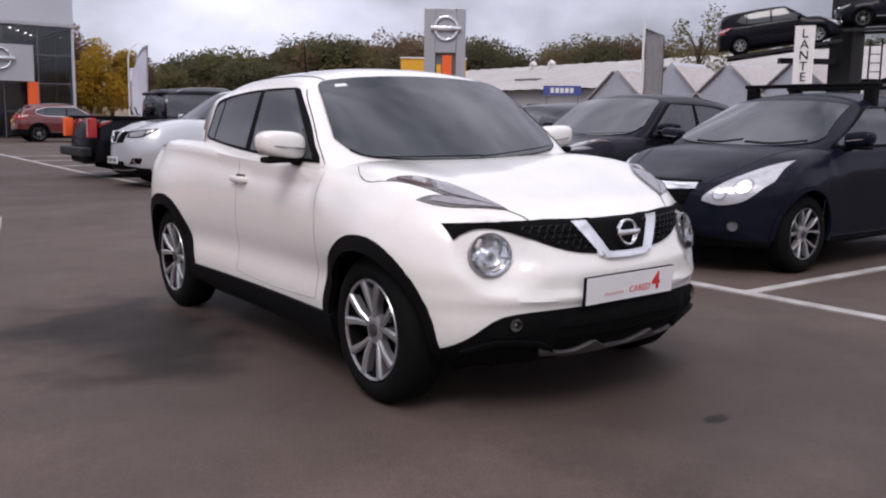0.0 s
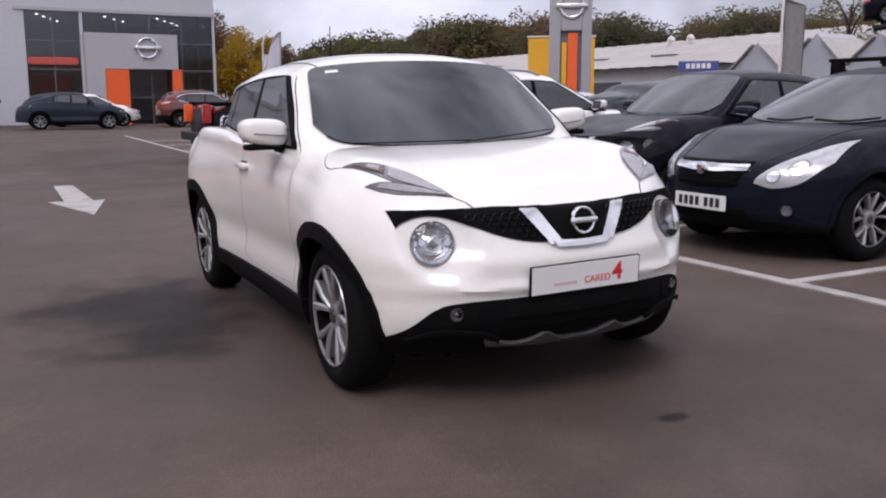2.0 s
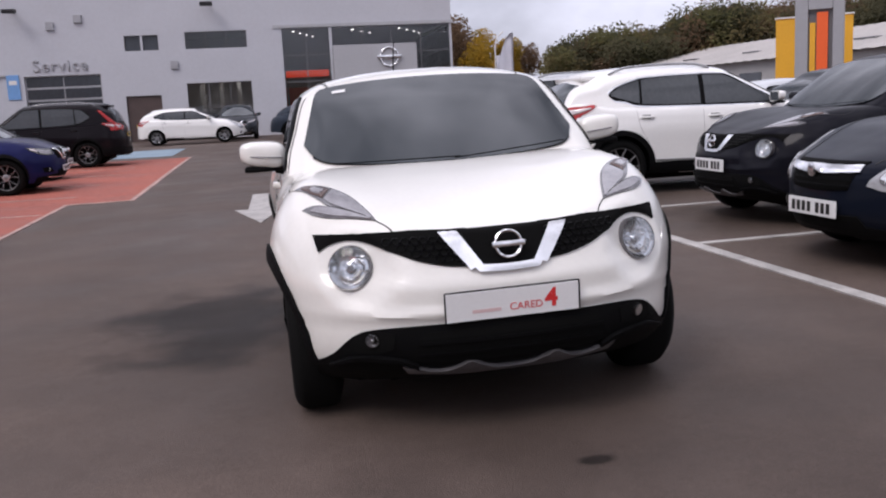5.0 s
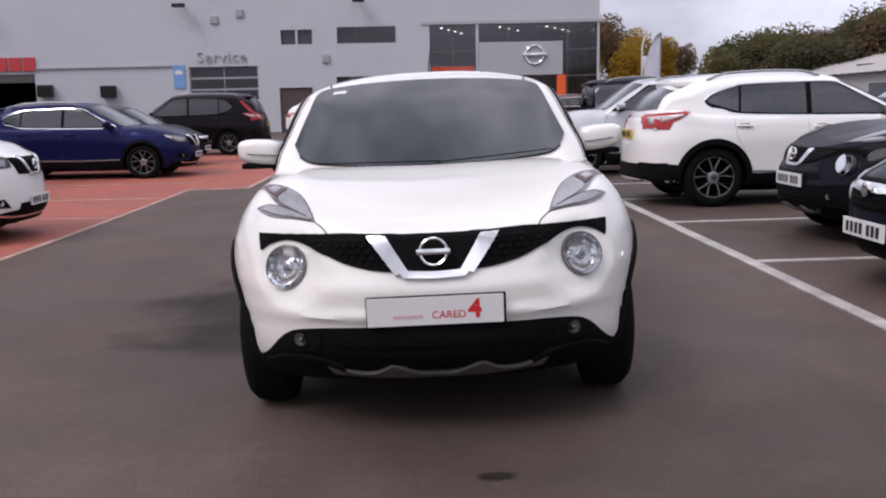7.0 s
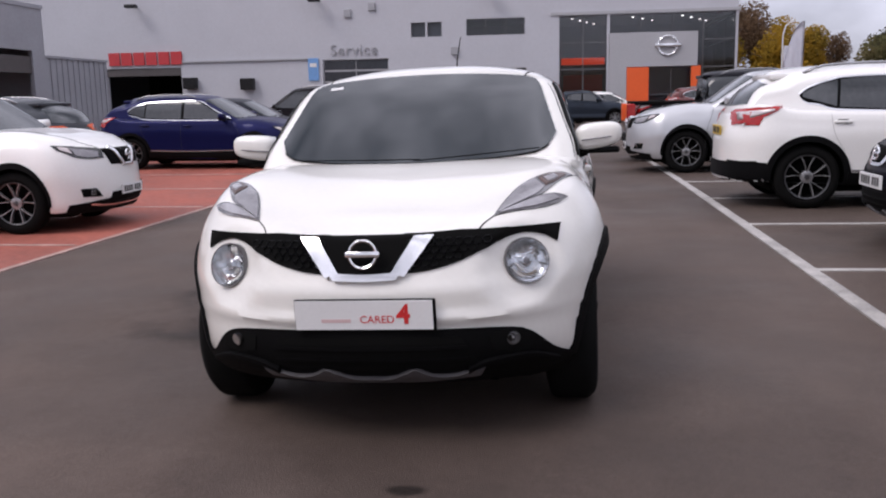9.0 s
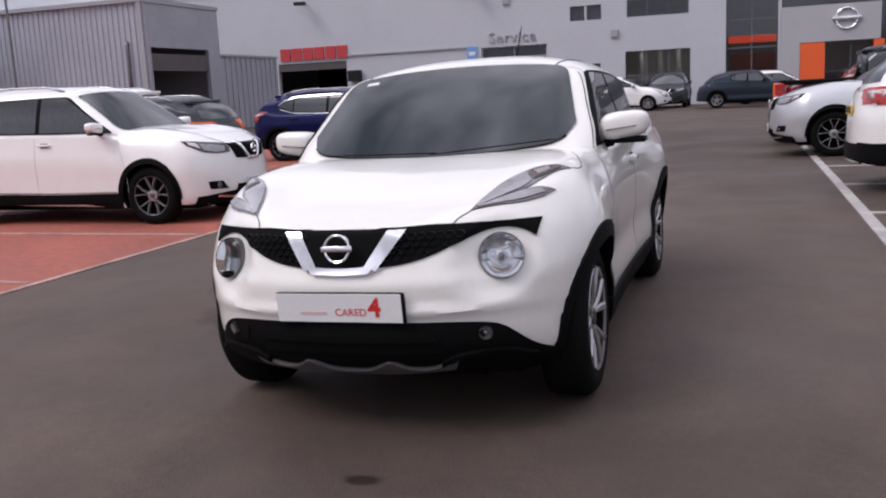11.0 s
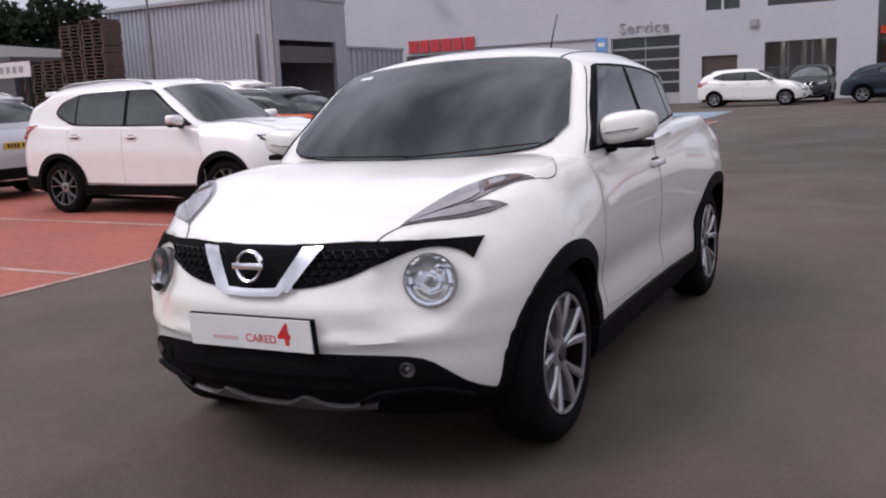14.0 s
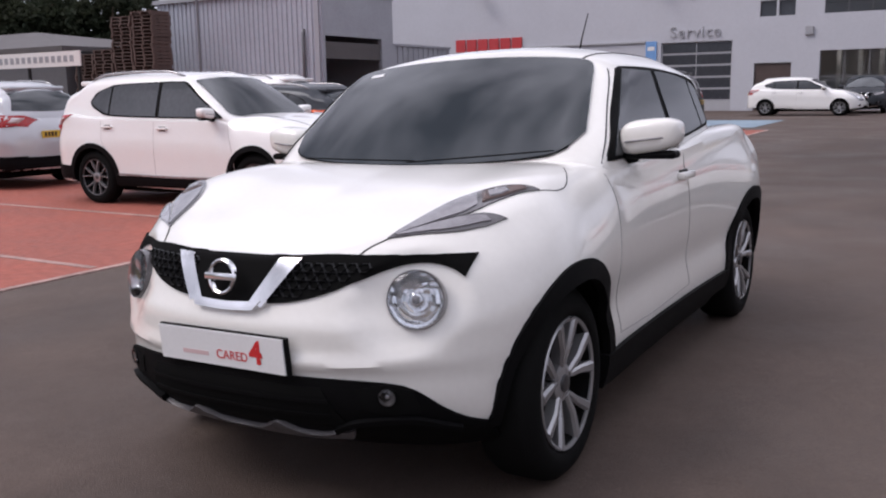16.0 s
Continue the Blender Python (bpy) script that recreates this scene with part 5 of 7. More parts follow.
    part("scuttle", bm, M["plastic"], car)
    for a, b in (((-0.54, 1.026), (0.05, 1.018)), ((0.02, 1.012), (0.60, 1.048))):
        bm = bmesh.new()
        pts = []
        for i in range(12):
            f = i / 11
            h = sh.cast(Vector((a[0] + (b[0] - a[0]) * f, -2, a[1] + (b[1] - a[1]) * f)), Vector((0, 1, 0)), "cab")
            pts.append(h[0] + Vector((0, -0.010, 0.002)))
        bm_tube(bm, pts, 0.0045, 6)
        part("wiper", bm, M["plastic"], car)
    if hero:
        bm = bmesh.new()
        lay(sh, bm, [(-0.50, 1.358), (-0.43, 1.363)], [(-0.495, 1.371), (-0.43, 1.376)], "front", 1, 8, 4, 0.009, "cab")
        part("sticker", bm, M["plate"], car, "small white sticker on the windscreen")
        bm = bmesh.new()
        bm_tube(bm, [(0, 2.93, 1.43), (0.01, 2.97, 1.56), (0.03, 3.02, 1.70)], [0.008, 0.004, 0.003], 6)
        part("aerial", bm, M["plastic"], car, "thin black roof aerial")
        bm = bmesh.new()
        bm_box(bm, -0.262, -0.004, -0.059, 0.262, 0.012, 0.059, 0.003)
        fr = part("show_plate", bm, M["plastic"], car, "white show plate with red print in a black frame")
        fr.matrix_local = pose(0.0, -0.005, 0.528, 4)
        box_part("plate_face", (-0.258, -0.010, -0.052, 0.252, -0.0042, 0.056), M["plate"], fr)
        cu = bpy.data.curves.new("numeral", "FONT")
        cu.body, cu.size, cu.extrude, cu.align_x = "4", 0.098, 0.0006, "CENTER"
        cu.offset = 0.003
        tx = new("numeral", cu)
        dg = bpy.context.evaluated_depsgraph_get()
        me = bpy.data.meshes.new_from_object(tx.evaluated_get(dg))
        bpy.data.objects.remove(tx)
        me.materials.append(M["ink_red"])
        nu = new("numeral", me)
        nu.parent = fr
        nu.matrix_local = pose(0.145, -0.0112, -0.027, 90)
        cu = bpy.data.curves.new("lettering", "FONT")
        cu.body, cu.size, cu.extrude, cu.align_x = "CARED", 0.040, 0.0005, "RIGHT"
        tx = new("lettering", cu)
        me = bpy.data.meshes.new_from_object(tx.evaluated_get(bpy.context.evaluated_depsgraph_get()))
        bpy.data.objects.remove(tx)
        me.materials.append(M["ink_red"])
        word = new("lettering", me)
        word.parent = fr
        word.matrix_local = pose(0.112, -0.0112, -0.027, 90)
        box_part("text_bar", (-0.16, -0.0112, -0.025, -0.05, -0.0102, -0.012), M["ink_pale"], fr)
    else:
        number_plate(car, 0.0, -0.012, 0.53, 0)
    return car


def saloon(name, m, body, label, L, W, H, wb, fo, hood=(0.70, 1.0), cowl=1.15, roof=(1.85, 3.6), tail_z=1.05, belt=1.0, nose=0.7, tail=0.6, wheel_R=0.34, rim=0.23, spokes=5, face="alloy",
           style="suv", lights="front", rails=False, trim=False, deck=None, third=True, group="", dark_wheel=False, yback=None, plates=True, bars=False, tail_mat="tail", high_lamp=False, tip=0.08, slim=1.0):
    """A parked hatchback, estate or SUV."""
    car = thing(name, m, label, "car", group)
    ax = (fo, fo + wb)
    ze, zt = H - 0.12, H
    yb = yback if yback else L - 0.12
    sh = Shell(L, W, ax, nose, tail,
               zc=[(0, hood[0] - 0.06), (0.08, hood[0]), (0.35, hood[0] + 0.1), (cowl * 0.7, hood[1] - 0.04), (cowl, hood[1]), (cowl + 0.5, hood[1]), (L - 0.6, deck or tail_z - 0.05), (L, (deck or tail_z) - 0.1)],
               zs=[(0, hood[0] - 0.06), (0.2, hood[0]), (0.5, hood[0] + 0.1), (cowl * 0.8, hood[1] - 0.04), (cowl + 0.2, belt + 0.01), (ax[1], belt + 0.04), (L - 0.3, deck or tail_z), (L, (deck or tail_z) - 0.1)],
               zsh=[(0, 0.55), (0.6, 0.66), (1.5, 0.74), (ax[1], 0.80), (L, 0.75)],
               zsill=[(0, 0.24), (0.8, 0.22), (2.0, 0.24), (L, 0.32)],
               nose_dy=[(0.22, 0.10), (0.4, 0.0), (0.6, 0.01), (hood[0] - 0.02, 0.06), (hood[0] + 0.06, 0.14)],
               tail_dy=[(0.3, 0.0), (0.7, 0.01), (0.95, 0.06), (1.1, 0.12)],
               cab=dict(z0=belt - 0.12, yfoot=cowl + 0.2, yback=yb - 1.1,
                        side=[(belt - 0.12, W - 0.06), (belt + 0.05, W - 0.10), ((belt + H) / 2, W - 0.165), (H - 0.14, W - 0.225), (H - 0.07, W - 0.26)],
                        mid=[(cowl - 0.12, belt - 0.07), (cowl, belt + 0.005), ((cowl + roof[0]) / 2, (belt + H) / 2 - 0.02), (roof[0] - 0.04, H - 0.095), (roof[0] + 0.18, H - 0.03), ((roof[0] + roof[1]) / 2 - 0.1, H),
                             (roof[1] - 0.4, H - 0.02), (roof[1], H - 0.06), (roof[1] + 0.10, H - 0.13), ((roof[1] + yb) / 2 + 0.08, (H + belt) / 2), (yb - 0.02, belt + 0.08), (yb + 0.02, belt - 0.1)],
                        rail=[(W - 0.15, cowl - 0.04, belt - 0.06), (W - 0.145, cowl + 0.10, belt + 0.035), (W - 0.195, (cowl + roof[0]) / 2 + 0.05, (belt + H) / 2 - 0.05), (W - 0.25, roof[0] + 0.0, H - 0.16), (W - 0.268, roof[0] + 0.16, H - 0.105),
                              (W - 0.27, (roof[0] + roof[1]) / 2 - 0.1, H - 0.075), (W - 0.275, roof[1] - 0.45, H - 0.095), (W - 0.30, roof[1] - 0.14, H - 0.14), (W - 0.31, roof[1] + 0.0, H - 0.21), (W - 0.27, (roof[1] + yb) / 2, (H + belt) / 2), (W - 0.19, yb - 0.12, belt + 0.06), (W - 0.15, yb - 0.06, belt - 0.1)]),
               arch=wheel_R + 0.05, bulge=0.02, waist=0.02, crest=((0, 0.80), (cowl - 0.1, 0.80), (cowl + 0.35, 0.92), (yb - 0.5, 0.92), (L, 0.86)))
    zb, zh = belt + 0.035, H - 0.165
    ya, yt, yd = cowl + 0.24, roof[0] + 0.09, ax[1] + tip
    y1, y2 = ya + 0.45 * (yd - ya), yd - (0.40 if third else 0.26)
    zm = zb + 0.48 * (zh - zb)
    wins = [([(ya, zb), ((ya + y1) / 2, zb + 0.004), (y1 - 0.02, zb + 0.012)], [(ya + 0.02, zb + 0.02), ((ya + yt) / 2 + 0.02, (zb + zh) / 2), (yt + 0.02, zh - 0.012), (yt + 0.12, zh), (y1 - 0.03, zh + 0.008)]),
            ([(y1 + 0.04, zb + 0.013), ((y1 + y2) / 2, zb + 0.02), (y2, zb + 0.04)], [(y1 + 0.03, zh + 0.008), ((y1 + y2) / 2, zh + 0.002), (y2 - 0.02, zh - 0.022)]),
            ([(y2 + 0.03, zb + 0.045), (y2 + 0.18, zb + 0.09), (yd - 0.03, zm - 0.02)], [(y2 + 0.01, zh - 0.026), (yd - 0.20, zh - 0.075), (yd - 0.03, zm + 0.02)])]
    dlo = ([(ya - 0.045, zb - 0.015), ((ya + y1) / 2, zb - 0.012), (y1, zb - 0.005), (y2, zb + 0.022), (y2 + 0.20, zb + 0.075), (yd - 0.06, zm - 0.07), (yd, zm - 0.01)],
           [(ya - 0.035, zb + 0.005), ((ya + yt) / 2 - 0.015, (zb + zh) / 2), (yt - 0.02, zh - 0.002), (yt + 0.10, zh + 0.016), (y1, zh + 0.022), (y2 - 0.1, zh + 0.002), (y2 + 0.08, zh - 0.03), (yd - 0.10, zh - 0.10), (yd, zm + 0.01)])
    common_parts(car, sh, body, wins,
                 ([(-(W - 0.175), belt + 0.10), (-(W - 0.22), belt + 0.055), (-0.4, belt + 0.025), (0, belt + 0.016), (0.4, belt + 0.025), (W - 0.22, belt + 0.055), (W - 0.175, belt + 0.10)],
                  [(-(W - 0.275), H - 0.175), (-(W - 0.31), H - 0.135), (-0.28, H - 0.105), (0, H - 0.098), (0.28, H - 0.105), (W - 0.31, H - 0.135), (W - 0.275, H - 0.175)]),
                 ([(-(W - 0.30), belt + 0.12), (0, belt + 0.10), (W - 0.30, belt + 0.12)], [(-(W - 0.38), H - 0.22), (0, H - 0.17), (W - 0.38, H - 0.22)]),
                 trim,
                 dict(hub=wheel_R, R=wheel_R, rim=rim, x=W - 0.012, spokes=spokes, face=face, slim=slim),
                 [[(cowl - 0.02, 0.4), (cowl, 0.7), (cowl + 0.12, belt - 0.02)], [(y1 + 0.03, 0.4), (y1 + 0.03, belt - 0.02)]] + ([[(ax[1] - wheel_R - 0.02, 0.62), (y2 + 0.06, 0.80), (y2 + 0.10, belt)]] if third or style == "suv" else []),
                 [(y1 - 0.12, belt - 0.1), (y2 - 0.02, belt - 0.08)],
                 (ax[0] + wheel_R + 0.06, ax[1] - wheel_R - 0.06, 0.215, 0.39 if style == "suv" else 0.25), dlo, 0.05 if style == "suv" else 0.02, "plastic" if style == "suv" else body)
    low = 0.36 if style == "suv" else 0.3
    for x0, x1 in ((W - 0.27, 0.06), (0.02, -(W - 0.42))):
        bm = bmesh.new()
        lay_line(sh, bm, [(x0, belt + 0.062), ((x0 + x1) / 2, belt + 0.034), (x1, belt + 0.044)], 0.016, "front", 1, 16, 0.012, "cab")
        part("wiper", bm, M["plastic"], car)
    for proj in ("front", "rear"):
        bm = bmesh.new()
        lay(sh, bm, [(-W + 0.10, 0.225), (0, 0.215), (W - 0.10, 0.225)], [(-W + 0.10, low - 0.04), (-0.4, low), (0, low), (0.4, low), (W - 0.10, low - 0.04)], proj, 1, 34, 5, 0.010, "body", thick=0.03)
        part("lower_bumper", bm, M["plastic"], car, smooth=True, angle=50)
    hz = hood[0]
    bm = bmesh.new()
    lay(sh, bm, [(-0.40, low - 0.03), (0, low - 0.03), (0.40, low - 0.03)], [(-0.36, low + 0.07), (0, low + 0.07), (0.36, low + 0.07)], "front", 1, 20, 5, 0.012, "body", thick=0.02)
    part("air_intake", bm, M["dark"], car)
    if style == "suv":
        bm = bmesh.new()
        bm_box(bm, -W + 0.40, roof[1] - 0.16, H - 0.17, W - 0.40, roof[1] + 0.13, H - 0.105, 0.02)
        part("roof_spoiler", bm, M[body], car, smooth=True, angle=40)
        bm = bmesh.new()
        lay_line(sh, bm, [(-0.62, 0.315), (-0.4, 0.29), (0, 0.285), (0.4, 0.29), (0.62, 0.315)], 0.022, "front", 1, 30, 0.016, "body")
        part("skid_strip", bm, M["chrome"], car)
        bm = bmesh.new()
        lay(sh, bm, [(-W + 0.06, 0.24), (0, 0.23), (W - 0.06, 0.24)], [(-W + 0.06, 0.52), (-0.4, 0.50), (0.4, 0.50), (W - 0.06, 0.52)], "rear", 1, 34, 6, 0.012, "body", thick=0.03)
        for s in (1, -1):
            lay(sh, bm, [(ax[1] + wheel_R + 0.04, 0.26), (L - 0.06, 0.27)], [(ax[1] + wheel_R + 0.08, 0.50), (L - 0.06, 0.52)], "side", s, 14, 5, 0.012, "body", thick=0.03)
        part("rear_bumper_trim", bm, M["plastic"], car, "matt black lower rear bumper", smooth=True, angle=50)
    for s in (1, -1):
        mirror(car, sh, body, s * (W + 0.06), cowl + 0.32, belt + 0.09, s, 0.95)
        if style == "hatch":
            bm = bmesh.new()
            lay(sh, bm, [(0.415, hz - 0.165), (0.54, hz - 0.195), (0.68, hz - 0.15), (0.785, hz - 0.01)], [(0.425, hz - 0.13), (0.52, hz - 0.03), (0.65, hz + 0.075), (0.775, hz + 0.14)], "front", s, 20, 8, 0.008, "body", thick=0.03)
        else:
            bm = bmesh.new()
            lay(sh, bm, [(0.40, hz - 0.12), (0.56, hz - 0.125), (0.70, hz - 0.10), (0.795, hz - 0.02)], [(0.40, hz - 0.015), (0.56, hz + 0.005), (0.70, hz + 0.025), (0.795, hz + 0.035)], "front", s, 18, 7, 0.008, "body", thick=0.03)
        hl = part("headlamp", bm, M["lamp_soft" if style == "hatch" else "lamp_edge"], car, "clear swept headlamp", smooth=True, angle=50)
        if style == "suv":
            bm = bmesh.new()
            lay(sh, bm, [(0.47, hz - 0.105), (0.58, hz - 0.108), (0.69, hz - 0.082)], [(0.45, hz - 0.045), (0.58, hz - 0.022), (0.70, hz + 0.0)], "front", s, 16, 6, 0.013, "body", thick=0.02)
            part("lens", bm, M["lamp_lens"], hl, smooth=True, angle=50)
            bm = bmesh.new()
            lay(sh, bm, [(0.71, hz - 0.06), (0.775, hz - 0.015)], [(0.715, hz + 0.005), (0.775, hz + 0.02)], "front", s, 8, 4, 0.013, "body", thick=0.02)
            part("side_lens", bm, M["tail_clear"], hl, smooth=True, angle=50)
        if style == "hatch":
            for cx, cz, r in ((0.525, hz - 0.115, 0.045), (0.645, hz - 0.055, 0.055)):
                for name, q, off, kind in (("reflector_rim", r, 0.012, "lamp_grey"), ("reflector", r * 0.8, 0.016, "lamp")):
                    bm = bmesh.new()
                    arc = [(math.cos(math.pi * k / 8), math.sin(math.pi * k / 8)) for k in range(9)]
                    lay(sh, bm, [(cx - q * c, cz - q * e) for c, e in arc], [(cx - q * c, cz + q * e) for c, e in arc], "front", s, 18, 6, off, "body")
                    part(name, bm, M[kind], hl, smooth=True, angle=50)
        if style == "suv":
            bm = bmesh.new()
            lay(sh, bm, [(0.50, low + 0.03), (0.70, low + 0.04)], [(0.57, low + 0.13), (0.72, low + 0.13)], "front", s, 10, 5, 0.008, "body", thick=0.02)
            part("fog_lamp_housing", bm, M["dark"], car)
        disc_lamp(car, sh, s * 0.615, low + 0.085, 0.04, "fog_lamp", "lamp_grey", out=0.006)
        # tail lamps wrap round the corner
        bm = bmesh.new()
        lay(sh, bm, [(W * 0.46, tail_z - 0.15), (W * 0.7, tail_z - 0.21), (W - 0.07, tail_z - 0.22)], [(W * 0.44, tail_z - 0.10), (W * 0.7, tail_z - 0.08), (W - 0.07, tail_z - 0.05)], "rear", s, 12, 6, 0.012, "both", thick=0.03)
        lay(sh, bm, [(L - 0.56, tail_z - 0.035), (L - 0.33, tail_z - 0.15), (L - 0.10, tail_z - 0.22)], [(L - 0.58, tail_z - 0.015), (L - 0.35, tail_z - 0.03), (L - 0.12, tail_z - 0.05)], "side", s, 12, 6, 0.012, "both", thick=0.03)
        tl = part("tail_lamp", bm, M[tail_mat], car, "red tail lamp wrapping round the corner", smooth=True, angle=50)
        bm = bmesh.new()
        lay(sh, bm, [(L - 0.48, tail_z - 0.065), (L - 0.30, tail_z - 0.125), (L - 0.15, tail_z - 0.165)], [(L - 0.48, tail_z - 0.045), (L - 0.30, tail_z - 0.062), (L - 0.15, tail_z - 0.085)], "side", s, 10, 4, 0.017, "both")
        part("side_lens", bm, M["tail_clear"], tl, smooth=True)
        if high_lamp:
            bm = bmesh.new()
            lay(sh, bm, [(yb - 0.22, belt + 0.02), (yb - 0.06, belt + 0.02)], [(roof[1] - 0.14, zh - 0.08), (roof[1] - 0.06, zh - 0.08)], "side", s, 6, 12, 0.010, "cab")
            part("upper_tail_lamp", bm, M["tail"], car, "tall upright red tail lamp", smooth=True)
        bm = bmesh.new()
        lay_line(sh, bm, [(0.40 * s, 0.16), (0.52 * s, 0.45), (0.62 * s, cowl * 0.75), (0.66 * s, cowl)], 0.008, "top", 1, 24, 0.003, "body")
        part("bonnet_gap", bm, M["gap"], car)
        if style == "suv":
            bm = bmesh.new()
            lay_line(sh, bm, [(ax[0] + wheel_R + 0.10, 0.40), ((ax[0] + ax[1]) / 2, 0.392), (ax[1] - wheel_R - 0.10, 0.41)], 0.022, "side", s, 20, 0.022, "body")
            part("sill_strip", bm, M["alloy"], car, "thin silver sill strip")
        if rails:
            bm = bmesh.new()
            pts = []
            for i in range(14):
                f = i / 13
                y = roof[0] + 0.25 + (roof[1] - roof[0] - 0.45) * f
                h = sh.cast(Vector((s * (W - 0.34), y, 4)), Vector((0, 0, -1)), "cab")
                pts.append(h[0] + Vector((0, 0, 0.045 * min(1, 8 * f, 8 * (1 - f)) + 0.002)))
            bm_tube(bm, pts, 0.016, 8)
            part("roof_rail", bm, M["alloy"], car, smooth=True)
    bm = bmesh.new()
    gw = 0.36 if style == "hatch" else 0.40
    lay(sh, bm, [(-gw * 0.8, hz - 0.20), (0, hz - 0.21), (gw * 0.8, hz - 0.20)], [(-gw, hz - 0.02), (0, hz - 0.02), (gw, hz - 0.02)], "front", 1, 18, 7, 0.008, "body", thick=0.02)
    g = part("grille", bm, M["dark"], car, "black front grille", smooth=True)
    bm = bmesh.new()
    for k in range(4):
        lay_line(sh, bm, [(-gw * 0.86, hz - 0.17 + k * 0.04), (0, hz - 0.172 + k * 0.04), (gw * 0.86, hz - 0.17 + k * 0.04)], 0.012, "front", 1, 16, 0.014, "body")
    part("grille_slat", bm, M["plastic"], g)
    h = sh.cast(Vector((0, -2, hz - 0.1)), Vector((0, 1, 0)), "body")[0]
    if style == "hatch":
        bm = bmesh.new()
        lay(sh, bm, [(-gw, hz - 0.085), (0, hz - 0.10), (gw, hz - 0.085)], [(-gw, hz - 0.045), (0, hz - 0.05), (gw, hz - 0.045)], "front", 1, 18, 4, 0.022, "body", thick=0.03)
        part("grille_bar", bm, M["chrome"], car, "chrome bar across the grille", smooth=True, angle=50)
        bm = bmesh.new()
        bm_lathe(bm, [(0, 0.048), (-0.02, 0.046), (-0.026, 0.03)], 24, "y")
        bd = part("badge", bm, M["chrome"], car, smooth=True, angle=40)
        bd.location = h + Vector((0, -0.02, 0.025))
    else:
        for s in (1, -1):
            bm = bmesh.new()
            lay(sh, bm, [(0.09, hz - 0.20), (0.22, hz - 0.01)], [(0.13, hz - 0.205), (0.275, hz - 0.012)], "front", s, 10, 4, 0.022, "body", thick=0.03)
            part("grille_arm", bm, M["chrome"], car, "chrome grille arm", smooth=True)
        bm = bmesh.new()
        lay(sh, bm, [(-0.13, hz - 0.225), (0.13, hz - 0.225)], [(-0.13, hz - 0.195), (0.13, hz - 0.195)], "front", 1, 10, 4, 0.022, "body", thick=0.03)
        part("grille_bar", bm, M["chrome"], car, "chrome grille bar", smooth=True)
        ring_badge(car, 0, h.y - 0.03, hz - 0.1, 0.06)
    if plates:
        h = sh.cast(Vector((0, -2, 0.47)), Vector((0, 1, 0)), "body")[0]
        number_plate(car, 0, h.y - 0.02, 0.405 if style == "hatch" else 0.445, 0)
        h = sh.cast(Vector((0, L + 2, 0.85)), Vector((0, -1, 0)), "body")[0]
        number_plate(car, 0, h.y + 0.02, 0.84, 180, False)
    if bars:
        bm = bmesh.new()
        for y in (roof[0] + 0.35, roof[0] + 1.05):
            bm_box(bm, -W + 0.2, y - 0.035, H + 0.035, W - 0.2, y + 0.035, H + 0.07, 0.01)
            for s in (1, -1):
                bm_box(bm, s * (W - 0.28) - 0.05, y - 0.045, ze - 0.04, s * (W - 0.28) + 0.05, y + 0.045, H + 0.035, 0.01)
        part("roof_bar", bm, M["plastic"], car, "black roof bars")
    return car


ASIDE = dict(tall_suv=dict(slim=0.42, tip=0.14, L=4.64, W=0.90, H=1.69, wb=2.705, fo=0.93, hood=(0.94, 1.16), nose=0.6, cowl=1.25, roof=(2.0, 4.1), tail_z=1.18, belt=1.09, wheel_R=0.352, rim=0.24, rails=True),
             mid_suv=dict(slim=0.38, L=4.37, W=0.89, H=1.56, wb=2.646, fo=0.89, hood=(0.84, 1.06), nose=0.62, cowl=1.2, roof=(1.98, 3.75), tail_z=1.12, belt=1.01, wheel_R=0.345, rim=0.24, rails=True, trim=True),
             hatch=dict(slim=0.75, L=4.0, W=0.862, H=1.45, wb=2.51, fo=0.82, hood=(0.73, 0.97), cowl=1.05, roof=(1.78, 3.4), tail_z=1.02, belt=0.95, wheel_R=0.308, rim=0.205, style="hatch", third=False),
             wide_hatch=dict(L=4.39, W=0.875, H=1.50, wb=2.70, fo=0.88, hood=(0.74, 1.0), cowl=1.15, roof=(1.95, 3.7), tail_z=1.03, belt=0.98, wheel_R=0.315, rim=0.21))


def park(kind, name, x, y, rz, body, label, **extra):
    spec = dict(ASIDE[kind], **extra)
    return saloon(name, on_ground(x, y, rz, spec["L"]), body, label, **spec)


# the car on show
crossover("crossover_car", pose(3.972, 2.402, -0.001, 0, -1.4, -0.6) @ Matrix.Diagonal((1, 0.957, 1, 1)), "white", "pearl white compact crossover with black cladding, standing alone", True)

# bays beside the aisle
park("hatch", "hatchback_car", 6.67, 4.60, -90, "navy", "navy black hatchback with black roof bars, parked nose out", bars=True, group="cars in the bays")
crossover("crossover_car", on_ground(7.13, 6.90, -90, 4.09), "black", "black compact crossover parked nose out in a bay", False, "cars in the bays")
park("mid_suv", "suv_car", 6.42 + 4.37, 10.2, 90, "white2", "white crossover parked tail out with red tail lamps", group="cars in the bays")
park("tall_suv", "suv_car", 5.72, 15.35, -90, "silver", "silver SUV with roof rails parked nose out", group="cars in the bays")
# display cars on the red surfacing
park("tall_suv", "suv_car", -0.43, 9.27, 92, "white2", "white SUV with roof rails on the red surfacing", group="display cars", H=1.71)
park("mid_suv", "suv_car", -0.80, 18.0, 90, "blue", "deep blue crossover with chrome window trim on the red surfacing", group="display cars", L=4.5, wb=2.70)
# by the showroom
park("wide_hatch", "hatchback_car", 2.35, 38.4, 90, "white2", "white hatchback parked along the showroom", style="hatch", group="cars by the showroom")

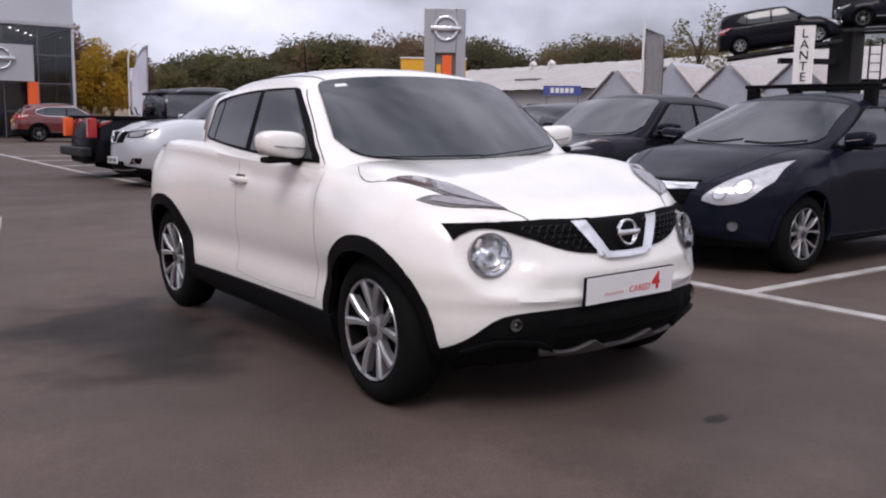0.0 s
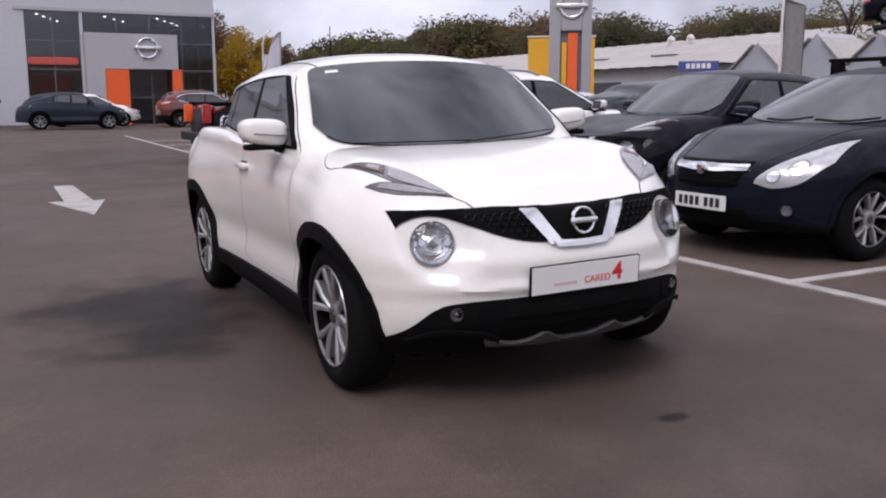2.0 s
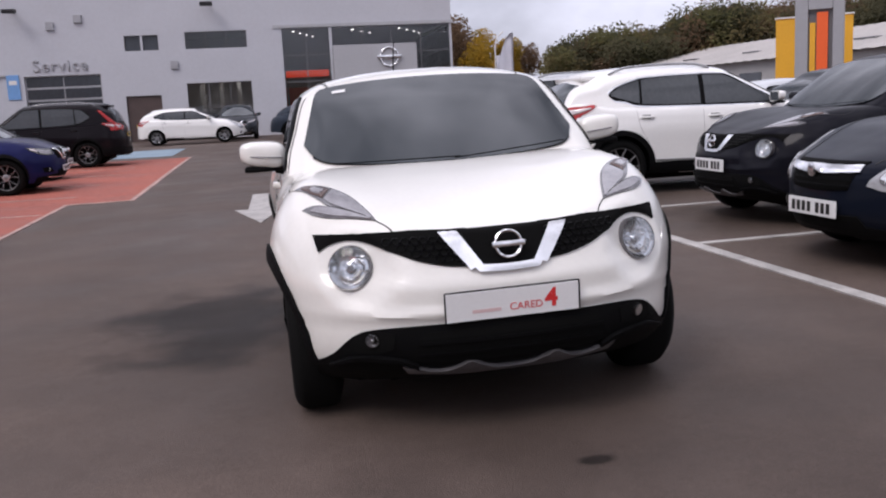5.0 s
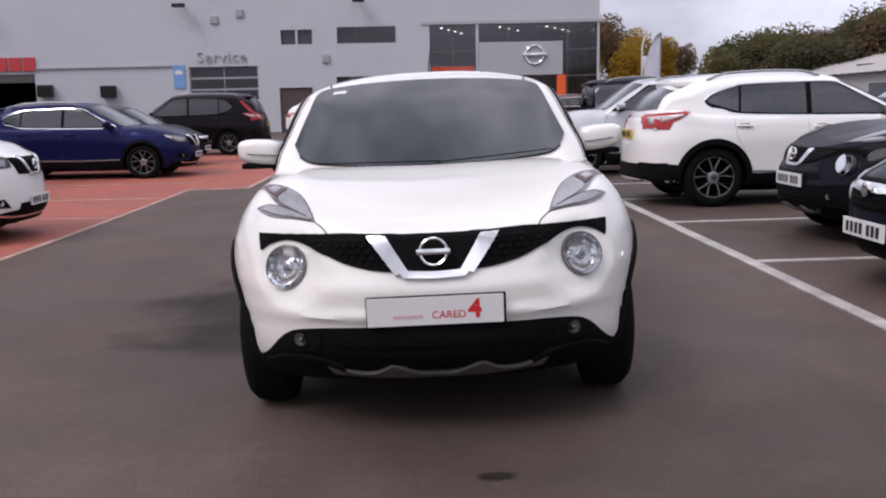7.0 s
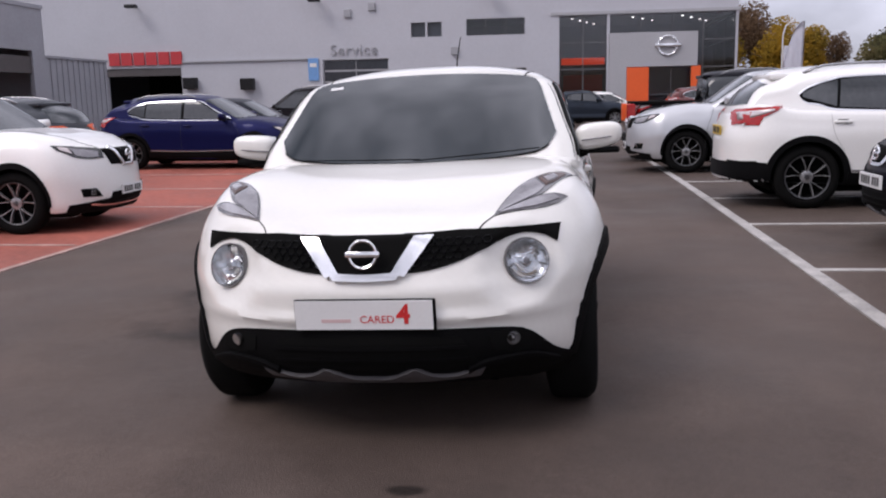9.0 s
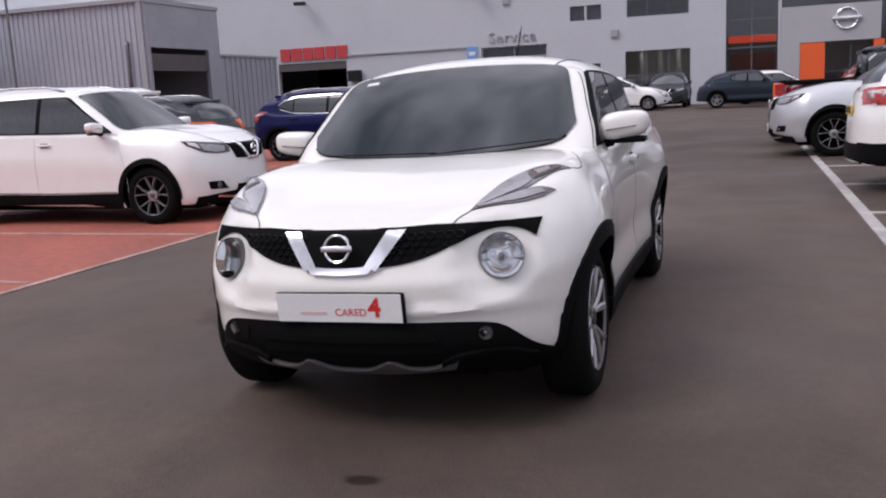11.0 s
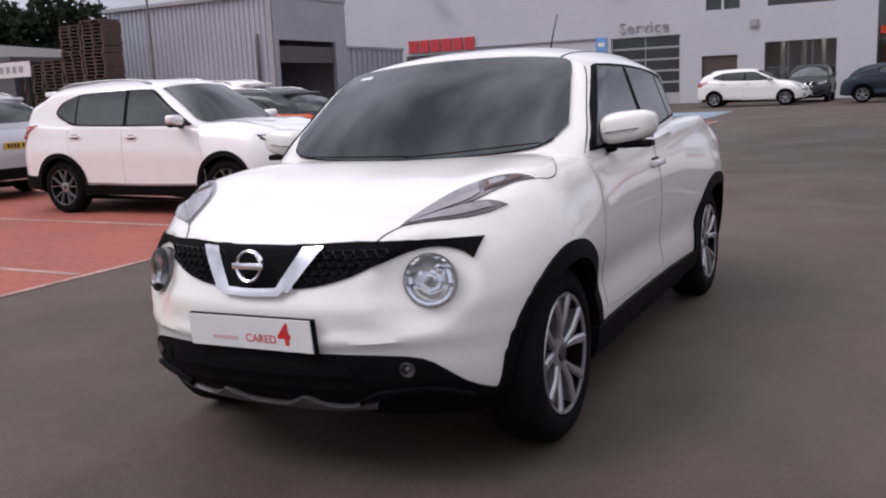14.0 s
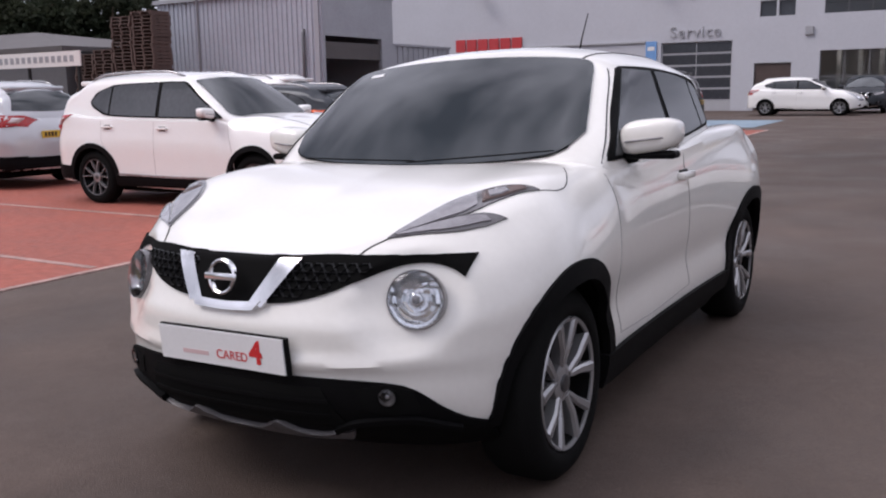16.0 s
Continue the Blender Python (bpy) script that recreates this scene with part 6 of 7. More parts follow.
# more parked cars
def pickup(m, label):
    car = saloon("pickup_truck", m, "black", label, L=5.2, W=0.92, H=1.80, wb=3.15, fo=0.9, hood=(0.95, 1.16), cowl=1.3, roof=(1.95, 3.60), tail_z=1.2, belt=1.14, deck=1.14, yback=3.75, tail=0.3,
                 wheel_R=0.38, rim=0.24, rails=True, third=False, group="cars in the bays", plates=False)
    for s in (1, -1):
        box_part("tail_lamp", (s * 0.84 - 0.08, 5.06, 0.78, s * 0.84 + 0.08, 5.225, 1.15), M["orange" if s > 0 else "tail"], car, "tall orange-red tail lamp", bevel=0.02)
        box_part("bed_rail", (s * 0.84 - 0.05, 3.7, 1.12, s * 0.84 + 0.05, 5.12, 1.2), M["plastic"], car, bevel=0.02)
    box_part("rear_bumper", (-0.85, 5.15, 0.42, 0.85, 5.32, 0.6), M["steel"], car, bevel=0.03)
    return car


pickup(on_ground(5.9 + 5.2, 18.3, 90, 5.2), "black double cab pickup parked tail out with an orange tail lamp")
park("hatch", "hatchback_car", 8.3, 24.8, -90, "silver", "silver hatchback parked nose out in a far bay", group="cars in the bays")
park("hatch", "hatchback_car", 9.4, 28.8, -90, "white2", "white hatchback parked nose out in a far bay", group="cars in the bays")
park("mid_suv", "suv_car", 8.9 + 4.37, 39.6, 90, "red", "dark red SUV parked tail out near the showroom", group="cars in the bays")
park("hatch", "hatchback_car", -1.3, 20.9, 90, "navy", "navy hatchback on the red surfacing", group="display cars")
park("tall_suv", "suv_car", -5.2, 25.4, -90, "maroon", "near-black maroon SUV parked tail out with tall tail lamps", group="display cars", H=1.75, high_lamp=True)
park("mid_suv", "suv_car", -7.65, 13.4, -90, "grey", "dark grey SUV parked tail out between two display cars", group="display cars", tail_mat="orange", trim=False)
park("tall_suv", "suv_car", -11.2, 9.6, -90, "silver", "silver SUV with a yellow rear plate parked tail out", group="display cars")
park("tall_suv", "suv_car", -11.6, 16.6, -90, "white2", "white SUV parked behind the display cars", group="display cars", H=1.8)
park("mid_suv", "suv_car", 1.95, 39.9, 0, "grey", "dark grey SUV facing out by the showroom window", group="cars by the showroom")
crossover("crossover_car", on_ground(7.45, 38.4, 90, 4.09), "teal", "dark blue-grey compact crossover parked along the showroom", False, "cars by the showroom")
park("hatch", "hatchback_car", 8.6, 42.0, 90, "white2", "small white hatchback by the entrance", group="cars by the showroom")
park("hatch", "hatchback_car", 13.6, 9.9, 90, "grey", "dark grey hatchback in the bay row behind", group="cars behind the bays")
park("mid_suv", "suv_car", 17.4, 13.2, 90, "black", "black crossover in the bay row behind", group="cars behind the bays")
park("hatch", "hatchback_car", 17.0, 17.6, 90, "silver", "silver hatchback in the bay row behind", group="cars behind the bays")

# ---- yard on the left ----
def piece_mesh(name, dims):
    b = bmesh.new()
    bm_box(b, *dims)
    return finish(b, name, M["wood"])


deck_mesh, stringer_mesh, foot_mesh = piece_mesh("deck_board", (-0.5, -0.05, 0.122, 0.5, 0.05, 0.144)), piece_mesh("stringer", (-0.07, -0.6, 0.10, 0.07, 0.6, 0.122)), piece_mesh("foot_board", (-0.5, -0.05, 0.0, 0.5, 0.05, 0.10))


def pallet(m):
    p = tagged(new("pallet"), "weathered brown wooden pallet in a tall stack", "pallet", "stacked pallets")
    p.matrix_world = m
    for mesh, name, spots in ((deck_mesh, "deck_board", [(0, -0.55 + 0.22 * k) for k in range(6)]), (stringer_mesh, "stringer", [(-0.43, 0), (0, 0), (0.43, 0)]), (foot_mesh, "foot_board", [(0, -0.55), (0, 0), (0, 0.55)])):
        for x, y in spots:
            o = new(name, mesh)
            o.parent = p
            o.matrix_local = pose(x, y, 0)


for c, high in enumerate((33, 32, 23, 22)):
    for k in range(high):
        pallet(pose(-23.92 - c * 1.26 + random.uniform(-0.03, 0.03), 27.2 + random.uniform(-0.04, 0.04), k * 0.1455, 0, 0, 90 + random.uniform(-1.5, 1.5)))
s = thing("banner_board", None, "long white board with a row of dark lettering bars", "sign")
BX, BYY, BZ = -31.05, 24.0, 2.57
box_part("board", (BX, BYY, BZ, BX + 6.6, BYY + 0.06, BZ + 0.59), M["sign_white"], s)
for k in range(16):
    box_part("letter_bar", (BX + 0.3 + k * 0.38, BYY - 0.012, BZ + 0.17, BX + 0.52 + k * 0.38, BYY - 0.003, BZ + 0.42), M["sign_grey"], s)
for x in (BX + 0.2, BX + 3.2, BX + 6.3):
    box_part("post", (x, BYY + 0.062, 0, x + 0.1, BYY + 0.16, BZ + 0.5), M["steel"], s)
b = thing("low_building", None, "low dark building with a hipped grey roof", "building")
box_part("wall", (-50, 26.6, 0, -28.8, 38, 3.35), M["frame"], b)
bm = bmesh.new()
eave = [bm.verts.new(v) for v in ((-50.4, 26.2, 3.36), (-28.4, 26.2, 3.36), (-28.4, 38.4, 3.36), (-50.4, 38.4, 3.36))]
gutter = [bm.verts.new(v) for v in ((-50.4, 26.2, 3.58), (-28.4, 26.2, 3.58), (-28.4, 38.4, 3.58), (-50.4, 38.4, 3.58))]
ridge = [bm.verts.new(v) for v in ((-50.4, 32.3, 4.9), (-38.5, 32.3, 4.9))]
bm.faces.new(eave[::-1])
for i in range(4):
    bm.faces.new((eave[i], eave[(i + 1) % 4], gutter[(i + 1) % 4], gutter[i]))
bm.faces.new((gutter[0], gutter[1], ridge[1], ridge[0]))
bm.faces.new((gutter[1], gutter[2], ridge[1]))
bm.faces.new((gutter[2], gutter[3], ridge[0], ridge[1]))
bm.faces.new((gutter[3], gutter[0], ridge[0]))
part("roof", bm, M["shutter"], b, "grey hipped sheet roof")
d = thing("downpipe", pose(-17.8, SY + 0.1, 0), "dark plastic downpipe on the ribbed shed side", "pipe")
bm = bmesh.new()
bm_tube(bm, [(0, 0.05, 3.9), (0, -0.02, 3.75), (0, -0.02, 0.0)], 0.07)
part("pipe", bm, M["frame"], d, smooth=True)
p = thing("floodlight_mast", pose(-21.6, 27.6, 0), "thin grey mast in front of the shed", "mast")
bm = bmesh.new()
bm_tube(bm, [(0, 0, 0), (0, 0, 9)], 0.05)
part("pole", bm, M["frame"], p)
p = thing("floodlight_mast", pose(-41.3, 43.1, 0), "tall mast with two floodlights behind the shed", "mast")
bm = bmesh.new()
bm_tube(bm, [(0, 0, 0), (0, 0, 8.7)], 0.07)
part("pole", bm, M["frame"], p)
for s in (-0.5, 0.5):
    box_part("lamp_head", (s - 0.4, -0.3, 8.55, s + 0.4, 0.2, 8.8), M["steel"], p, bevel=0.04)

# ---- right background ----
pyl = thing("sign_pylon", pose(25.5, 32.6, 0.12, 0, 0, -38), "tall grey sign pylon with an orange band and a ring emblem", "sign")
box_part("casing", (-0.92, -0.2, 0, -0.42, 0.2, 6.1), M["sign_grey"], pyl, bevel=0.03)
box_part("casing", (0.5, -0.2, 0, 0.92, 0.2, 6.1), M["sign_grey"], pyl, bevel=0.03)
box_part("sign_face", (-0.415, -0.22, 4.15, 0.495, 0.2, 6.1), M["sign_grey"], pyl, bevel=0.03)
box_part("back_panel", (-0.415, 0.0, 0, 0.495, 0.1, 4.145), M["frame"], pyl)
box_part("orange_band", (-0.1, -0.16, 1.0, 0.32, -0.005, 4.05), M["orange"], pyl)
box_part("yellow_band", (-0.36, -0.14, 1.0, -0.15, -0.005, 3.65), M["yellow"], pyl)
bm = bmesh.new()
bm_lathe(bm, [(0, 0.42), (-0.06, 0.44), (-0.08, 0.5), (-0.06, 0.56), (0, 0.58)], 36, "y", close=True)
bm_box(bm, -0.68, -0.1, -0.1, 0.68, -0.005, 0.1, 0.02)
e = part("emblem", bm, M["chrome"], pyl, "chrome ring emblem with a bar", smooth=True, angle=40)
e.location = (0.05, -0.225, 5.2)
yb = thing("yellow_building", pose(28.95, 38.45, 0.16, 0, 0, -34), "bright yellow clad box building", "building")
box_part("wall", (-1.55, 0, 0, 1.85, 4, 4.33), M["yellow"], yb)
box_part("roof", (-1.6, -0.05, 4.33, 1.9, 4.05, 4.4), M["sign_white"], yb)

ind = thing("industrial_building", None, "long low industrial building with a pale corrugated roof", "building")
box_part("wall", (44, 24, 0, 64, 130, 3.55), M["brick"], ind)
bm = bmesh.new()
for a_, z0, b_, z1 in ((43.4, 3.55, 54, 6.1), (54, 6.1, 64.4, 3.55)):
    lo, hi = [], []
    for k in range(141):
        y, o = 22 + k * 0.78, 0.06 * (k % 2)
        lo.append(bm.verts.new((a_, y, z0 + o)))
        hi.append(bm.verts.new((b_, y, z1 + o)))
    for k in range(140):
        bm.faces.new((lo[k], lo[k + 1], hi[k + 1], hi[k]))
part("roof", bm, M["roof"], ind, "pale ribbed fibre cement roof")
for y in (50, 58, 66, 74, 86):
    box_part("rooflight", (47, y, 4.47, 49.5, y + 2.4, 4.6), M["frame"], ind)
for y in (56.1, 53.9):
    bm = bmesh.new()
    bm_tube(bm, [(52, y, 5.3), (52, y, 5.9), (51.95, y - 0.1, 6.12), (51.9, y - 0.35, 6.22), (51.85, y - 0.6, 6.12), (51.85, y - 0.7, 5.95)], 0.16)
    part("vent_pipe", bm, M["sign_white"], ind, "white swan neck vent pipe", smooth=True)
for k in range(12):
    box_part("window", (43.95, 28 + k * 8, 1.2, 43.99, 31.5 + k * 8, 2.6), M["window"], ind)
for k, (y, z) in enumerate(((32.1, 4.65), (28.4, 4.4), (24.6, 4.4), (36.0, 4.4))):
    g = thing("gabled_shed", None, "grey gabled workshop front with a pale roof", "building", "gabled sheds")
    bm = bmesh.new()
    f = [bm.verts.new((40.5, *q)) for q in ((y - 2.0, 0), (y + 2.0, 0), (y + 2.0, 2.75), (y, z), (y - 2.0, 2.75))]
    b = [bm.verts.new((43.3, v.co.y, v.co.z)) for v in f]
    bm.faces.new(f)
    bm.faces.new(b[::-1])
    for i in range(5):
        bm.faces.new((f[i], f[(i + 1) % 5], b[(i + 1) % 5], b[i]))
    part("wall", bm, M["shed"], g)
    bm = bmesh.new()
    for s in (-1, 1):
        bm_box(bm, 40.3, 0, 0, 43.35, 2.45, 0.08)
        vs = list(bm.verts)[-8:]
        ang = math.atan2(z - 2.75, 2.0)
        for v in vs:
            q = v.co.copy()
            v.co = Vector((q.x, y + s * (2.15 - q.y * math.cos(ang)), 2.68 + q.y * math.sin(ang) + q.z))
    part("roof", bm, M["roof"], g)
d = thing("dealer_sign", pose(40.8, 40.8, gz(40.8, 40.8), 0, 0, -45), "blue sign board with a pale lettering bar on posts", "sign")
box_part("board", (-1.17, -0.06, 2.86, 1.17, 0.06, 3.44), M["blue_sign"], d)
for k in range(5):
    box_part("letter_block", (-0.72 + k * 0.30, -0.075, 3.0, -0.50 + k * 0.30, -0.063, 3.3), M["sign_white"], d)
for x in (-1.0, 0.95):
    box_part("post", (x, -0.04, 0, x + 0.06, 0.04, 2.86), M["frame"], d)

f = thing("flag_pole", pose(32.45, 27.14, gz(32.45, 27.14), 0, 0, -50), "white pole with a hanging grey banner", "flag")
bm = bmesh.new()
bm_tube(bm, [(0, 0, 0), (0, 0, 5.75)], 0.055)
part("pole", bm, M["sign_white"], f)
bm = bmesh.new()
cols = [[bm.verts.new((0.08 + i * 0.075, 0.05 * math.sin(i * 0.9 + k * 0.3), 1.9 + k * 0.35 - 0.03 * i * (k == 10))) for k in range(11)] for i in range(12)]
for a, b in zip(cols, cols[1:]):
    for k in range(10):
        bm.faces.new((a[k], a[k + 1], b[k + 1], b[k]))
bmesh.ops.solidify(bm, geom=bm.faces[:], thickness=0.01)
part("banner", bm, M["flag_grey"], f, smooth=True)
bm = bmesh.new()
f = thing("feather_flag", pose(14.1, 41.0, gz(14.1, 41.0)), "tall pale lavender feather flag", "flag")
bm_tube(bm, [(0, 0, 0), (0, 0, 3.7), (0.1, 0, 4.1), (0.42, 0, 4.35)], 0.03)
part("pole", bm, M["sign_white"], f)
bm = bmesh.new()
cols = [[bm.verts.new((0.05 + i * 0.105, 0.05 * math.sin(i * 0.8 + k * 0.4), 0.8 + k * 0.35 + (0.0 if k < 8 else -0.009 * (8 - i) ** 2 * (k - 7)))) for k in range(11)] for i in range(9)]
for a, b in zip(cols, cols[1:]):
    for k in range(10):
        bm.faces.new((a[k], a[k + 1], b[k + 1], b[k]))
bmesh.ops.solidify(bm, geom=bm.faces[:], thickness=0.01)
part("sail", bm, M["flag"], f, smooth=True)

# raised display stand with two cars
st = thing("display_stand", pose(34.5, 18.8, 0), "black steel stand that lifts display cars, with a ladder", "stand")
box_part("column", (-0.45, -0.45, 0, 0.45, 0.45, 7.3), M["steel"], st)
for q in (0, 0.42):
    box_part("ladder_rail", (0.35 + q * 0.57, -0.75 - q * 0.82, 0, 0.40 + q * 0.57, -0.70 - q * 0.82, 4.6), M["steel"], st)
for k in range(13):
    bm = bmesh.new()
    bm_tube(bm, [(0.375, -0.725, 0.4 + k * 0.33), (0.615, -1.07, 0.4 + k * 0.33)], 0.018, 6)
    part("rung", bm, M["steel"], st)
decks = (pose(32.98, 18.1, 4.42, -8.5, 0, 35), pose(33.7, 18.9, 4.86, 2, 0, -145))
for m in decks:
    for x in (-0.72, 0.72):
        o = box_part("runner", (x - 0.14, 0.1, -0.10, x + 0.14, 4.1, -0.005), M["steel"], st)
        o.matrix_local = st.matrix_world.inverted() @ m
o = box_part("arm", (-0.58, 0.3, -0.16, 0.58, 0.6, -0.02), M["steel"], st)
o.matrix_local = st.matrix_world.inverted() @ decks[0]
o = box_part("arm", (-2.6, -0.15, 3.65, -0.41, 0.15, 3.85), M["steel"], st)
o.rotation_euler = (0, 0, radians(-35))
c = park("wide_hatch", "estate_car", 0, 0, 0, "black", "dark estate car raised nose up on the display stand", group="cars on the stand", plates=False, style="hatch", H=1.60, roof=(1.85, 4.05))
c.matrix_world = decks[0]
c = park("mid_suv", "suv_car", 0, 0, 0, "black", "dark crossover on the upper display deck", group="cars on the stand", plates=False)
c.matrix_world = decks[1]
t = thing("sign_totem", pose(26.88, 15.87, 0, 0, 0, -59), "upright white sign board with dark red capital letters", "sign")
box_part("board", (-0.29, -0.06, 2.55, 0.29, 0.06, 4.32), M["sign_white"], t)
box_part("post", (-0.05, -0.05, 0, 0.05, 0.05, 2.55), M["steel"], t)
for k, ch in enumerate("LANTE"):
    cu = bpy.data.curves.new("letter", "FONT")
    cu.body, cu.size, cu.extrude, cu.align_x = ch, 0.38, 0.008, "CENTER"
    tx = new("letter", cu)
    me = bpy.data.meshes.new_from_object(tx.evaluated_get(bpy.context.evaluated_depsgraph_get()))
    bpy.data.objects.remove(tx)
    me.materials.append(M["maroon"])
    lt = new("letter", me)
    lt.parent = t
    lt.matrix_local = pose(0, -0.07, 3.96 - k * 0.33, 90)


# ---- trees ----
def leaf_material(name, cols, scale=0.5):
    """Leaf colours that drift through the crown in patches, and a little from leaf to leaf."""
    m = bpy.data.materials.new(name)
    m.use_nodes = True
    n, l = m.node_tree.nodes, m.node_tree.links
    p = n["Principled BSDF"]
    g, r = n.new("ShaderNodeNewGeometry"), n.new("ShaderNodeValToRGB")
    r.color_ramp.elements[0].color, r.color_ramp.elements[1].color = (*cols[0], 1), (*cols[-1], 1)
    for i, c in enumerate(cols[1:-1]):
        r.color_ramp.elements.new((i + 1) / (len(cols) - 1)).color = (*c, 1)
    co, nz = n.new("ShaderNodeTexCoord"), n.new("ShaderNodeTexNoise")
    nz.inputs["Scale"].default_value, nz.inputs["Detail"].default_value = scale, 3
    l.new(co.outputs["Object"], nz.inputs["Vector"])
    sp, mx2 = n.new("ShaderNodeMapRange"), n.new("ShaderNodeMix")
    sp.inputs["From Min"].default_value, sp.inputs["From Max"].default_value = 0.33, 0.67
    l.new(nz.outputs[0], sp.inputs[0])
    mx2.inputs[0].default_value = 0.3
    l.new(sp.outputs[0], mx2.inputs[2])
    l.new(g.outputs["Random Per Island"], mx2.inputs[3])
    l.new(mx2.outputs[0], r.inputs[0])
    l.new(r.outputs[0], p.inputs["Base Color"])
    p.inputs["Roughness"].default_value = 0.75
    p.inputs["Specular IOR Level"].default_value = 0.15
    tl, mx = n.new("ShaderNodeBsdfTranslucent"), n.new("ShaderNodeMixShader")
    l.new(r.outputs[0], tl.inputs[0])
    mx.inputs[0].default_value = 0.45
    l.new(p.outputs[0], mx.inputs[1])
    l.new(tl.outputs[0], mx.inputs[2])
    l.new(mx.outputs[0], n["Material Output"].inputs["Surface"])
    return m


M["leaf_yellow"] = leaf_material("autumn_yellow_leaves", [(0.300, 0.165, 0.022), (0.440, 0.265, 0.026), (0.330, 0.220, 0.034), (0.130, 0.115, 0.034)])
M["leaf_olive"] = leaf_material("olive_leaves", [(0.092, 0.098, 0.042), (0.135, 0.128, 0.054), (0.165, 0.125, 0.060), (0.115, 0.110, 0.048)], 0.16)
M["leaf_brown"] = leaf_material("russet_leaves", [(0.120, 0.088, 0.058), (0.180, 0.112, 0.066), (0.150, 0.100, 0.062), (0.105, 0.084, 0.056)], 0.16)
M["leaf_dark"] = leaf_material("dark_green_leaves", [(0.060, 0.062, 0.036), (0.080, 0.080, 0.044), (0.105, 0.096, 0.054), (0.066, 0.066, 0.040)], 0.16)


M["leaf_pine"] = leaf_material("dark_pine_leaves", [(0.020, 0.028, 0.018), (0.030, 0.040, 0.024), (0.040, 0.046, 0.028), (0.024, 0.032, 0.020)])
M["hill"] = mat("wooded_hillside", (0.16, 0.12, 0.08), 0.9, 0, 0.55, 0.12, 1.0, 0.8)


def crown_leaves(verts, faces, cx, cy, cz, rx, rz, n, size, rng):
    """Scatters bent leaf clumps through uneven lobes."""
    lobes = [(rng.uniform(-0.6, 0.6) * rx, rng.uniform(-0.6, 0.6) * rx, rng.uniform(-0.55, 0.65) * rz, rng.uniform(0.35, 0.62)) for _ in range(9)]
    for _ in range(n):
        lx, ly, lz, lr = lobes[int(rng.random() * 9)]
        d = Vector((rng.gauss(0, 1), rng.gauss(0, 1), rng.gauss(0, 1))).normalized() * (rng.random() ** 0.4)
        p = Vector((cx + lx + d.x * lr * rx, cy + ly + d.y * lr * rx, cz + lz + d.z * lr * rz))
        u = Vector((rng.gauss(0, 1), rng.gauss(0, 1), rng.gauss(0, 0.7))).normalized()
        v = u.orthogonal().normalized()
        s = size * rng.uniform(0.5, 1.3)
        k = len(verts)
        w = u.cross(v) * s * 0.35
        verts += [p - u * s, p + v * s * 0.6 + w, p + u * s, p - v * s * 0.6 + w]
        faces += [(k, k + 1, k + 2), (k, k + 2, k + 3)]


def tree(x, y, h, r, leaf, label, n=1500, size=0.16, seed=0, name="tree", bare=0.0):
    rng = random.Random(seed)
    t = thing(name, pose(x, y, gz(x, y)), label, "tree")
    bm = bmesh.new()
    bm_tube(bm, [(0, 0, 0), (0.05, 0.03, h * 0.25), (-0.04, 0.05, h * 0.5), (0.03, 0, h * 0.8)], [0.03 * h, 0.024 * h, 0.016 * h, 0.005 * h], 8)
    for k in range(9):
        a, z = rng.uniform(0, 6.28), h * rng.uniform(0.25, 0.7)
        e = Vector((math.cos(a) * r * 0.75, math.sin(a) * r * 0.75, z + h * rng.uniform(0.1, 0.28)))
        bm_tube(bm, [(0, 0, z), tuple(Vector((0, 0, z)).lerp(e, 0.5) + Vector((0, 0, h * 0.03))), tuple(e)], [0.011 * h, 0.007 * h, 0.002 * h], 6)
    part("trunk", bm, M["bark"], t, smooth=True)
    verts, faces = [], []
    crown_leaves(verts, faces, 0, 0, h * 0.62, r, h * 0.40, n, size, rng)
    me = bpy.data.meshes.new("crown")
    me.from_pydata(verts, [], faces)
    me.materials.append(M[leaf])
    c = new("crown", me)
    c.parent = t
    return t


tree(17.5, 64.5, 7.7, 2.3, "leaf_brown", "tall russet brown autumn tree beside the showroom", 7500, 0.12, 1)
tree(20.7, 66, 6.1, 2.3, "leaf_yellow", "small autumn tree with yellow leaves", 9000, 0.115, 2)
tree(18.0, 61.5, 5.2, 1.8, "leaf_yellow", "autumn tree with yellow and olive leaves", 6500, 0.115, 6)
tree(24.9, 72, 5.4, 1.3, "leaf_brown", "small russet autumn tree", 4000, 0.11, 3)
tree(15.0, 62, 6.4, 1.7, "leaf_yellow", "autumn tree with yellow leaves beside the showroom", 5500, 0.115, 4)
tree(47.2, 35.5, 8.2, 1.9, "leaf_olive", "thin half bare autumn tree", 1500, 0.12, 5)
for k, (x, y, h, r) in enumerate(((-41.8, 40, 7.9, 2.9), (-47, 38, 8.4, 3.3), (-51, 36, 8.6, 4.2), (-56, 33, 9.2, 4.5), (-47, 30, 6.6, 3.0))):
    tree(x, y, h, r, "leaf_pine", "dark green tree behind the yard", 7000, 0.24, 20 + k)

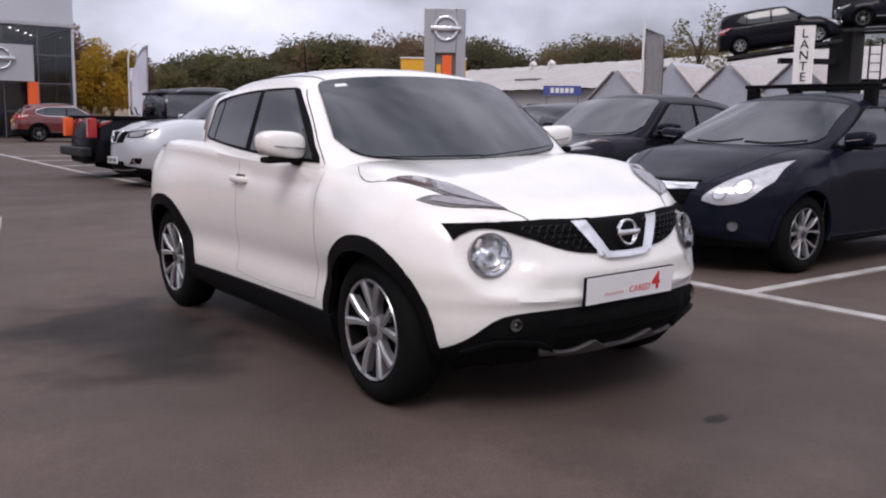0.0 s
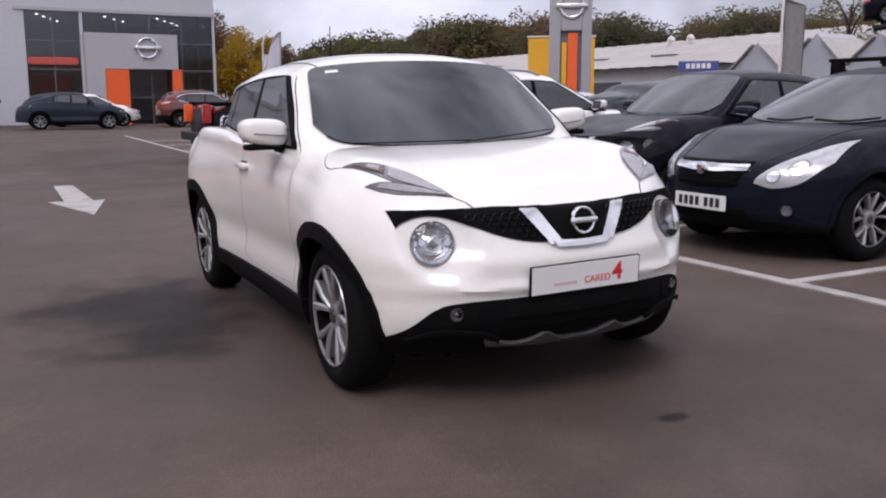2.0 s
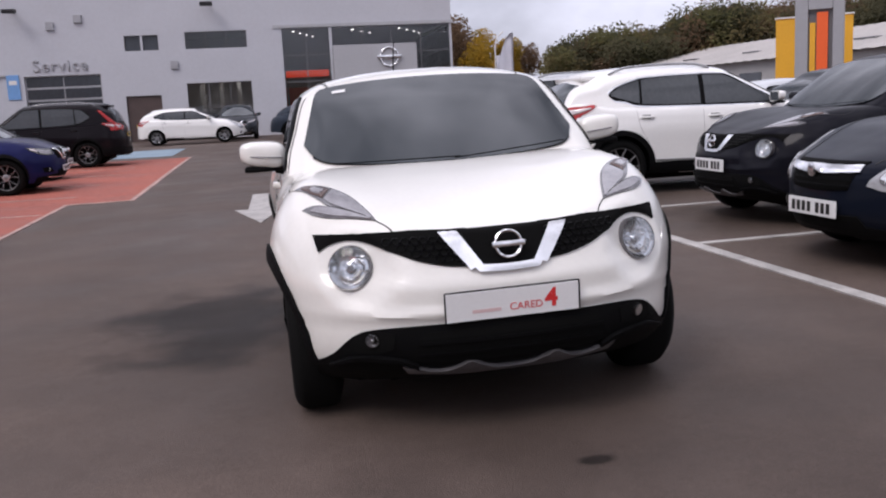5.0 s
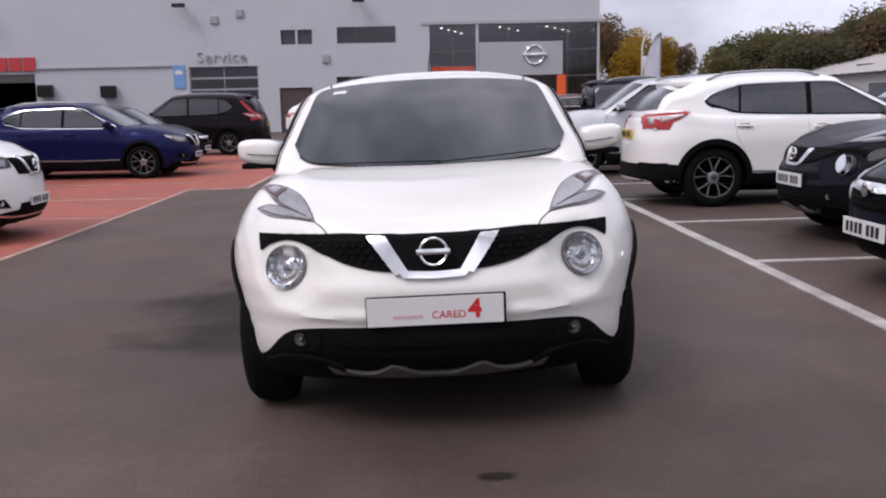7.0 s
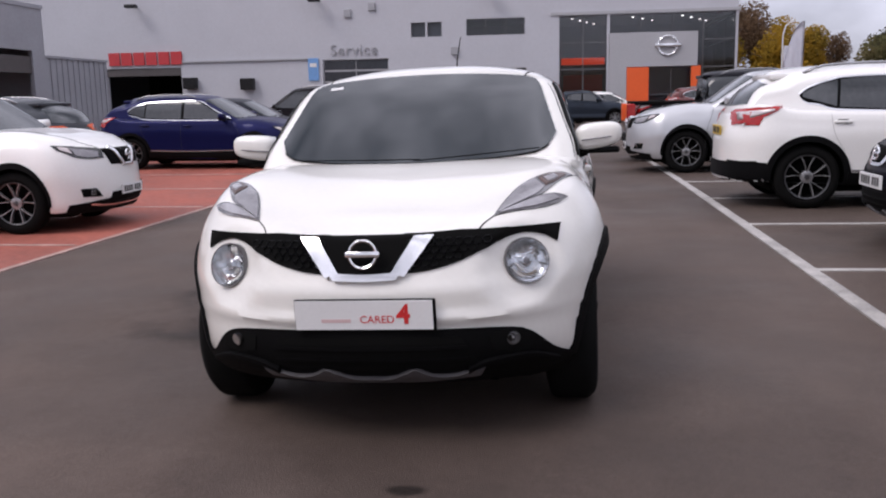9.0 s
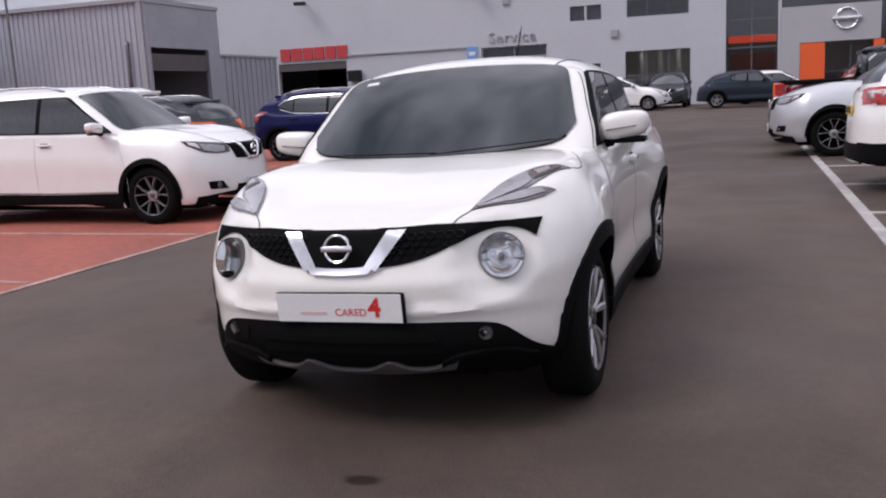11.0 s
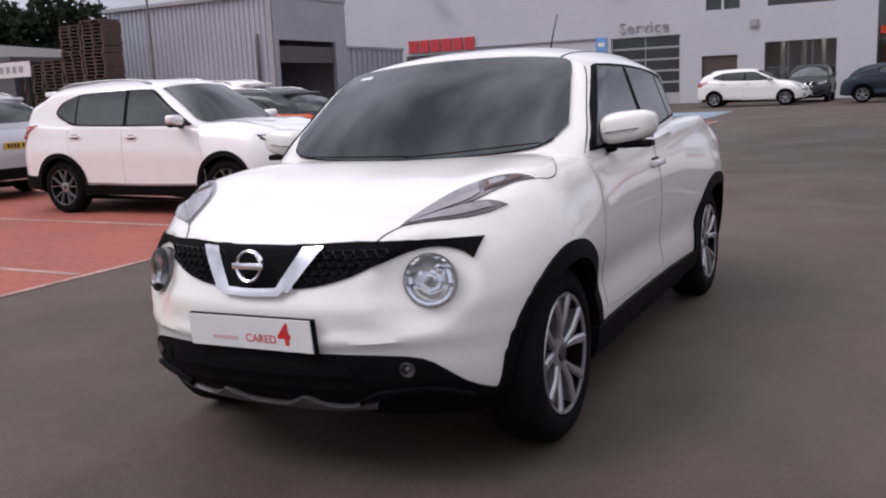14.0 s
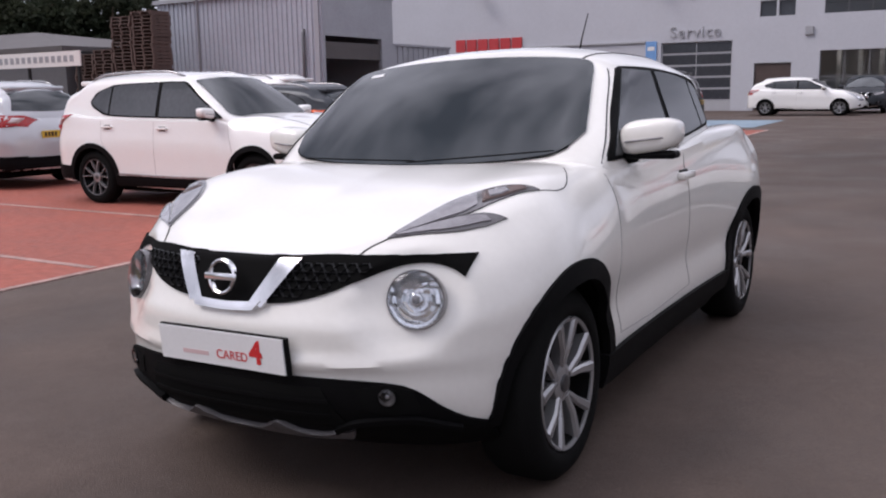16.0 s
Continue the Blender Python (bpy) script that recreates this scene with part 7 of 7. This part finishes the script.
# the far wooded ridge
for leaf, seed, name in (("leaf_olive", 31, "olive"), ("leaf_brown", 32, "russet"), ("leaf_dark", 33, "dark")):
    rng = random.Random(seed)
    verts, faces = [], []
    for k in range(64):
        az = radians(rng.uniform(19.0, 66))
        d = rng.uniform(108, 136)
        el = table([(15, 1.4), (17.2, 1.7), (18.3, 2.5), (20.2, 3.8), (22.2, 4.2), (25, 4.15), (28, 5.25), (32, 5.35), (37.7, 5.3), (41.3, 4.0), (45, 5.5), (51, 5.0), (66, 5.0)], math.degrees(az))
        top = 1.25 + d * math.tan(radians(el)) * rng.uniform(0.8, 1.0)
        crown_leaves(verts, faces, 3 + d * math.sin(az), d * math.cos(az), top * 0.6, rng.uniform(3.0, 5.5), top * 0.42, 2800, 0.25, rng)
    me = bpy.data.meshes.new("far_woods")
    me.from_pydata(verts, [], faces)
    me.materials.append(M[leaf])
    tagged(new("far_woods", me), "far wooded ridge in autumn colours", "woods", kind="stuff")
bm = bmesh.new()
prev = None
for k in range(60):
    az = radians(14 + k * 0.95)
    d = 142
    el = table([(15, 0.8), (17.2, 1.1), (18.3, 1.7), (20.2, 3.0), (22.2, 3.4), (25, 3.4), (28, 4.5), (32, 4.6), (37.7, 4.6), (41.3, 3.4), (45, 4.8), (51, 4.3), (70, 4.3)], math.degrees(az))
    z = 1.25 + d * math.tan(radians(el)) + 0.6 * noise.noise((k * 0.6, 0, 0))
    cur = [bm.verts.new((3 + q * math.sin(az), q * math.cos(az), h)) for q, h in ((d - 12, 0), (d, z), (d + 40, z + 1), (d + 60, 0))]
    if prev:
        for i in range(3):
            bm.faces.new((prev[i], prev[i + 1], cur[i + 1], cur[i]))
    prev = cur
solid("wooded_hill", bm, M["hill"], "low wooded hillside on the skyline", "hill", "stuff", smooth=True)
# unseen ring added behind the way to cut low sky light and darken reflections
bm = bmesh.new()
prev = None
for k in range(75):
    az = radians(66 + k * 3.2)
    h = 8.5 + 2.0 * noise.noise((k * 0.35, 3.0, 0))
    cur = [bm.verts.new((3 + q * math.sin(az), q * math.cos(az), z)) for q, z in ((78, 0), (86, h), (110, h + 1), (125, 0))]
    if prev:
        for i in range(3):
            bm.faces.new((prev[i], prev[i + 1], cur[i + 1], cur[i]))
    prev = cur
solid("sky_blocker_ring", bm, M["hill"], "unseen dark ring added behind the view to cut low sky light", "hill", "stuff", smooth=True)
